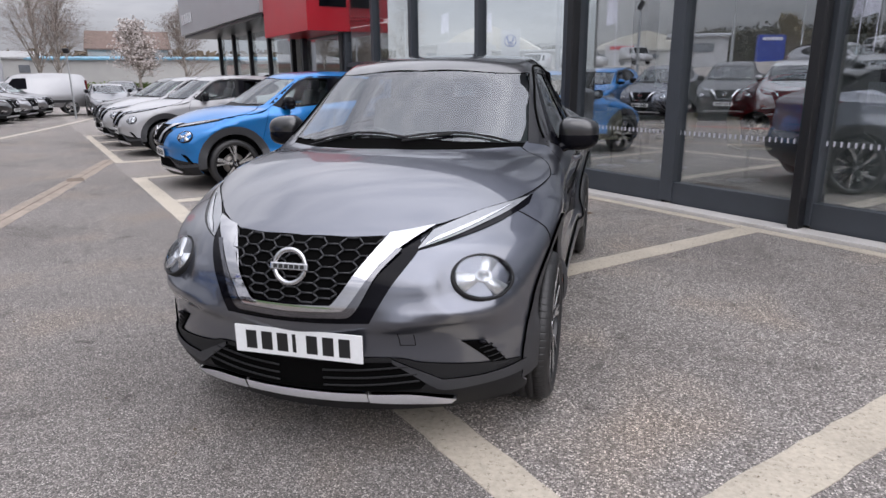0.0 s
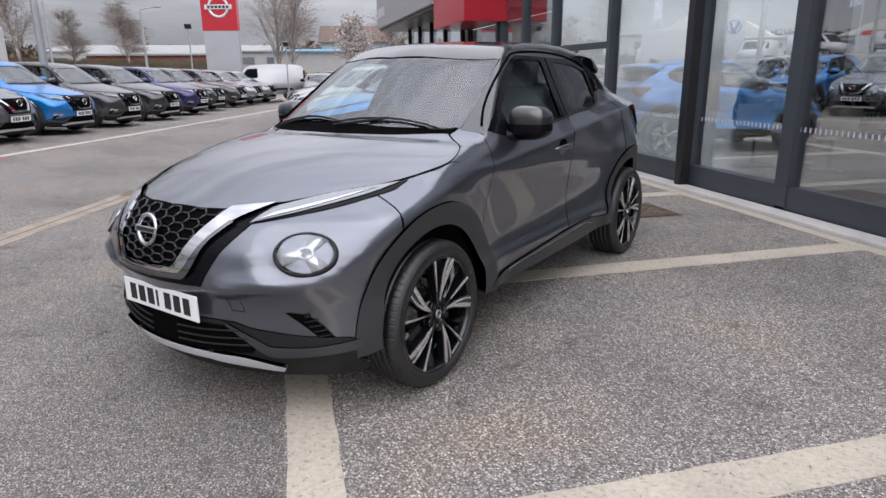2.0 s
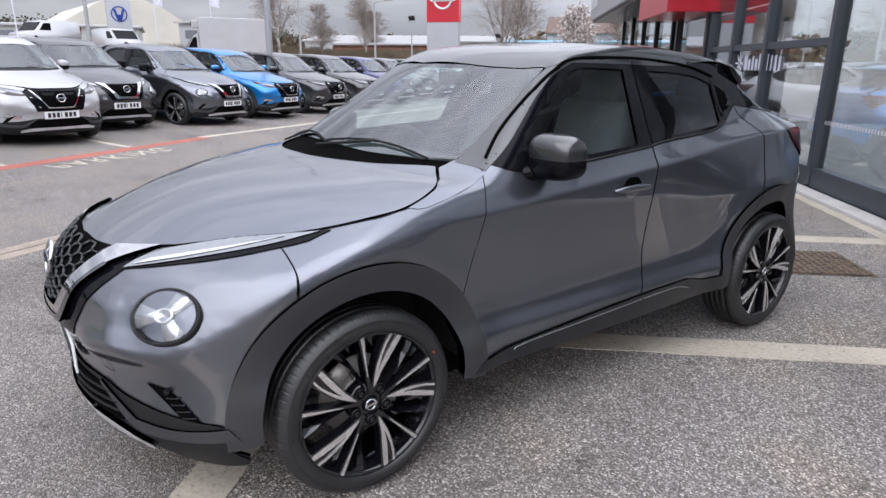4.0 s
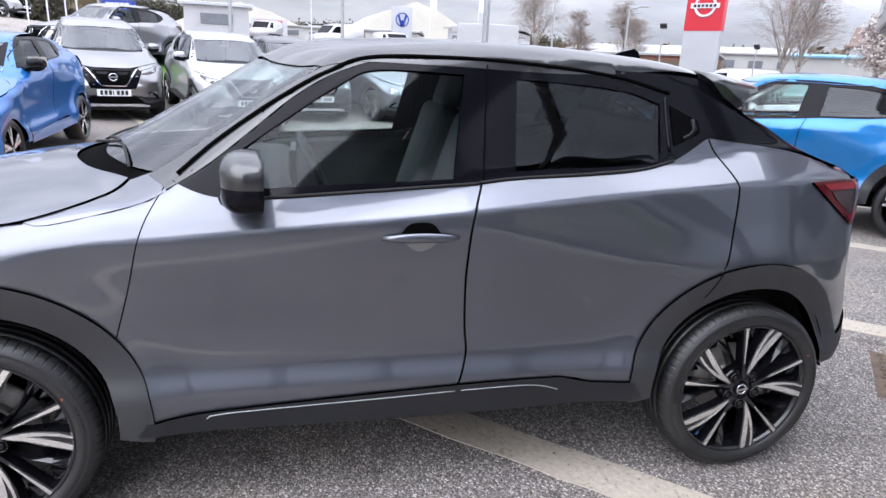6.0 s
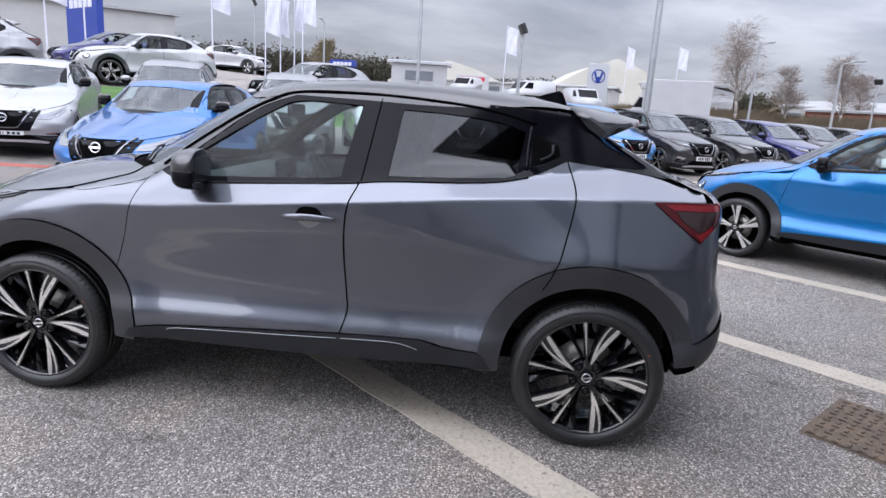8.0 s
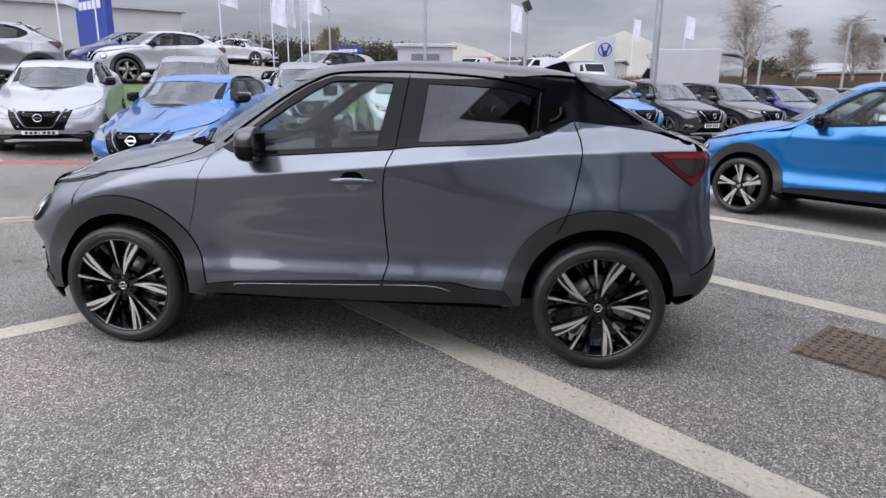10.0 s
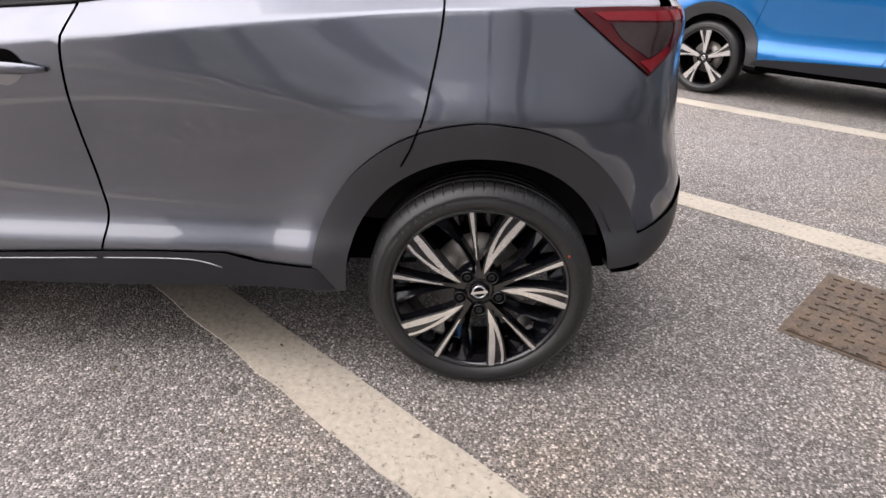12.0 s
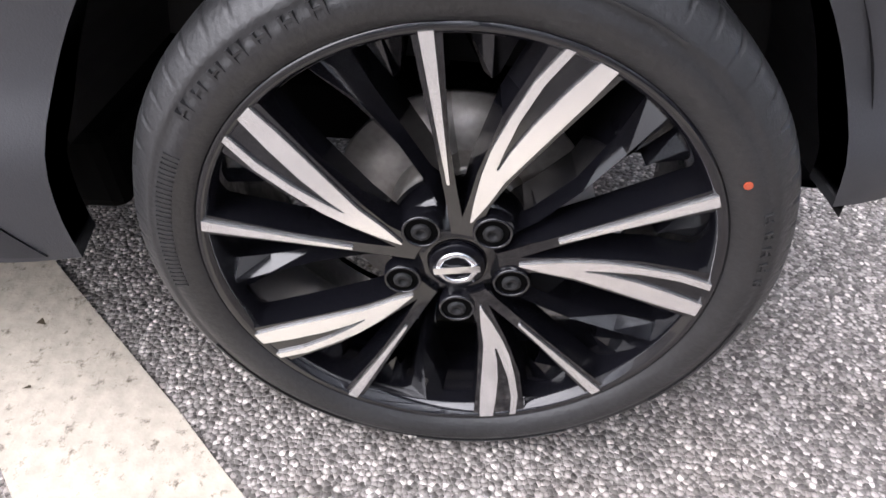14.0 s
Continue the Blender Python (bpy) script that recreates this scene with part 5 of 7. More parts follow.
                for a, b in zip(hexa, hexa[1:]):
                    if inside(poly, np.array([a, b])).all():
                        bead(shape, [a, b], "y", .0036, .013, 4, .03, mesh, 1.8)
        tagged(put(mesh, "honeycomb", "clad"), "black honeycomb grille mesh", kind="stuff")
    badge = lathe([(-.004, .068), (.004, .069), (.007, .061), (.004, .052), (-.004, .051)], 40 if fine else 16)
    bmesh.ops.rotate(badge, cent=(0, 0, 0), matrix=Matrix.Rotation(radians(-90), 3, "Z"), verts=badge.verts)
    box((.148, .012, .026), (0, -.004, 0), .004 if fine else 0, badge)
    pp, nn = lay(shape, "y", np.array([(0.0, .79 if lamps == "round" else .755)]), .034)
    bmesh.ops.rotate(badge, cent=(0, 0, 0), matrix=Matrix.Rotation(radians(-14), 3, "X"), verts=badge.verts)
    bmesh.ops.translate(badge, vec=pp[0], verts=badge.verts)
    badge = put(badge, "badge", "chrome")
    if fine:
        letters = bmesh.new()
        for k in range(6):
            box((.0145, .002, .014), (-.052 + .0208 * k, -.0108, 0), 0, letters)
        bmesh.ops.rotate(letters, cent=(0, 0, 0), matrix=Matrix.Rotation(radians(-14), 3, "X"), verts=letters.verts)
        bmesh.ops.translate(letters, vec=pp[0], verts=letters.verts)
        put(letters, "badge_letters", "ink", parent=badge)
    # number plate with its characters as bars
    pp, nn = lay(shape, "y", np.array([(0.0, .505)]), .012)
    plate = box((.52, .008, .111), (0, pp[0][1], .505), .003)
    pl = put(plate, "number_plate", "plate")
    for i, x in enumerate((-.19, -.125, -.06, -.012, .06, .125, .19)):
        put(box((.044 if i != 3 else .014, .002, .072), (x, pp[0][1] - .0046, .505)), "character_bar", "ink", parent=pl)
    # lamps
    if lamps == "round":
        drl = ring([(.41, .842), (.448, .899)], [(.448, .899), (.57, .936), (.67, .953), (.765, .966)], [(.765, .966), (.76, .94), (.72, .92)], [(.72, .92), (.63, .888), (.41, .842)], gap=eg)
        a, b = panel("running_lamp", drl, "y", "gloss", .004, .008, pair=True)
        inner = ring([(.422, .848), (.453, .896)], [(.453, .896), (.57, .931), (.67, .949), (.752, .961)], [(.752, .961), (.69, .925), (.56, .882), (.422, .848)], gap=eg)
        for ob, i in zip((a, b), panel("light_bar", inner, "y", "bar", .008, .004, pair=True)):
            i.parent = ob
        led = ring([(.445, .858), (.475, .876)], [(.475, .876), (.58, .906), (.70, .944)], [(.70, .944), (.58, .896), (.445, .858)], gap=eg)
        for ob, i in zip((a, b), panel("led_strip", led, "y", "lamp", .011, .003, pair=True)):
            i.parent = ob
        pp, nn = lay(shape, "y", np.array([(.655, .745)]), 0)
        c, nv = Vector(pp[0]), Vector(nn[0])
        turn = Matrix.Translation(c - nv * .002) @ nv.to_track_quat("X", "Z").to_matrix().to_4x4() @ Matrix.Diagonal((1, 1.2, .88, 1))
        R = .099
        n = 48 if fine else 16
        bez = lathe([(-.05, R + .006), (.000, R + .006), (.005, R + .003), (.005, R - .003), (-.02, R - .007)], n)
        bez.transform(turn)
        hl = put(bez, "headlamp", "trim", flip=False)
        bow = lathe([(.004, R - .005), (-.02, R * .8), (-.035, R * .5), (-.04, .001)], n)
        bow.transform(turn)
        put(bow, "reflector", "gloss", parent=hl)
        star = bmesh.new()
        for ang in (62, 188, 305):
            w = 29 if ang == 188 else 19
            o = [polar(.012, ang - 90), polar(.03, ang - 38), polar(R * .9, ang - w), polar(R * .93, ang), polar(R * .9, ang + w), polar(.03, ang + 38), polar(.012, ang + 90)]
            blade(o, -.03, .004, star, .9)
        lathe([(.000, .030), (.010, .028), (.012, .024), (.004, .020), (-.004, .004)], 24, bm=star)
        star.transform(turn)
        put(star, "light_unit", "lamp", parent=hl)
        dome = lathe([(.012, R - .002), (.022, R * .75), (.028, R * .4), (.030, .001)], n)
        dome.transform(turn)
        put(dome, "lens", "lens", parent=hl)
        for ob in [hl, *hl.children]:
            data = ob.data.copy()
            data.transform(Matrix.Diagonal((-1, 1, 1, 1)))
            data.flip_normals()
            twin = new("headlamp" if ob == hl else ob.name.split(".")[0], data)
            if ob == hl:
                twin.parent, hl2 = car, twin
            else:
                twin.parent = hl2
    else:
        dz = .0 if tall > .9 else .055
        drl = ring([(.43, .80 - dz), (.46, .865 - dz)], [(.46, .865 - dz), (.62, .895 - dz), (.755, .925 - dz)], [(.755, .925 - dz), (.765, .89 - dz), (.72, .84 - dz)], [(.72, .84 - dz), (.60, .80 - dz), (.43, .80 - dz)], gap=eg)
        a, b = panel("headlamp", drl, "y", "smoked" if tall > .9 else "bar", .004, .008, pair=True)
        inner = ring([(.45, .815 - dz), (.475, .858 - dz)], [(.475, .858 - dz), (.62, .882 - dz), (.73, .905 - dz)], [(.73, .905 - dz), (.62, .85 - dz), (.45, .815 - dz)], gap=eg)
        for ob, i in zip((a, b), panel("light_unit", inner, "y", "bar", .007, .003, pair=True)):
            i.parent = ob
        panel("fog_trim", [[(.52, .50), (.70, .53)], [(.70, .53), (.72, .47)], [(.72, .47), (.55, .45)], [(.55, .45), (.52, .50)]], "y", "chrome", .005, .004, pair=True)
    # arches, sills
    if cladding:
        for c, rin, a0, a1 in ((FA, ri, -6, 188), (RA, ri + .004, 6, 184)):
            o = ring(arc(c, ro + .004, a0, a1, 24), [arc(c, ro + .004, a1, a1, 1)[0], arc(c, rin, a1, a1, 1)[0]], arc(c, rin, a1, a0, 24), [arc(c, rin, a0, a0, 1)[0], arc(c, ro + .004, a0, a0, 1)[0]], gap=eg)
            panel("arch_trim", o, "x", "clad", .010, .05, pair=True)
        panel("side_sill", [Y((.455, .335), (.485, .378)), Y((.485, .378), (.68, .398), (1.49, .438), (1.87, .446)), Y((1.87, .446), (1.99, .42), (2.15, .417)), Y((2.15, .417), (2.20, .345)), Y((2.20, .345), (1.3, .325), (.455, .335))], "x", "sill", .012, .03, pair=True)
        if fine:
            put(bead(shape, Y((.66, .378), (.72, .392), (1.2, .407), (1.48, .418)), "x", .0022, .014), "sill_strip", "steel", flip=True)
            put(bead(shape, Y((1.50, .419), (1.72, .424), (1.80, .417), (1.86, .40)), "x", .0022, .014), "sill_strip", "steel", flip=True)
    else:
        for c, rin in ((FA, ri), (RA, ri)):
            o = ring(arc(c, ro + .003, 0, 180, 24), [(c[0] - ro - .003, c[1]), (c[0] - rin, c[1])], arc(c, rin, 180, 0, 24), [(c[0] + rin, c[1]), (c[0] + ro + .003, c[1])], gap=eg)
            panel("arch_trim", o, "x", paint, .002, .03, pair=True)
        panel("side_sill", [Y((.455, .30), (.485, .378)), Y((.485, .378), (1.2, .42), (1.99, .42), (2.15, .417)), Y((2.15, .417), (2.20, .30)), Y((2.20, .30), (1.3, .29), (.455, .30))], "x", paint, .004, .03, pair=True)
    # tail
    p, _ = lay(shape, "x", np.array([(tail_y, z) for z in (.52, .7, .9, 1.05, 1.19)]))
    te = [(math.atan2(a[0], a[1] - TAIL_AT), a[2]) for a in p]
    panel("tailgate", ring(te, [te[-1], (0, 1.19), (-te[-1][0], 1.19)], [(-x, z) for x, z in te[::-1]], [(-te[0][0], .52), (0, .52), te[0]], gap=eg), "b", paint)
    panel("tailgate_ledge", ring([(-.55, 2.965 * sy), (0, 3.015 * sy), (.55, 2.965 * sy)], [(.55, 2.965 * sy), (.60, 3.05 * sy)], [(.60, 3.05 * sy), (.59, 3.11 * sy), (.5, 3.165 * sy), (.3, 3.21 * sy), (0, 3.225 * sy), (-.3, 3.21 * sy), (-.5, 3.165 * sy), (-.59, 3.11 * sy), (-.60, 3.05 * sy)], [(-.60, 3.05 * sy), (-.55, 2.965 * sy)], gap=eg), "z", paint, .001)
    rb = arc(RA, ro + .002, 18, -4, 5)
    p, _ = lay(shape, "x", np.array(rb))
    rl = [(math.atan2(a[0], a[1] - TAIL_AT), a[2]) for a in p]
    te0 = (te[0][0] - .03, .60)
    panel("rear_bumper", ring([(te[0][0] + .03, .50), (te[0][0] - .1, .545), (.55, .60)], [(.55, .60), (0, .60), (-.55, .60)], [(-.55, .60), (-te[0][0] + .1, .545), (-te[0][0] - .03, .50)], [(-te[0][0] - .03, .50), (-rl[-1][0], rl[-1][1] - .03)], [(-rl[-1][0], rl[-1][1] - .03), (-.5, .28), (0, .27), (.5, .28), (rl[-1][0], rl[-1][1] - .03)], [(rl[-1][0], rl[-1][1] - .03), (te[0][0] + .03, .50)], gap=eg), "b", "clad", .008)
    tl = ring(Y((2.85, 1.142), (3.0, 1.146), (3.17, 1.143)), Y((3.17, 1.143), (3.15, 1.06), (3.07, .975)), Y((3.07, .975), (2.97, 1.05), (2.85, 1.142)), gap=eg)
    a, b = panel("tail_lamp", tl, "x", "tail", .008, .012, pair=True, plabel="red and smoked tail lamp")
    mid = ring(Y((2.95, 1.108), (3.13, 1.108)), Y((3.13, 1.108), (3.11, 1.05), (3.06, 1.02)), Y((3.06, 1.02), (2.98, 1.07), (2.95, 1.108)), gap=eg)
    for ob, i in zip((a, b), panel("smoked_lens", mid, "x", "smoked", .011, .002, pair=True)):
        i.parent = ob
    if fine:
        for rr_ in (ring(Y((2.90, 1.134), (3.02, 1.137), (3.155, 1.135)), Y((3.155, 1.135), (3.145, 1.112)), Y((3.145, 1.112), (2.935, 1.114)), Y((2.935, 1.114), (2.90, 1.134)), gap=eg),
                    ring(Y((3.065, 1.018), (3.115, 1.05)), Y((3.115, 1.05), (3.125, 1.035), (3.07, .985)), Y((3.07, .985), (3.035, 1.012)), Y((3.035, 1.012), (3.065, 1.018)), gap=eg)):
            for ob, i in zip((a, b), panel("red_band", rr_, "x", "band", .0115, .002, pair=True)):
                i.parent = ob
    if short:
        sp = bmesh.new()
        ends = ((.552, (2.50, 1.494), (2.56, 1.478), (2.640, 1.426), (2.650, 1.413), (2.632, 1.395), (2.56, 1.435)),
                (.52, (2.485, 1.512), (2.58, 1.503), (2.690, 1.463), (2.700, 1.449), (2.650, 1.398), (2.56, 1.435)),
                (.47, (2.475, 1.524), (2.60, 1.515), (2.765, 1.474), (2.775, 1.460), (2.665, 1.402), (2.56, 1.435)),
                (.41, (2.47, 1.532), (2.62, 1.522), (2.805, 1.479), (2.812, 1.465), (2.68, 1.406), (2.56, 1.435)),
                (.22, (2.46, 1.545), (2.64, 1.532), (2.845, 1.489), (2.850, 1.475), (2.69, 1.414), (2.56, 1.44)),
                (0.0, (2.46, 1.549), (2.65, 1.536), (2.862, 1.494), (2.867, 1.480), (2.70, 1.418), (2.56, 1.44)))
        rows = []
        for x, *sec in [(-e[0], *e[1:]) for e in ends] + list(ends[-2::-1]):
            rows.append([sp.verts.new((x, *q)) for q in sec])
        for a, b in zip(rows, rows[1:]):
            for j in range(6):
                sp.faces.new((a[j], b[j], b[(j + 1) % 6], a[(j + 1) % 6])).smooth = j < 2
        sp.faces.new(rows[0])
        sp.faces.new(rows[-1][::-1])
        bmesh.ops.recalc_face_normals(sp, faces=sp.faces)
        spo = put(sp, "roof_spoiler", "black" if roof == "gloss" else paint)
        put(extrude([(2.29, 1.560), (2.50, 1.536), (2.47, 1.602), (2.45, 1.614), (2.39, 1.598)], -.012, .012), "aerial_fin", "gloss")
        if fine:
            put(box((.30, .012, .012), (0, 2.862, 1.484), .003), "brake_light", "tail", parent=spo)
            put(seam(shape, [(2.475, 1.285), (2.512, 1.15), (2.475, .92), (2.455, .845)], "x", .006, .0012), "shut_line", "void", flip=True)
    # mirrors
    cap, low_c = bmesh.new(), bmesh.new()
    for bm, z0, sz, mat in ((cap, 1.175, .075, mirror or paint), (low_c, 1.14, .07, "gloss")):
        bmesh.ops.create_icosphere(bm, subdivisions=4 if fine else 2, radius=1)
        for v in bm.verts:
            x, y, z = v.co
            pw = lambda q: math.copysign(abs(q) ** .72, q)
            v.co = (.895 + pw(x) * .108, .825 + (min(pw(y), .35)) * .085 + (x * .015), z0 - .008 + pw(z) * sz * (1 - .15 * x) + (0 if mat != "gloss" else 0))
        smooth(bm)
    for v in low_c.verts:
        v.co.z = min(v.co.z, 1.158)
    if tall < .9:
        for bm in (cap, low_c):
            for v in bm.verts:
                v.co = Vector((.885, .82, 1.12)) + (v.co - Vector((.895, .82, 1.15))) * .82
    rod((.78, .74, 1.075), (.86, .81, 1.10), .032, .030, 10, low_c)
    put(cap, "mirror_cap", mirror or paint, flip=True)
    put(low_c, "mirror_foot", "gloss", flip=True)
    mg = box((.19, .003, .11), (.895, .859, 1.155), 0)
    put(mg, "mirror_glass", "chrome", flip=True)
    # handles
    if fine:
        hand = bmesh.new()
        q = np.array([(1.215 + .25 * i / 10, .972 + .006 * math.sin(i / 10 * 3.14)) for i in range(11)])
        pp, nn = lay(shape, "x", q, .026)
        rings_ = []
        for i in range(11):
            w = .016 * (1 - .6 * abs(i / 5 - 1) ** 3)
            drop = .022 * abs(i / 5 - 1) ** 4
            rings_.append([hand.verts.new((pp[i][0] - drop + .008 * math.cos(a), pp[i][1], pp[i][2] + w * math.sin(a))) for a in [2 * math.pi * j / 10 for j in range(10)]])
        for a, b in zip(rings_, rings_[1:]):
            for j in range(10):
                hand.faces.new((a[j], a[(j + 1) % 10], b[(j + 1) % 10], b[j])).smooth = True
        hand.faces.new(rings_[0])
        hand.faces.new(rings_[-1])
        bmesh.ops.recalc_face_normals(hand, faces=hand.faces)
        h = put(hand, "door_handle", paint, flip=True)
        # cup's hollow lies flat: upper half black for its shade, lower half silver
        cup = ring([(1.275, .985), (1.30, 1.015), (1.34, 1.022), (1.38, 1.015), (1.405, .985)], [(1.405, .985), (1.275, .985)], gap=.01)
        panel("handle_cup", cup, "x", "void", .0015, 0, pair=True)
        cup = ring([(1.29, .955), (1.31, .935), (1.34, .925), (1.37, .935), (1.395, .955)], [(1.395, .955), (1.29, .955)], gap=.01)
        panel("handle_cup", cup, "x", "silver", .0015, 0, pair=True)
        qh = ring([(2.315, 1.395), (2.43, 1.345)], [(2.43, 1.345), (2.435, 1.305), (2.40, 1.285), (2.31, 1.255)], [(2.31, 1.255), (2.315, 1.395)], gap=.02)
        panel("handle_pocket", qh, "x", "void", .006, .004, pair=True)
        put(bead(shape, [(2.40, 1.345), (2.405, 1.31), (2.385, 1.29), (2.345, 1.275)], "x", .011, .012, 8), "rear_door_handle", "gloss", flip=True)
        put(bead(shape, Y((2.30, 1.43), (2.292, 1.33), (2.29, 1.235)), "x", .008, .002, 6), "window_divider", "gloss", flip=True)
        put(bead(shape, Y((1.60, 1.51), (1.578, 1.33), (1.556, 1.145)), "x", .004, .001, 6), "pillar_gap", "void", flip=True)
        put(bead(shape, belt_a[1:] + belt_b[1:-1], "x", .006, .002, 6), "belt_moulding", "trim", flip=True)
        put(bead(shape, Y((.60, 1.145), (.7, 1.232), (.81, 1.313), (.93, 1.393), (1.06, 1.466), (1.2, 1.516), (1.5, 1.528), (1.8, 1.518), (2.1, 1.49), (2.32, 1.44)), "x", .007, .004, 6), "roof_seal", "void", flip=True)
        put(seam(shape, bon[3:], "z", .0045, .0045), "shut_line", "void", flip=True)
        put(seam(shape, door_a + low_a[1:], "x", .014, -.003), "shut_line", "void", flip=True)
        put(seam(shape, [(.47, -.505), (.335, -.635), (.20, -.69), (0, -.712)], "z", .007, .0046), "shut_line", "void", flip=True)
        put(seam(shape, shut, "x", .005, .0015), "shut_line", "void", flip=True)
        put(seam(shape, [(2.452, .845), (2.43, .79), (2.40, .735)], "x", .006, .0115), "shut_line", "void", flip=True)
        sq = [(.375, .558), (.428, .556), (.430, .503), (.377, .505), (.375, .558)]
        for a, b in zip(sq, sq[1:]):
            put(seam(shape, [a, b], "y", .003, .001), "shut_line", "void")
        # wipers
        for x0, x1, y0, y1 in ((.08, .58, .27, .455), (-.45, .10, .345, .262)):
            q = [(x0 + (x1 - x0) * i / 4, y0 + (y1 - y0) * i / 4 - .025 + .012 * math.sin(i / 4 * 3.1)) for i in range(5)]
            wp = put(bead(shape, q, "z", .0055, .010), "wiper_blade", "trim")
            pp, nn = lay(shape, "z", np.array(q), .014)
            put(rod(pp[2], pp[0] - np.array([0, .045, .018]), .006, .005, 6), "wiper_arm", "trim", parent=wp)
        # rain sensor and mirror inside the screen
        pp, nn = lay(shape, "z", np.array([(0, .90)]), -.05)
        put(box((.13, .05, .04), pp[0], .01), "sensor_box", "cabin")
        put(box((.24, .03, .065), pp[0] + np.array([0, .07, -.07]), .012), "rear_view_mirror", "cabin")
    # under the skin: floor, wheel housings, inner doors
    put(box((1.38, 1.74 * sy, .13), (0, 1.31 * sy, .315), .02), "underbody", "void")
    put(box((.98, 3.70 * sy, .12), (0, 1.25 * sy, .31), .02), "subframe", "void")
    put(box((1.2, .03, .5), (0, .02, float(t(.02)) - .40)), "bulkhead", "void")
    put(box((1.44, .03, .5), (0, .50 * sy, float(t(.16)) - .36)), "firewall", "void")
    for hub in (FA, RA):
        o = [(hub[0] + (ro - .07) * math.cos(radians(a)), hub[1] + (ro - .07) * math.sin(radians(a))) for a in range(2, 173, 5)]
        for s in (-1, 1):
            wells = bmesh.new()
            a = [wells.verts.new((s * .79, *q)) for q in o]
            b = [wells.verts.new((s * .50, *q)) for q in o]
            for i in range(len(o) - 1):
                wells.faces.new((a[i], a[i + 1], b[i + 1], b[i]))
            wells.faces.new(b)
            put(wells, "wheel_housing", "trim")
    inner = ring(Y((.55, 1.10), (.81, 1.08), (1.47, 1.12), (2.12, 1.17), (2.45, 1.24)), Y((2.45, 1.24), (2.38, 1.0), (2.18, .86), (2.05, .42)), Y((2.05, .42), (.58, .42)), Y((.58, .42), (.55, 1.10)), gap=.06)
    panel("door_card", inner, "x", "cabin", -.05, .0, pair=True, g=.1)
    put(box((1.2, .75 * sy, .05), (0, 2.72 * sy, .95)), "parcel_shelf", "cabin")
    # cabin
    dash = box((1.38, .40, .20), (0, .72 * sy, .97), .06, seg=3)
    put(smooth(dash), "dashboard", "cabin")
    if fine:
        put(box((.30, .03, .17), (0, .93, 1.06), .01), "display_screen", "gloss")
    sw = bmesh.new()
    s = -1 if right_hand else 1
    n = 32 if fine else 12
    tilt = Matrix.Translation((.37 * s, 1.03 * sy, .99)) @ Matrix.Rotation(radians(-65), 4, "X")
    rg = [[tilt @ Vector(((.18 + .015 * math.cos(b)) * math.cos(a), (.18 + .015 * math.cos(b)) * math.sin(a), .015 * math.sin(b))) for b in [2 * math.pi * j / 8 for j in range(8)]] for a in [2 * math.pi * i / n for i in range(n)]]
    vv = [[sw.verts.new(c) for c in r] for r in rg]
    for i in range(n):
        for j in range(8):
            sw.faces.new((vv[i][j], vv[(i + 1) % n][j], vv[(i + 1) % n][(j + 1) % 8], vv[i][(j + 1) % 8])).smooth = True
    for a in (0, 180, 270):
        rod(tilt @ Vector((0, 0, -.01)), tilt @ Vector((.18 * math.cos(radians(a)), .18 * math.sin(radians(a)), 0)), .022, .014, 8, sw)
    put(sw, "steering_wheel", "cabin")
    for x, y, wide in ((-.37, 1.45, .50), (.37, 1.45, .50), (0, 2.26, 1.10)):
        y *= sy
        lo_z = float(t(1.5 * sy)) - 1.602
        seat = put(smooth(box((wide, .52, .16), (x, y - .22, .72), .05, seg=3)), "seat", "cloth")
        tl_ = Matrix.Rotation(radians(-18), 4, "X")
        put(smooth(box((wide - .02, .14, .62), (x, y + .12, 1.02 + lo_z), .05, turn=tl_, seg=3)), "backrest", "cloth", parent=seat)
        for hx in ((x,) if wide < 1 else (-.38, .38)):
            put(smooth(box((.26, .10, .19), (hx, y + .235, 1.385 + lo_z * 1.25), .04, turn=tl_, seg=3)), "headrest", "cloth", parent=seat)
    # wheels
    wx = (.873 if fine else .865) * shape.wide
    for y in (0, B):
        for s in (1, -1):
            build_wheel(car, (s * wx, y, shape.tyre), s, fine, wheel, shape.tyre, shape.tyre * .787)
    return car


def Yx(pts, sy):
    return [(x, y * sy) for x, y in pts]




# ---- the cars ----
COMPACT = Shape()
hero = build_car(COMPACT, "grey", "grey_crossover", "gunmetal grey crossover with black roof, parked askew over bay lines", fine=True, mirror="black")

# other cars of the same make, plainer
SUV = Shape(base=2.65,
            top=curve((-.86, .82), (-.78, .885), (-.62, .945), (-.45, .985), (-.2, 1.04), (.05, 1.085), (.16, 1.11), (.5, 1.30), (.86, 1.505), (1.0, 1.555), (1.3, 1.59),
                      (1.8, 1.60), (2.4, 1.575), (2.8, 1.53), (3.05, 1.40), (3.25, 1.20), (3.4, 1.13)),
            cabin=curve((0, .79), (.5, .80), (1.6, .81), (2.4, .79), (3.0, .74)), arch_r=.46, lamp=0.0)
HATCH = Shape(lamp=0.0, base=2.53, arch_r=.41, tyre=.312, arch_z=.335, wide=.975,
              top=curve((-.84, .78), (-.75, .845), (-.62, .885), (-.45, .92), (-.2, .97), (.05, 1.015), (.16, 1.04), (.5, 1.215), (.86, 1.40), (1.0, 1.435), (1.3, 1.455),
                        (1.8, 1.45), (2.3, 1.41), (2.66, 1.34), (2.95, 1.15), (3.2, 1.05), (3.35, 1.0)))

PAINTS = ("grey", "blue", "sky_blue", "white", "silver", "dark", "black", "navy", "red")


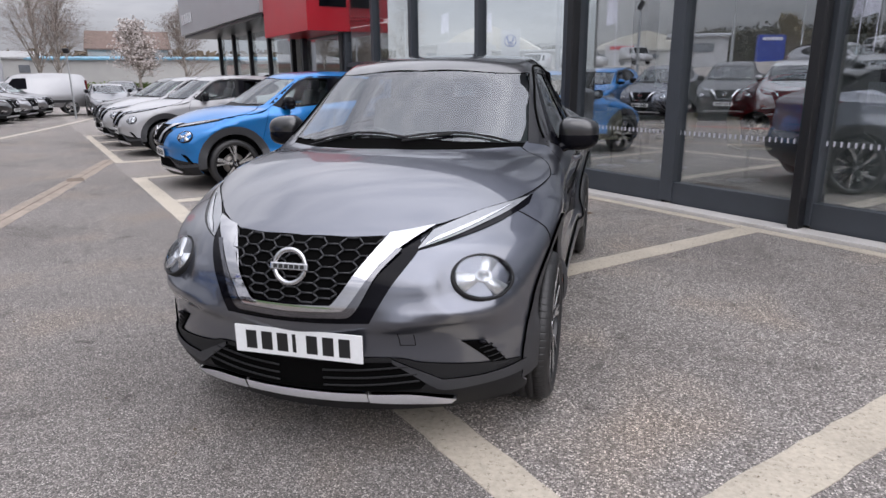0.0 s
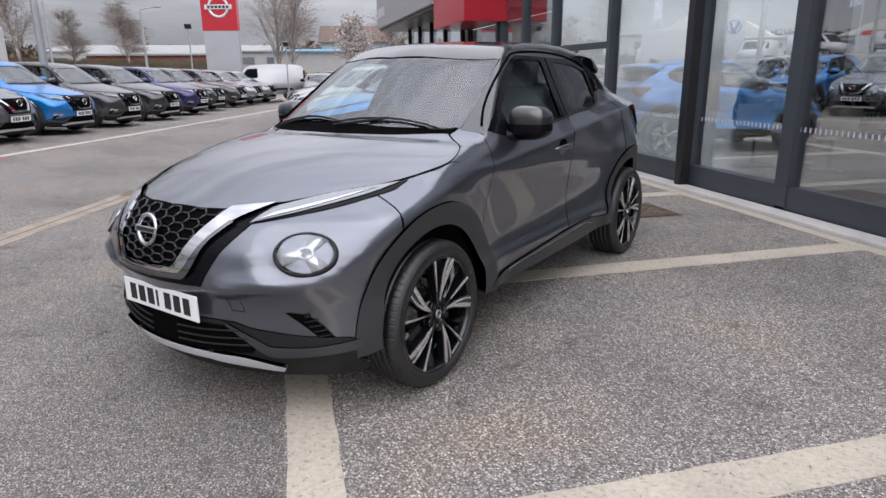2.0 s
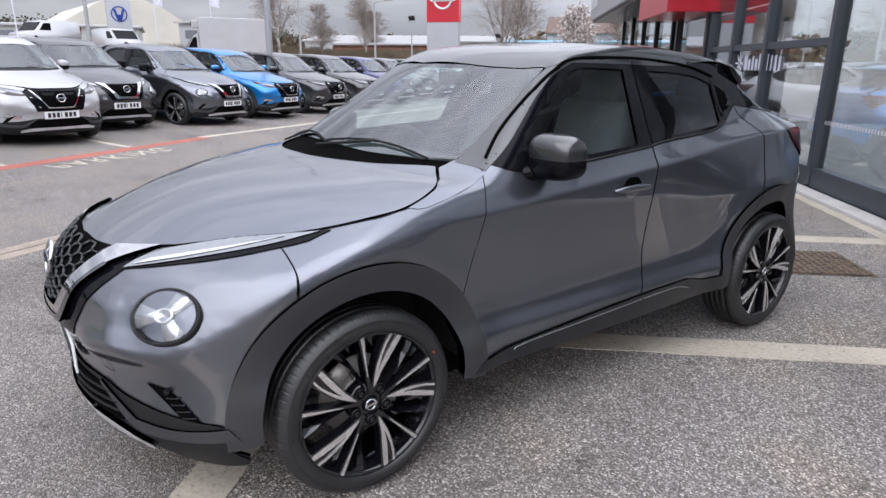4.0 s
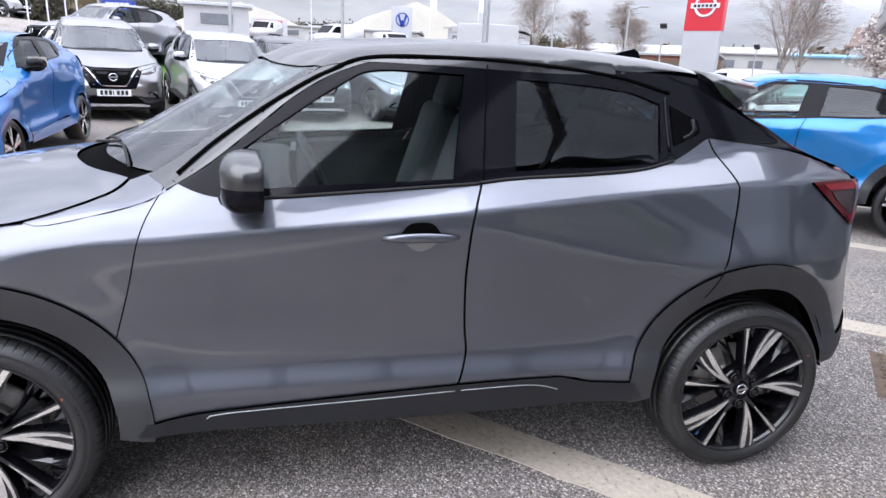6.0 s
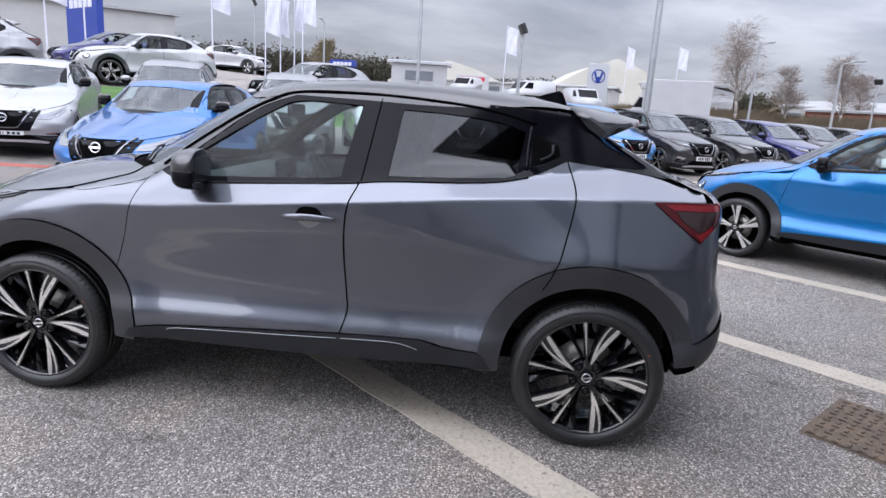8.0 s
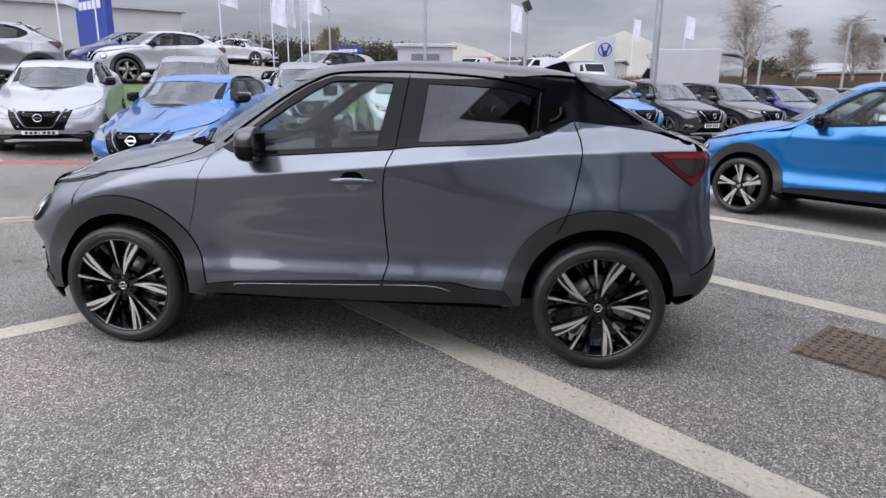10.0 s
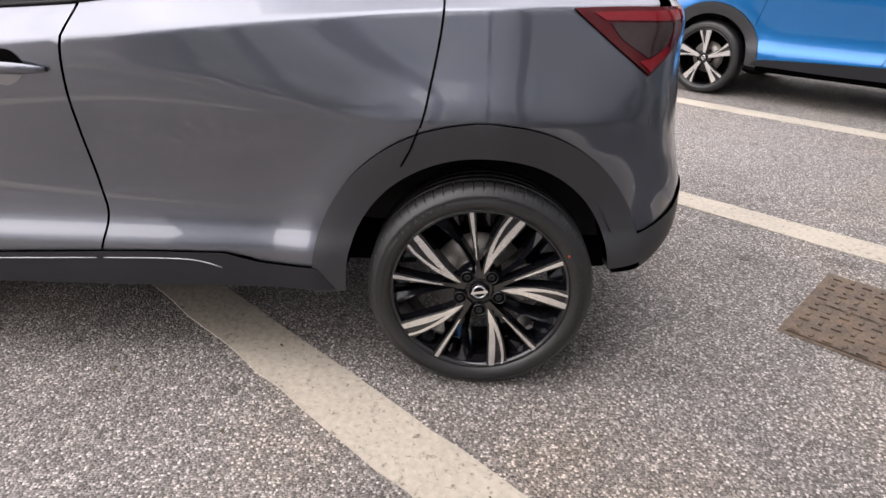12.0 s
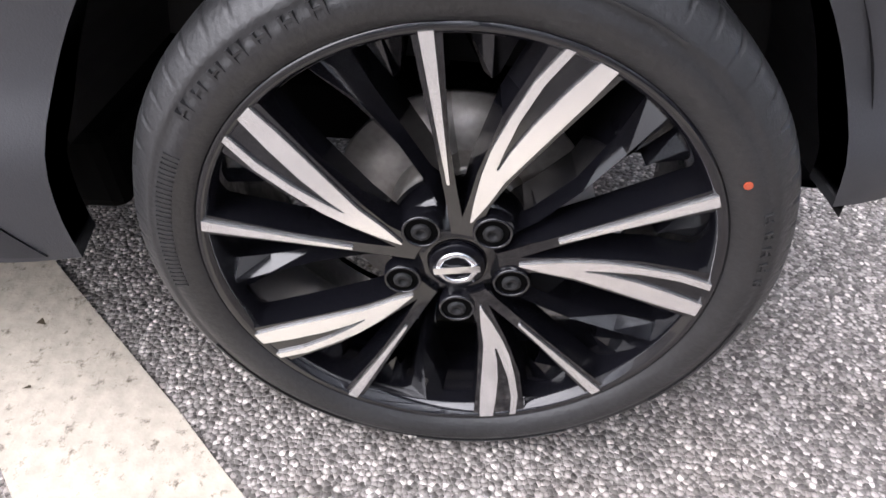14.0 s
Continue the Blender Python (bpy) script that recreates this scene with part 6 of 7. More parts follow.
def recolour(car, old, fresh, label):
    for o in (car, *car.children_recursive):
        if o.type == "MESH":
            for s in o.material_slots:
                if s.material == M[old]:
                    s.link = "OBJECT"
                    s.material = M[fresh]
    car["label"] = label
    return car


def heading(x, y, hx, hy, z=None, drop=0.0):
    """A pose with the front axle at x, y, driving towards (hx, hy), standing on the ground's slope."""
    a = math.atan2(hx, -hy)
    turn = Matrix.Rotation(a, 4, "Z")
    if z is not None:
        return Matrix.Translation((x, y, z)) @ turn
    back = turn @ Vector((0, 2.6, 0))
    z0, z1 = float(rise(x, y)), float(rise(x + back.x, y + back.y))
    return Matrix.Translation((x, y, z0)) @ turn @ Matrix.Rotation(math.atan2(z1 - z0, 2.6), 4, "X")


def level(x, y, hx, hy, z=None):
    return heading(x, y, hx, hy, float(rise(x, y)) if z is None else z)


CARS = []


def park(model, fresh, label, m, name="parked_car", group=""):
    c = copy_thing(model[0], m)
    c.name = name
    recolour(c, model[1], fresh, label)
    if group:
        c["group"] = group
    CARS.append(c)
    return c


def low_nose(p):
    """Lets the front of a small hatchback fall away."""
    return np.stack([p[:, 0], p[:, 1], p[:, 2] - .12 * step(.5, -.7, p[:, 1]) * step(.28, .6, p[:, 2])], 1)


compact = (build_car(COMPACT, "blue", "blue_crossover", "vivid blue compact crossover with black cladding, parked square in its bay", mirror="gloss", wheel="star", roof="body"), "blue")
suv = (build_car(SUV, "blue", "family_crossover", "bright blue family crossover with roof rails in the facing row", lamps="slim", wheel="star", roof="body"), "blue")
hatch = (build_car(HATCH, "sky_blue", "small_hatchback", "mid blue small hatchback facing the aisle", warp=low_nose, mirror="gloss", lamps="slim", cladding=False, wheel="star", roof="body"), "sky_blue")

x, y, _ = at_site(-7.1, .98)
compact[0].matrix_world = heading(x, y, -VX, -VY)
for u, v, fresh, label in ((-12.1, .95, "white", "white compact crossover with black grille in a bay"), (-14.6, .90, "white", "white compact crossover parked beside its twin")):
    x, y, _ = at_site(u, v)
    park(compact, fresh, label, heading(x, y, -VX, -VY), "white_crossover", "bay cars")
x, y, _ = at_site(-17.1, .95)
park(suv, "dark", "dark grey crossover at the end of the bays", heading(x, y, -VX, -VY), "dark_crossover", "bay cars")

ROW = [(suv, "silver", "silver family crossover behind the painted walkway"), (suv, "white", "white family crossover behind the painted walkway"), (compact, "dark", "dark grey compact crossover in the facing row"),
       (compact, "grey", "mid grey compact crossover in the facing row"), None, (suv, "dark", "dark grey family crossover in the facing row"), (suv, "black", "black family crossover in the facing row"),
       (suv, "navy", "navy blue family crossover in the facing row"), (suv, "black", "black family crossover far along the row"), (suv, "black", "black family crossover far along the row"), (suv, "silver", "silver family crossover far along the row"), (suv, "silver", "silver family crossover at the row's end")]
SPOTS = [(-9.9, -2.45), (-9.9, -.2), (-11.6, 1.05), (-12.4, 3.2), (-13.7, 5.1), (-15.0, 7.1), (-16.5, 9.3), (-18.2, 11.6), (-20.0, 13.7), (-21.5, 16.0), (-22.9, 18.1), (-24.3, 20.2)]
for i, entry in enumerate(ROW):
    nx, ny = SPOTS[i]
    m = heading(nx, ny, *((.94, .34) if i < 3 else (.88, .47)))
    if entry is None:
        suv[0].matrix_world = m
        continue
    park(entry[0], entry[1], entry[2], m, "row_car", "facing row")
hatch[0].matrix_world = heading(-4.6, -2.83, 1.0, .03)
park(hatch, "white", "white small hatchback facing the aisle", heading(-6.25, -5.85, .90, .43), "white_hatchback")
park(suv, "silver", "silver family crossover behind the blue hatchback", heading(-9.2, -4.95, .94, .34), "silver_crossover", "facing row")
# cars up on the bank
park(compact, "white", "white compact crossover on the grass bank, side on", level(-15.1, -10.2, .73, -.68), "white_bank_car", "bank cars")
park(suv, "silver", "silver estate crossover on the bank, side on", level(-15.6, -4.9, .80, -.60, 1.04), "silver_bank_car", "bank cars")
park(suv, "white", "white estate crossover behind the bank", level(-33.7, -13.0, .16, .93), "white_bank_car", "bank cars")
park(compact, "silver", "silver compact crossover on the bank, its tail to the lot", level(-9.4, -11.85, .73, -.68), "silver_bank_car", "bank cars")
park(hatch, "navy", "deep blue hatchback beyond the bank", level(-18.1, -13.2, .73, -.68), "blue_bank_car", "bank cars")
# cars at the far end and in the showroom
park(suv, "dark", "dark off-roader parked by the van", heading(-23.0, 24.2, .6, -.8), "dark_car")
park(hatch, "silver", "grey hatchback by the van", heading(-20.6, 21.0, .75, -.66), "grey_car")
for (u, v), a, model, fresh, label in (((-.2, 9.2), (.3, -.95), suv, "white", "white crossover on display in the showroom"), ((-2.6, 12.4), (.8, -.6), hatch, "red", "red hatchback on display in the showroom"), ((3.4, 9.6), (.6, -.8), hatch, "red", "red hatchback on display near the glass"), ((-6.8, 10.2), (.5, -.85), compact, "grey", "grey crossover on display in the showroom")):
    x, y, _ = at_site(u, v)
    park(model, fresh, label, heading(x, y, *a, z=.10), "display_car", "display cars")

# ---- far things ----
def van(m, label, tall=1.9, cargo=False):
    v = thing("panel_van", label, "van", m)
    n = 5.0 if cargo else 4.4
    if cargo:
        part("load_box", box((2.2, 4.0, 2.35), (0, 1.2, 1.95), .03), M["white"], v)
        part("chassis", box((1.9, 5.6, .3), (0, .7, .6), .02), M["trim"], v)
        part("cab", extrude([(-1.9, .5), (-1.95, 1.05), (-1.55, 1.25), (-1.15, 2.05), (-.85, 2.2), (-.8, .5)], -.98, .98), M["white"], v)
        part("side_window", extrude([(-1.5, 1.3), (-1.15, 1.95), (-.95, 1.95), (-.95, 1.3)], .97, .99), M["gloss"], v)
        part("windscreen", extrude([(-1.58, 1.28), (-1.19, 2.02), (-1.17, 2.0), (-1.55, 1.26)], -.85, .85), M["gloss"], v)
        part("cooling_unit", box((1.5, .5, .45), (0, -.95, 2.75), .05), M["white"], v)
        part("unit_vent", box((1.2, .02, .25), (0, -1.21, 2.75)), M["trim"], v)
    else:
        o = [(-.85, .35), (-.86, .85), (-.75, 1.0), (-.15, 1.12), (.45, 1.72), (.75, 1.85), (2.0, 1.9), (3.1, 1.86), (3.42, 1.75), (3.48, .95), (3.46, .35)]
        bm = extrude(o, -.86, .86)
        bmesh.ops.bevel(bm, geom=bm.edges[:], offset=.06, segments=3, affect="EDGES")
        part("body", smooth(bm), M["white"], v)
        for s in (-1, 1):
            part("side_window", extrude([(.15, 1.2), (.55, 1.66), (1.05, 1.68), (1.05, 1.2)], s * .862 - .004, s * .862 + .004), M["gloss"], v)
            part("tail_lamp", box((.1, .10, .55), (s * .80, 3.44, 1.3), .02), M["tail"], v)
            part("rub_strip", box((.02, 2.6, .12), (s * .868, 1.5, .62), .005), M["trim"], v)
        part("windscreen", extrude([(-.13, 1.16), (.44, 1.73), (.46, 1.71), (-.10, 1.14)], -.74, .74), M["gloss"], v)
        part("bumper", box((1.74, .3, .3), (0, 3.42, .48), .05), M["trim"], v)
    for y in ((-1.2, 2.3) if cargo else (0, 2.7)):
        for s in (1, -1):
            build_wheel(v, (s * .87, y, .33), s, False, "star", .33, .24)
    return v


van(Matrix.Translation((-26.2, 20.4, .05)) @ Matrix.Rotation(math.atan2(-.62, .78), 4, "Z"), "white panel van with a dark rear bumper")
van(Matrix.Translation((-40.4, 11.8, 1.0)) @ Matrix.Rotation(radians(-13), 4, "Z"), "white refrigerated box lorry", cargo=True)
for i, (x, y, z) in enumerate(((-44, 12.5, 2.2), (-50, 2.5, 3.0), (-62, -3.0, 3.2), (-47, 8.0, 2.6))):
    van(Matrix.Translation((x, y, float(rise(x, y)))) @ Matrix.Rotation(radians(35 * i), 4, "Z"), "white van far off between the dealerships")

# totem of the red maker
tot = thing("totem_sign", "tall grey totem with a red head and silver ring emblem", "sign", Matrix.Translation((-28.0, 21.1, .1)) @ Matrix.Rotation(math.atan2(1.1, 1.5), 4, "Z"))
part("pillar", box((1.85, .42, 3.65), (0, 0, 1.82), .01), M["fascia"], tot)
part("red_head", box((1.9, .46, 2.15), (0, 0, 4.72), .01), M["brand_red"], tot)
em = lathe([(-.02, .56), (.02, .56), (.03, .50), (.02, .44), (-.02, .44)], 48)
em.transform(Matrix.Translation((0, -.25, 4.85)) @ Matrix.Rotation(radians(-90), 4, "Z"))
box((1.45, .05, .24), (0, -.26, 4.85), .01, em)
part("ring_emblem", em, M["satin"], tot)
bars = bmesh.new()
for k in range(6):
    box((.14, .01, .13), (-.50 + .2 * k, -.291, 4.85), 0, bars)
part("emblem_letters", bars, M["post"], tot)


def lamp_post(x, y, z, h, head="street", turn=0.0, k=1.0):
    p = thing("street_lamp" if head == "street" else "flood_lamp", "slim grey street lamp post" if head == "street" else "floodlight on a steel mast", "lamp", Matrix.Translation((x, y, z)) @ Matrix.Rotation(turn, 4, "Z"))
    part("mast", rod((0, 0, 0), (0, 0, h), .08 * k, .05 * k, 10), M["steel"], p)
    if head == "street":
        part("arm", rod((0, 0, h), (.7, 0, h + .12), .035, .03, 8), M["steel"], p)
        part("lantern", box((.5, .16, .08), (.9, 0, h + .13), .02), M["steel"], p)
    else:
        part("bracket", rod((-.3 * k, 0, h), (.3 * k, 0, h), .03 * k, .03 * k, 8), M["steel"], p)
        part("floodlight", box((.55 * k, .2 * k, .4 * k), (0, 0, h + .25 * k), .03, turn=Matrix.Rotation(radians(25), 4, "X")), M["post"], p)
    return p


lamp_post(-31.8, 18.8, .3, 4.6, turn=.6)
lamp_post(-26.4, 17.9, .3, 3.3, "flood", .6, .6)
lamp_post(-20.1, 18.4, .1, 2.5, "flood", 0, .5)
lamp_post(-38.8, 17.1, 1.2, 5.2, turn=.4)
lamp_post(-22.3, 2.4, 1.0, 3.4, "flood", .2)
lamp_post(-38, -14.8, 2.5, 4.6, "flood", .3)
lamp_post(-39.5, -10.6, 2.5, 4.0)
lamp_post(-21.5, -1.5, 1.2, 4.5, "flood")
pole = thing("tall_mast", "thick grey mast rising beyond the row of cars", "mast", Matrix.Translation((-15.9, 6.15, .5)))
part("mast", rod((0, 0, 0), (0, 0, 11), .10, .08, 12), M["steel"], pole)


def banner(x, y, z, h, face, label="white banner flag on a pole"):
    f = thing("banner_flag", label, "flag", Matrix.Translation((x, y, z)) @ Matrix.Rotation(face, 4, "Z"))
    part("pole", rod((0, 0, 0), (0, 0, h), .035, .03, 8), M["flag"], f)
    bm = bmesh.new()
    rows = []
    for i in range(9):
        zz = h - .1 - i * .22
        rows.append([bm.verts.new((.05 + .09 * j, .05 * math.sin(i * .7 + j * 1.1), zz - .03 * j)) for j in range(9)])
    for a, b in zip(rows, rows[1:]):
        for j in range(8):
            bm.faces.new((a[j], a[j + 1], b[j + 1], b[j])).smooth = True
    part("cloth", bm, M["flag"], f)
    return f


for i, (x, y) in enumerate(((-29.4, -9.9), (-29.8, -9.3), (-29.0, -8.6), (-28.6, -10.4), (-23.4, -10.7), (-21.0, -14.8), (-20.4, -16.0))):
    banner(x, y, 1.9, 4.6 + .3 * (i % 3), .9 + .2 * i)
for i, (x, y, z) in enumerate(((-58, 12.4, 3), (-56, 16.5, 3), (-43, 1.5, 2.4))):
    banner(x, y, z, 5.0, .8 + .3 * i)


def shed(name, label, a, b, depth, z, wall_h, roof_h, wall="wall", roof="roof", doors=4, extra=None):
    """A far building from a to b along its front."""
    a, b = Vector((*a, 0)), Vector((*b, 0))
    L = (b - a).length
    m = Matrix.Translation((a.x, a.y, z)) @ Matrix.Rotation(math.atan2((b - a).y, (b - a).x), 4, "Z")
    s = thing(name, label, "building", m)
    part("wall", box((L, depth, wall_h + 3), (L / 2, depth / 2, wall_h / 2 - 1.5), .02), M[wall], s)
    part("roof", extrude([(-.3, wall_h), (depth / 2, wall_h + roof_h), (depth + .3, wall_h), (depth + .3, wall_h + .15), (depth / 2, wall_h + roof_h + .2), (-.3, wall_h + .15)], -.3, L + .3), M[roof], s)
    for i in range(doors):
        w = L / doors * .5
        part("window", box((w, .1, wall_h * .35), (L * (i + .5) / doors, -.03, wall_h * .55)), M["far_glass"], s)
    return s


shed("low_warehouse", "pale low warehouse with a blue roof edge", (-50.5, 44.5), (-33, 58.5), 12, .6, 3.0, .35, "wall", "teal", 0)
hs = shed("house", "pale house with a brown tiled roof", (-53, 54), (-47, 59), 8, .6, 4.3, 2.0, "wall", "brown", 3)
shed("grey_shed", "long white-walled industrial shed", (-74, 33), (-57, 52), 16, 1.8, 2.2, .9, "wall", "roof", 9)
shed("brick_shed", "low brick building behind the trees", (-54, 27), (-47, 34), 8, 1.5, 1.6, .4, "brick", "roof", 2)
shed("dealer_hall", "long grey dealership hall with glazed front", (-92, -14), (-84, 9), 14, 3.6, 1.7, .25, "wall", "roof", 6)
shed("dealer_hall", "pale grey showroom block far across the lot", (-72, 1), (-69, 13), 10, 3.0, 1.6, .3, "wall", "roof", 5)
shed("dealer_hall", "white low showroom with a dark glazed front", (-55, 13.5), (-52, 18.5), 8, 2.6, 1.9, .2, "white", "roof", 3)
shed("grey_hall", "large pale metal-clad hall with a dark roof edge", (-28, -38), (-40.5, -21.6), 16, 1.6, 4.9, .3, "wall", "roof", 0)
shed("container_store", "white storage container with ribbed doors", (-40.8, -6.2), (-41.2, -2.4), 2.4, 2.6, 1.7, .1, "white", "fascia", 1)


def tent(x, y, z, r, h, turn):
    t = thing("marquee", "cream fabric marquee hall with sloping roof", "tent", Matrix.Translation((x, y, z)) @ Matrix.Rotation(turn, 4, "Z"))
    part("canopy", extrude([(-r, 0), (-r, h * .45), (-r * .45, h * .82), (0, h), (r * .45, h * .82), (r, h * .45), (r, 0)], -14, 6, "x"), M["cream"], t)
    return t


tent(-93, 15.5, 2.4, 8.0, 7.0, 0.08)
tent(-97, -7.0, 2.4, 9.0, 5.8, -.05)


def sign_slab(x, y, z, w, h, mat, label, face, mark="ring"):
    s = thing("dealer_sign", label, "sign", Matrix.Translation((x, y, z)) @ Matrix.Rotation(face, 4, "Z"))
    part("slab", box((w, .35, h + 3), (0, 0, h / 2 - 1.5), .02), M[mat], s)
    if mark == "ring":
        r = w * .33
        em = lathe([(-.02, r), (.03, r), (.03, r * .86), (-.02, r * .86)], 32)
        em.transform(Matrix.Translation((0, -.2, h - w * .6)) @ Matrix.Rotation(radians(-90), 4, "Z"))
        for s_, e in (((-.55, .6), (-.12, -.8)), ((-.12, -.8), (.0, -.1)), ((.0, -.1), (.12, -.8)), ((.12, -.8), (.55, .6))):
            rod((s_[0] * r, -.22, h - w * .6 + s_[1] * r), (e[0] * r, -.22, h - w * .6 + e[1] * r), .05 * w, None, 6, em)
        part("ring_mark", em, M["sign_blue"], s)
    else:
        bars = bmesh.new()
        for k in range(mark):
            box((w * .12, .02, w * .11), (-w * .30 + k * w * .6 / (mark - 1), -.19, h * .72), 0, bars)
        part("sign_letters", bars, M["flag"], s)
    return s


face = math.atan2(-.95, -.1) + math.pi / 2 + math.pi
sign_slab(-65.4, 10.9, 3.2, 2.1, 3.7, "fascia", "grey dealer totem with a round emblem", math.radians(90), "ring")
sign_slab(-53.5, 17.2, 3.2, 1.6, 1.6, "white", "white dealer block with a round emblem", math.radians(85), "ring")
sign_slab(-30.7, -21.5, 2.6, 3.9, 4.4, "sign_blue", "tall deep blue dealer sign with pale letters", math.radians(57), 5)
sign_slab(-54.3, -13.2, 3.9, 2.6, 1.2, "sign_blue", "low blue dealer sign with pale letters", math.radians(75), 5)
board = sign_slab(-83.5, -3.2, 4.3, 4.4, 1.6, "white", "white sign board with red letters", math.radians(90), 6)
for o in board.children:
    if o.name.startswith("sign_letters"):
        o.data.materials[0] = M["brand_red"]


def tree(x, y, z, h, seed, twig="twig", spread=.40, droop=.32, label="bare birch tree with fine hanging twigs", leaf="", trunk=.12, levels=3, low=.15):
    rnd = random.Random(seed)
    t = thing("tree", label, "tree", Matrix.Translation((x, y, z)))
    wood, fine = bmesh.new(), []
    leaves = []

    def grow(p, d, length, r, level):
        n = (8, 4, 3, 2, 2)[level]
        line, q = [p], p
        for i in range(n):
            bend = Vector((rnd.uniform(-1, 1), rnd.uniform(-1, 1), rnd.uniform(-.5, .5))) * (.07 if level == 0 else .22)
            d = (d + bend + Vector((0, 0, (.10 if level == 1 else -droop * .5 * (level - 1)) if level else 0))).normalized()
            e = q + d * length / n
            if level < 2:
                rod(q, e, r * (1 - i / n * .75), r * (1 - (i + 1) / n * .75), 6, wood)
            else:
                fine.append((q, e, max(r * .6, .007)))
            q = e
            line.append(q)
        if level < levels:
            for _ in range((30, 11, 10)[level]):
                f = low + (1 - low) * rnd.random() if level == 0 else rnd.uniform(.15, 1)
                i = min(int(f * n), n - 1)
                at = line[i].lerp(line[i + 1], f * n - i)
                along = (line[i + 1] - line[i]).normalized()
                a = rnd.uniform(0, 2 * math.pi)
                side = Vector((math.cos(a), math.sin(a), rnd.uniform(-.1, .5))).normalized()
                nd = (along * (1.0 - spread) + side * (.35 + spread)).normalized()
                reach = length * rnd.uniform(.28, .44) * (1.2 - .72 * f) if level == 0 else length * rnd.uniform(.50, .85) * (1.2 - .45 * f)
                grow(at, nd, reach, max(r * (1 - f * .6) * .45, .008), level + 1)
        if level >= levels - 1:
            leaves.append(q)

    grow(Vector((0, 0, 0)), Vector((0, 0, 1)), h * .85, trunk, 0)
    tr = part("trunk", smooth(wood), M["bark"], t)
    vs, fs = [], []
    for a, b, r in fine:
        d = (b - a).normalized()
        s = d.orthogonal().normalized() * r
        s2 = d.cross(s)
        i = len(vs)
        vs += [a + s, a - s * .5 + s2 * .87, a - s * .5 - s2 * .87, b]
        fs += [(i, i + 1, i + 3), (i + 1, i + 2, i + 3), (i + 2, i, i + 3)]
    data = bpy.data.meshes.new("crown")
    data.from_pydata([tuple(v) for v in vs], [], fs)
    part("crown", data, M[twig], t)
    if leaf:
        vs, fs = [], []
        for q in leaves:
            for _ in range(1):
                c = q + Vector((rnd.gauss(0, .12), rnd.gauss(0, .12), rnd.gauss(0, .12)))
                s = Vector((rnd.uniform(-1, 1), rnd.uniform(-1, 1), rnd.uniform(-1, 1))).normalized() * rnd.uniform(.04, .09)
                s2 = s.orthogonal().normalized() * s.length
                i = len(vs)
                vs += [c + s, c + s2, c - s, c - s2]
                fs.append((i, i + 1, i + 2, i + 3))
        data = bpy.data.meshes.new("foliage")
        data.from_pydata([tuple(v) for v in vs], [], fs)
        part("foliage", data, M[leaf], t)
    return t


tree(-42.7, 38.2, .3, 13.0, 1, trunk=.15, spread=.18)
tree(-40.3, 37.4, .3, 10.5, 2, trunk=.13, spread=.16)
tree(-31.2, 35.5, .6, 5.2, 3, spread=.55, droop=0, label="small spreading tree in pale blossom", leaf="blossom", trunk=.12, low=.2)
tree(-28.6, 37.3, .6, 6.2, 4, spread=.5, droop=0, label="bare spreading tree by the warehouse", trunk=.13, low=.2)
tree(-48.6, 19.6, 1.6, 8.3, 7, trunk=.14, spread=.30)
tree(-47.4, 22.7, 1.6, 4.6, 8, spread=.5, droop=.05, label="bare round-headed tree with brown twigs", trunk=.11, low=.25)
tree(-45.8, 26.0, 1.6, 5.5, 9, trunk=.10, spread=.30)
tree(-52.5, 30.5, 1.9, 4.4, 10, spread=.5, droop=.05, label="bare round-headed tree with brown twigs", trunk=.10)
tree(-63.4, -17.8, 3.0, 4.6, 11, spread=.55, droop=0, label="tree with yellowish spring leaves", leaf="bud", trunk=.12)


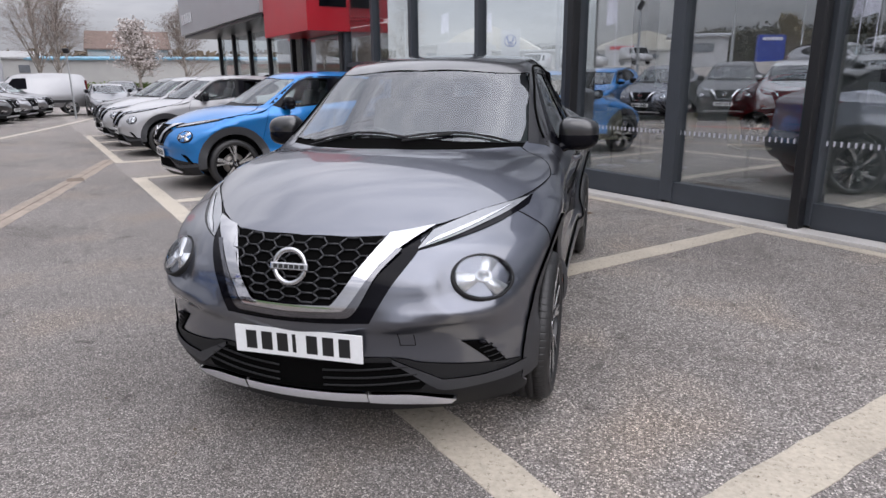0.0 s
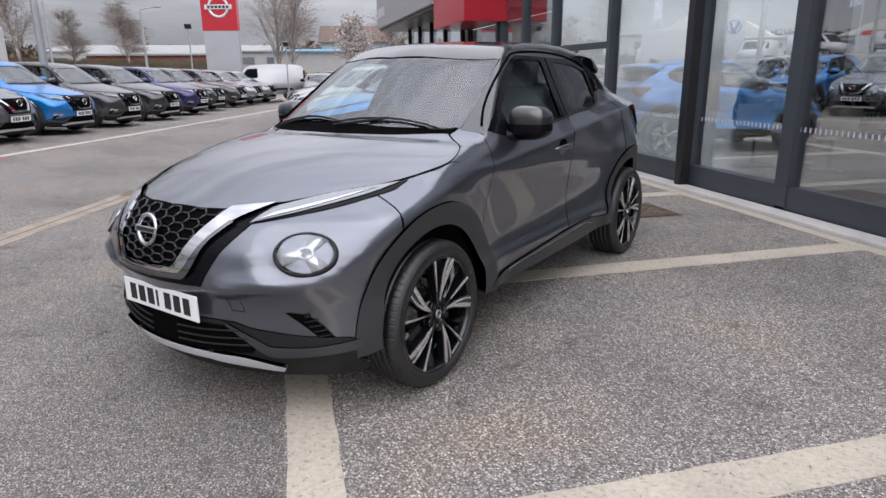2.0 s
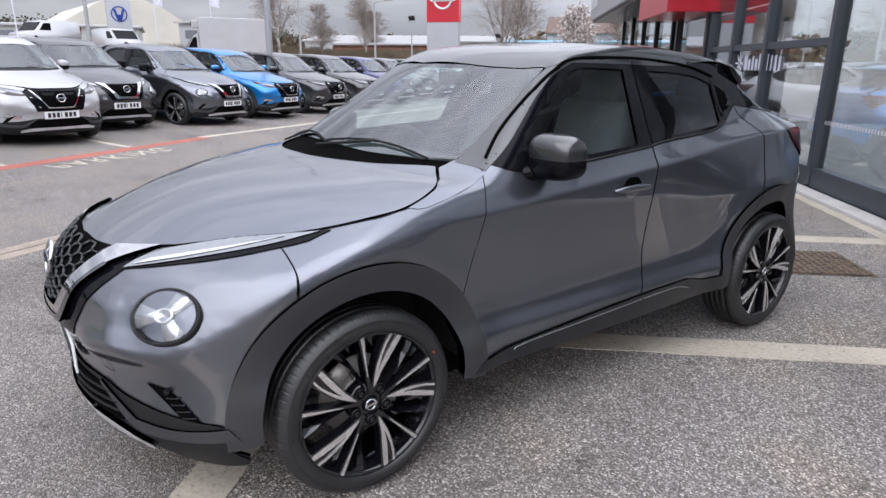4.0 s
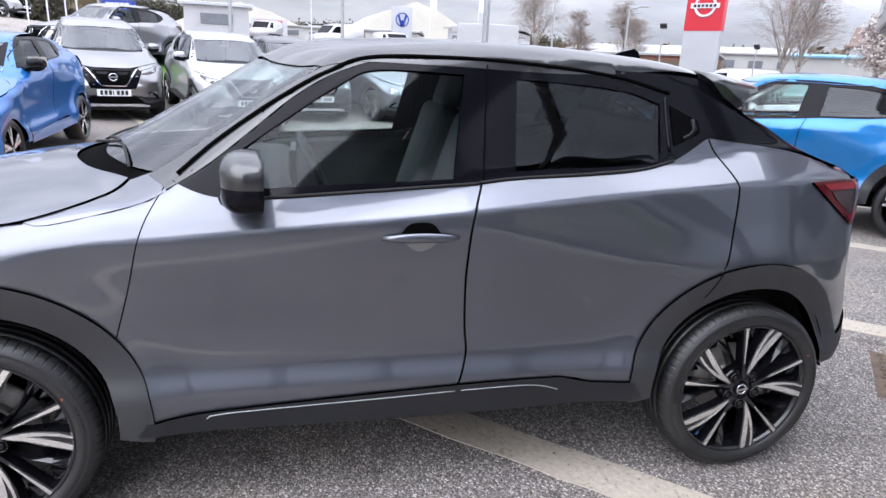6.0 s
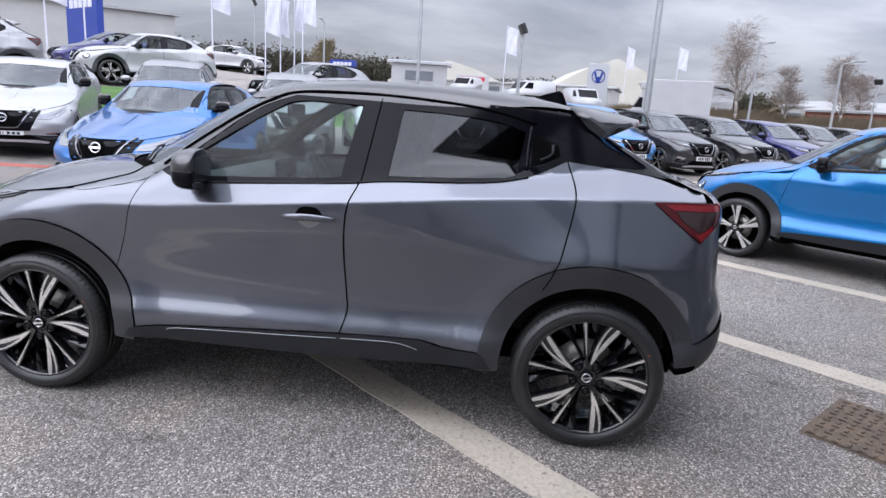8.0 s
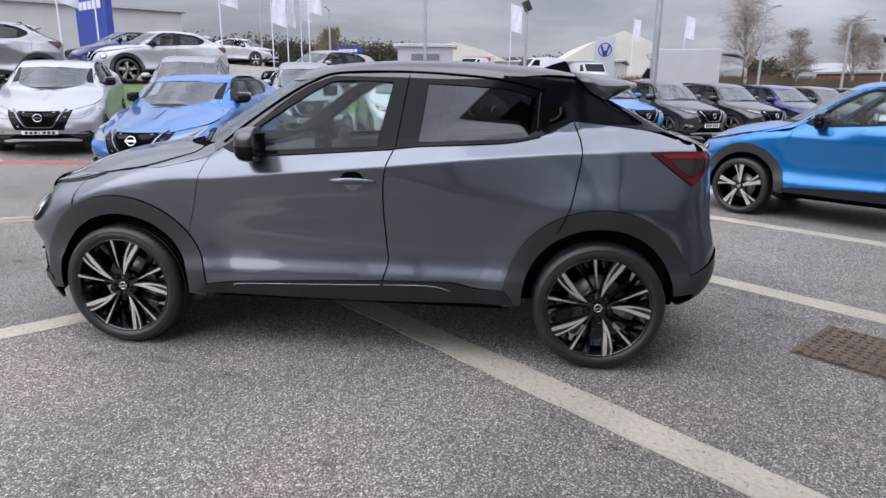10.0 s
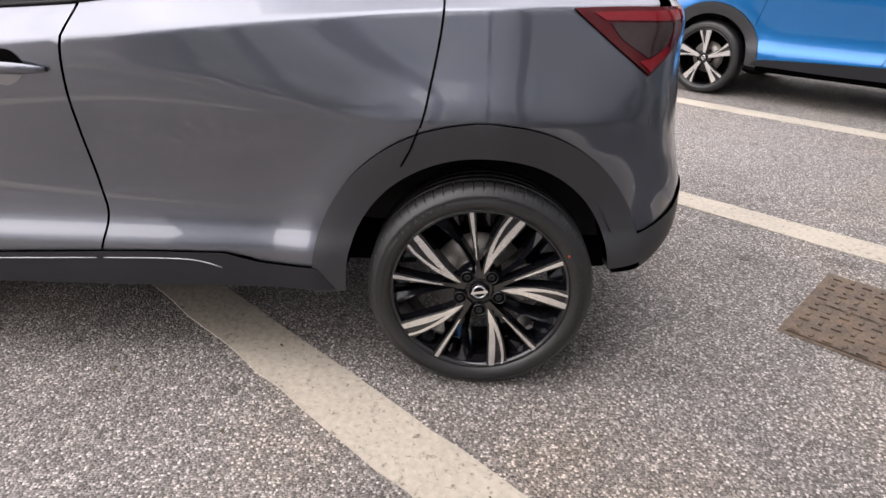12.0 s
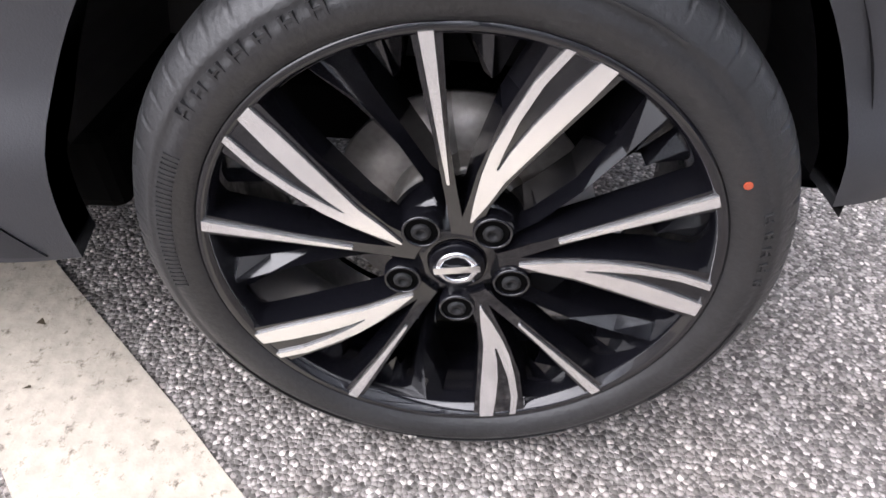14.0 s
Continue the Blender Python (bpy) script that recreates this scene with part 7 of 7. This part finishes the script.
def scrub(name, label, a, b, z, h, depth, mat, n, seed, size, upright=False):
    """A thicket or distant wood as many small tilted clumps."""
    rnd = random.Random(seed)
    vs, fs = [], []
    for k in range(n):
        f = rnd.random()
        hh = h * (.72 + .16 * math.sin(f * 37 + seed) * math.sin(f * 91) + .08 * math.sin(f * 260 + seed)) * (0.75 + .25 * rnd.random())
        c = Vector((a[0] + (b[0] - a[0]) * f + rnd.uniform(-depth, depth), a[1] + (b[1] - a[1]) * f + rnd.uniform(-depth, depth), z + hh * rnd.random() ** .7))
        s = Vector((rnd.uniform(-1, 1), rnd.uniform(-1, 1), rnd.uniform(-1, 1))).normalized() * size * rnd.uniform(.5, 1.3)
        if upright:
            s = Vector((s.x * .8, s.y * .8, abs(s.z) * 2 + 3 * size))
        s2 = s.orthogonal().normalized() * (size * rnd.uniform(.12, .25) if upright else s.length * rnd.uniform(.3, .8))
        i = len(vs)
        vs += [c + s, c + s2, c - s, c - s2]
        fs.append((i, i + 1, i + 2, i + 3))
    data = bpy.data.meshes.new(name)
    data.from_pydata([tuple(v) for v in vs], [], fs)
    return tagged(part(name, data, M[mat]), label, "vegetation", kind="stuff")


scrub("thicket", "brown leafless thicket beyond the cars", (-50, 20), (-44, 32), 1.4, 1.3, 1.6, "scrub", 22000, 3, .10, True)
scrub("thicket", "brown leafless thicket beyond the cars", (-56, 12), (-50, 22), 1.6, 1.3, 1.6, "scrub", 18000, 4, .10, True)
scrub("hedge", "low straggling hedge by the warehouse", (-36, 33), (-28, 39), .6, 1.2, .5, "leaf", 4000, 5, .12)
scrub("distant_wood", "dark wood on the far ridge", (-118, -95), (-150, -20), 3.0, 11.0, 6, "pine", 90000, 6, .36)
scrub("distant_wood", "dark wood on the far ridge", (-150, -20), (-150, 60), 3.0, 7.5, 6, "pine", 65000, 7, .36)
scrub("distant_wood", "grey-brown wood behind the sheds", (-150, 60), (-60, 130), 2.0, 6.5, 6, "scrub", 14000, 8, 1.0)
scrub("distant_wood", "dark wood on the far ridge", (-60, -130), (-118, -95), 3.0, 11.0, 6, "pine", 65000, 9, .36)
# a litter of dead leaves and grit on the tarmac
rnd = random.Random(77)
vs, fs = [], []
for k in range(260):
    u, v = rnd.uniform(-3.5, 3.5), rnd.uniform(-2.5, 4.2)
    x, y, z = at_site(u, v)
    s = rnd.uniform(.004, .011)
    a = rnd.uniform(0, 6.28)
    i = len(vs)
    vs += [(x + s * math.cos(a + q), y + s * math.sin(a + q), z + .003 + (.006 if q else 0)) for q in (0, 2.1, 4.2)]
    fs.append((i, i + 1, i + 2))
data = bpy.data.meshes.new("grit")
data.from_pydata(vs, [], fs)
tagged(part("grit", data, M["scrub"]), "dead leaf crumbs and dark grit on the tarmac", "litter", kind="stuff")
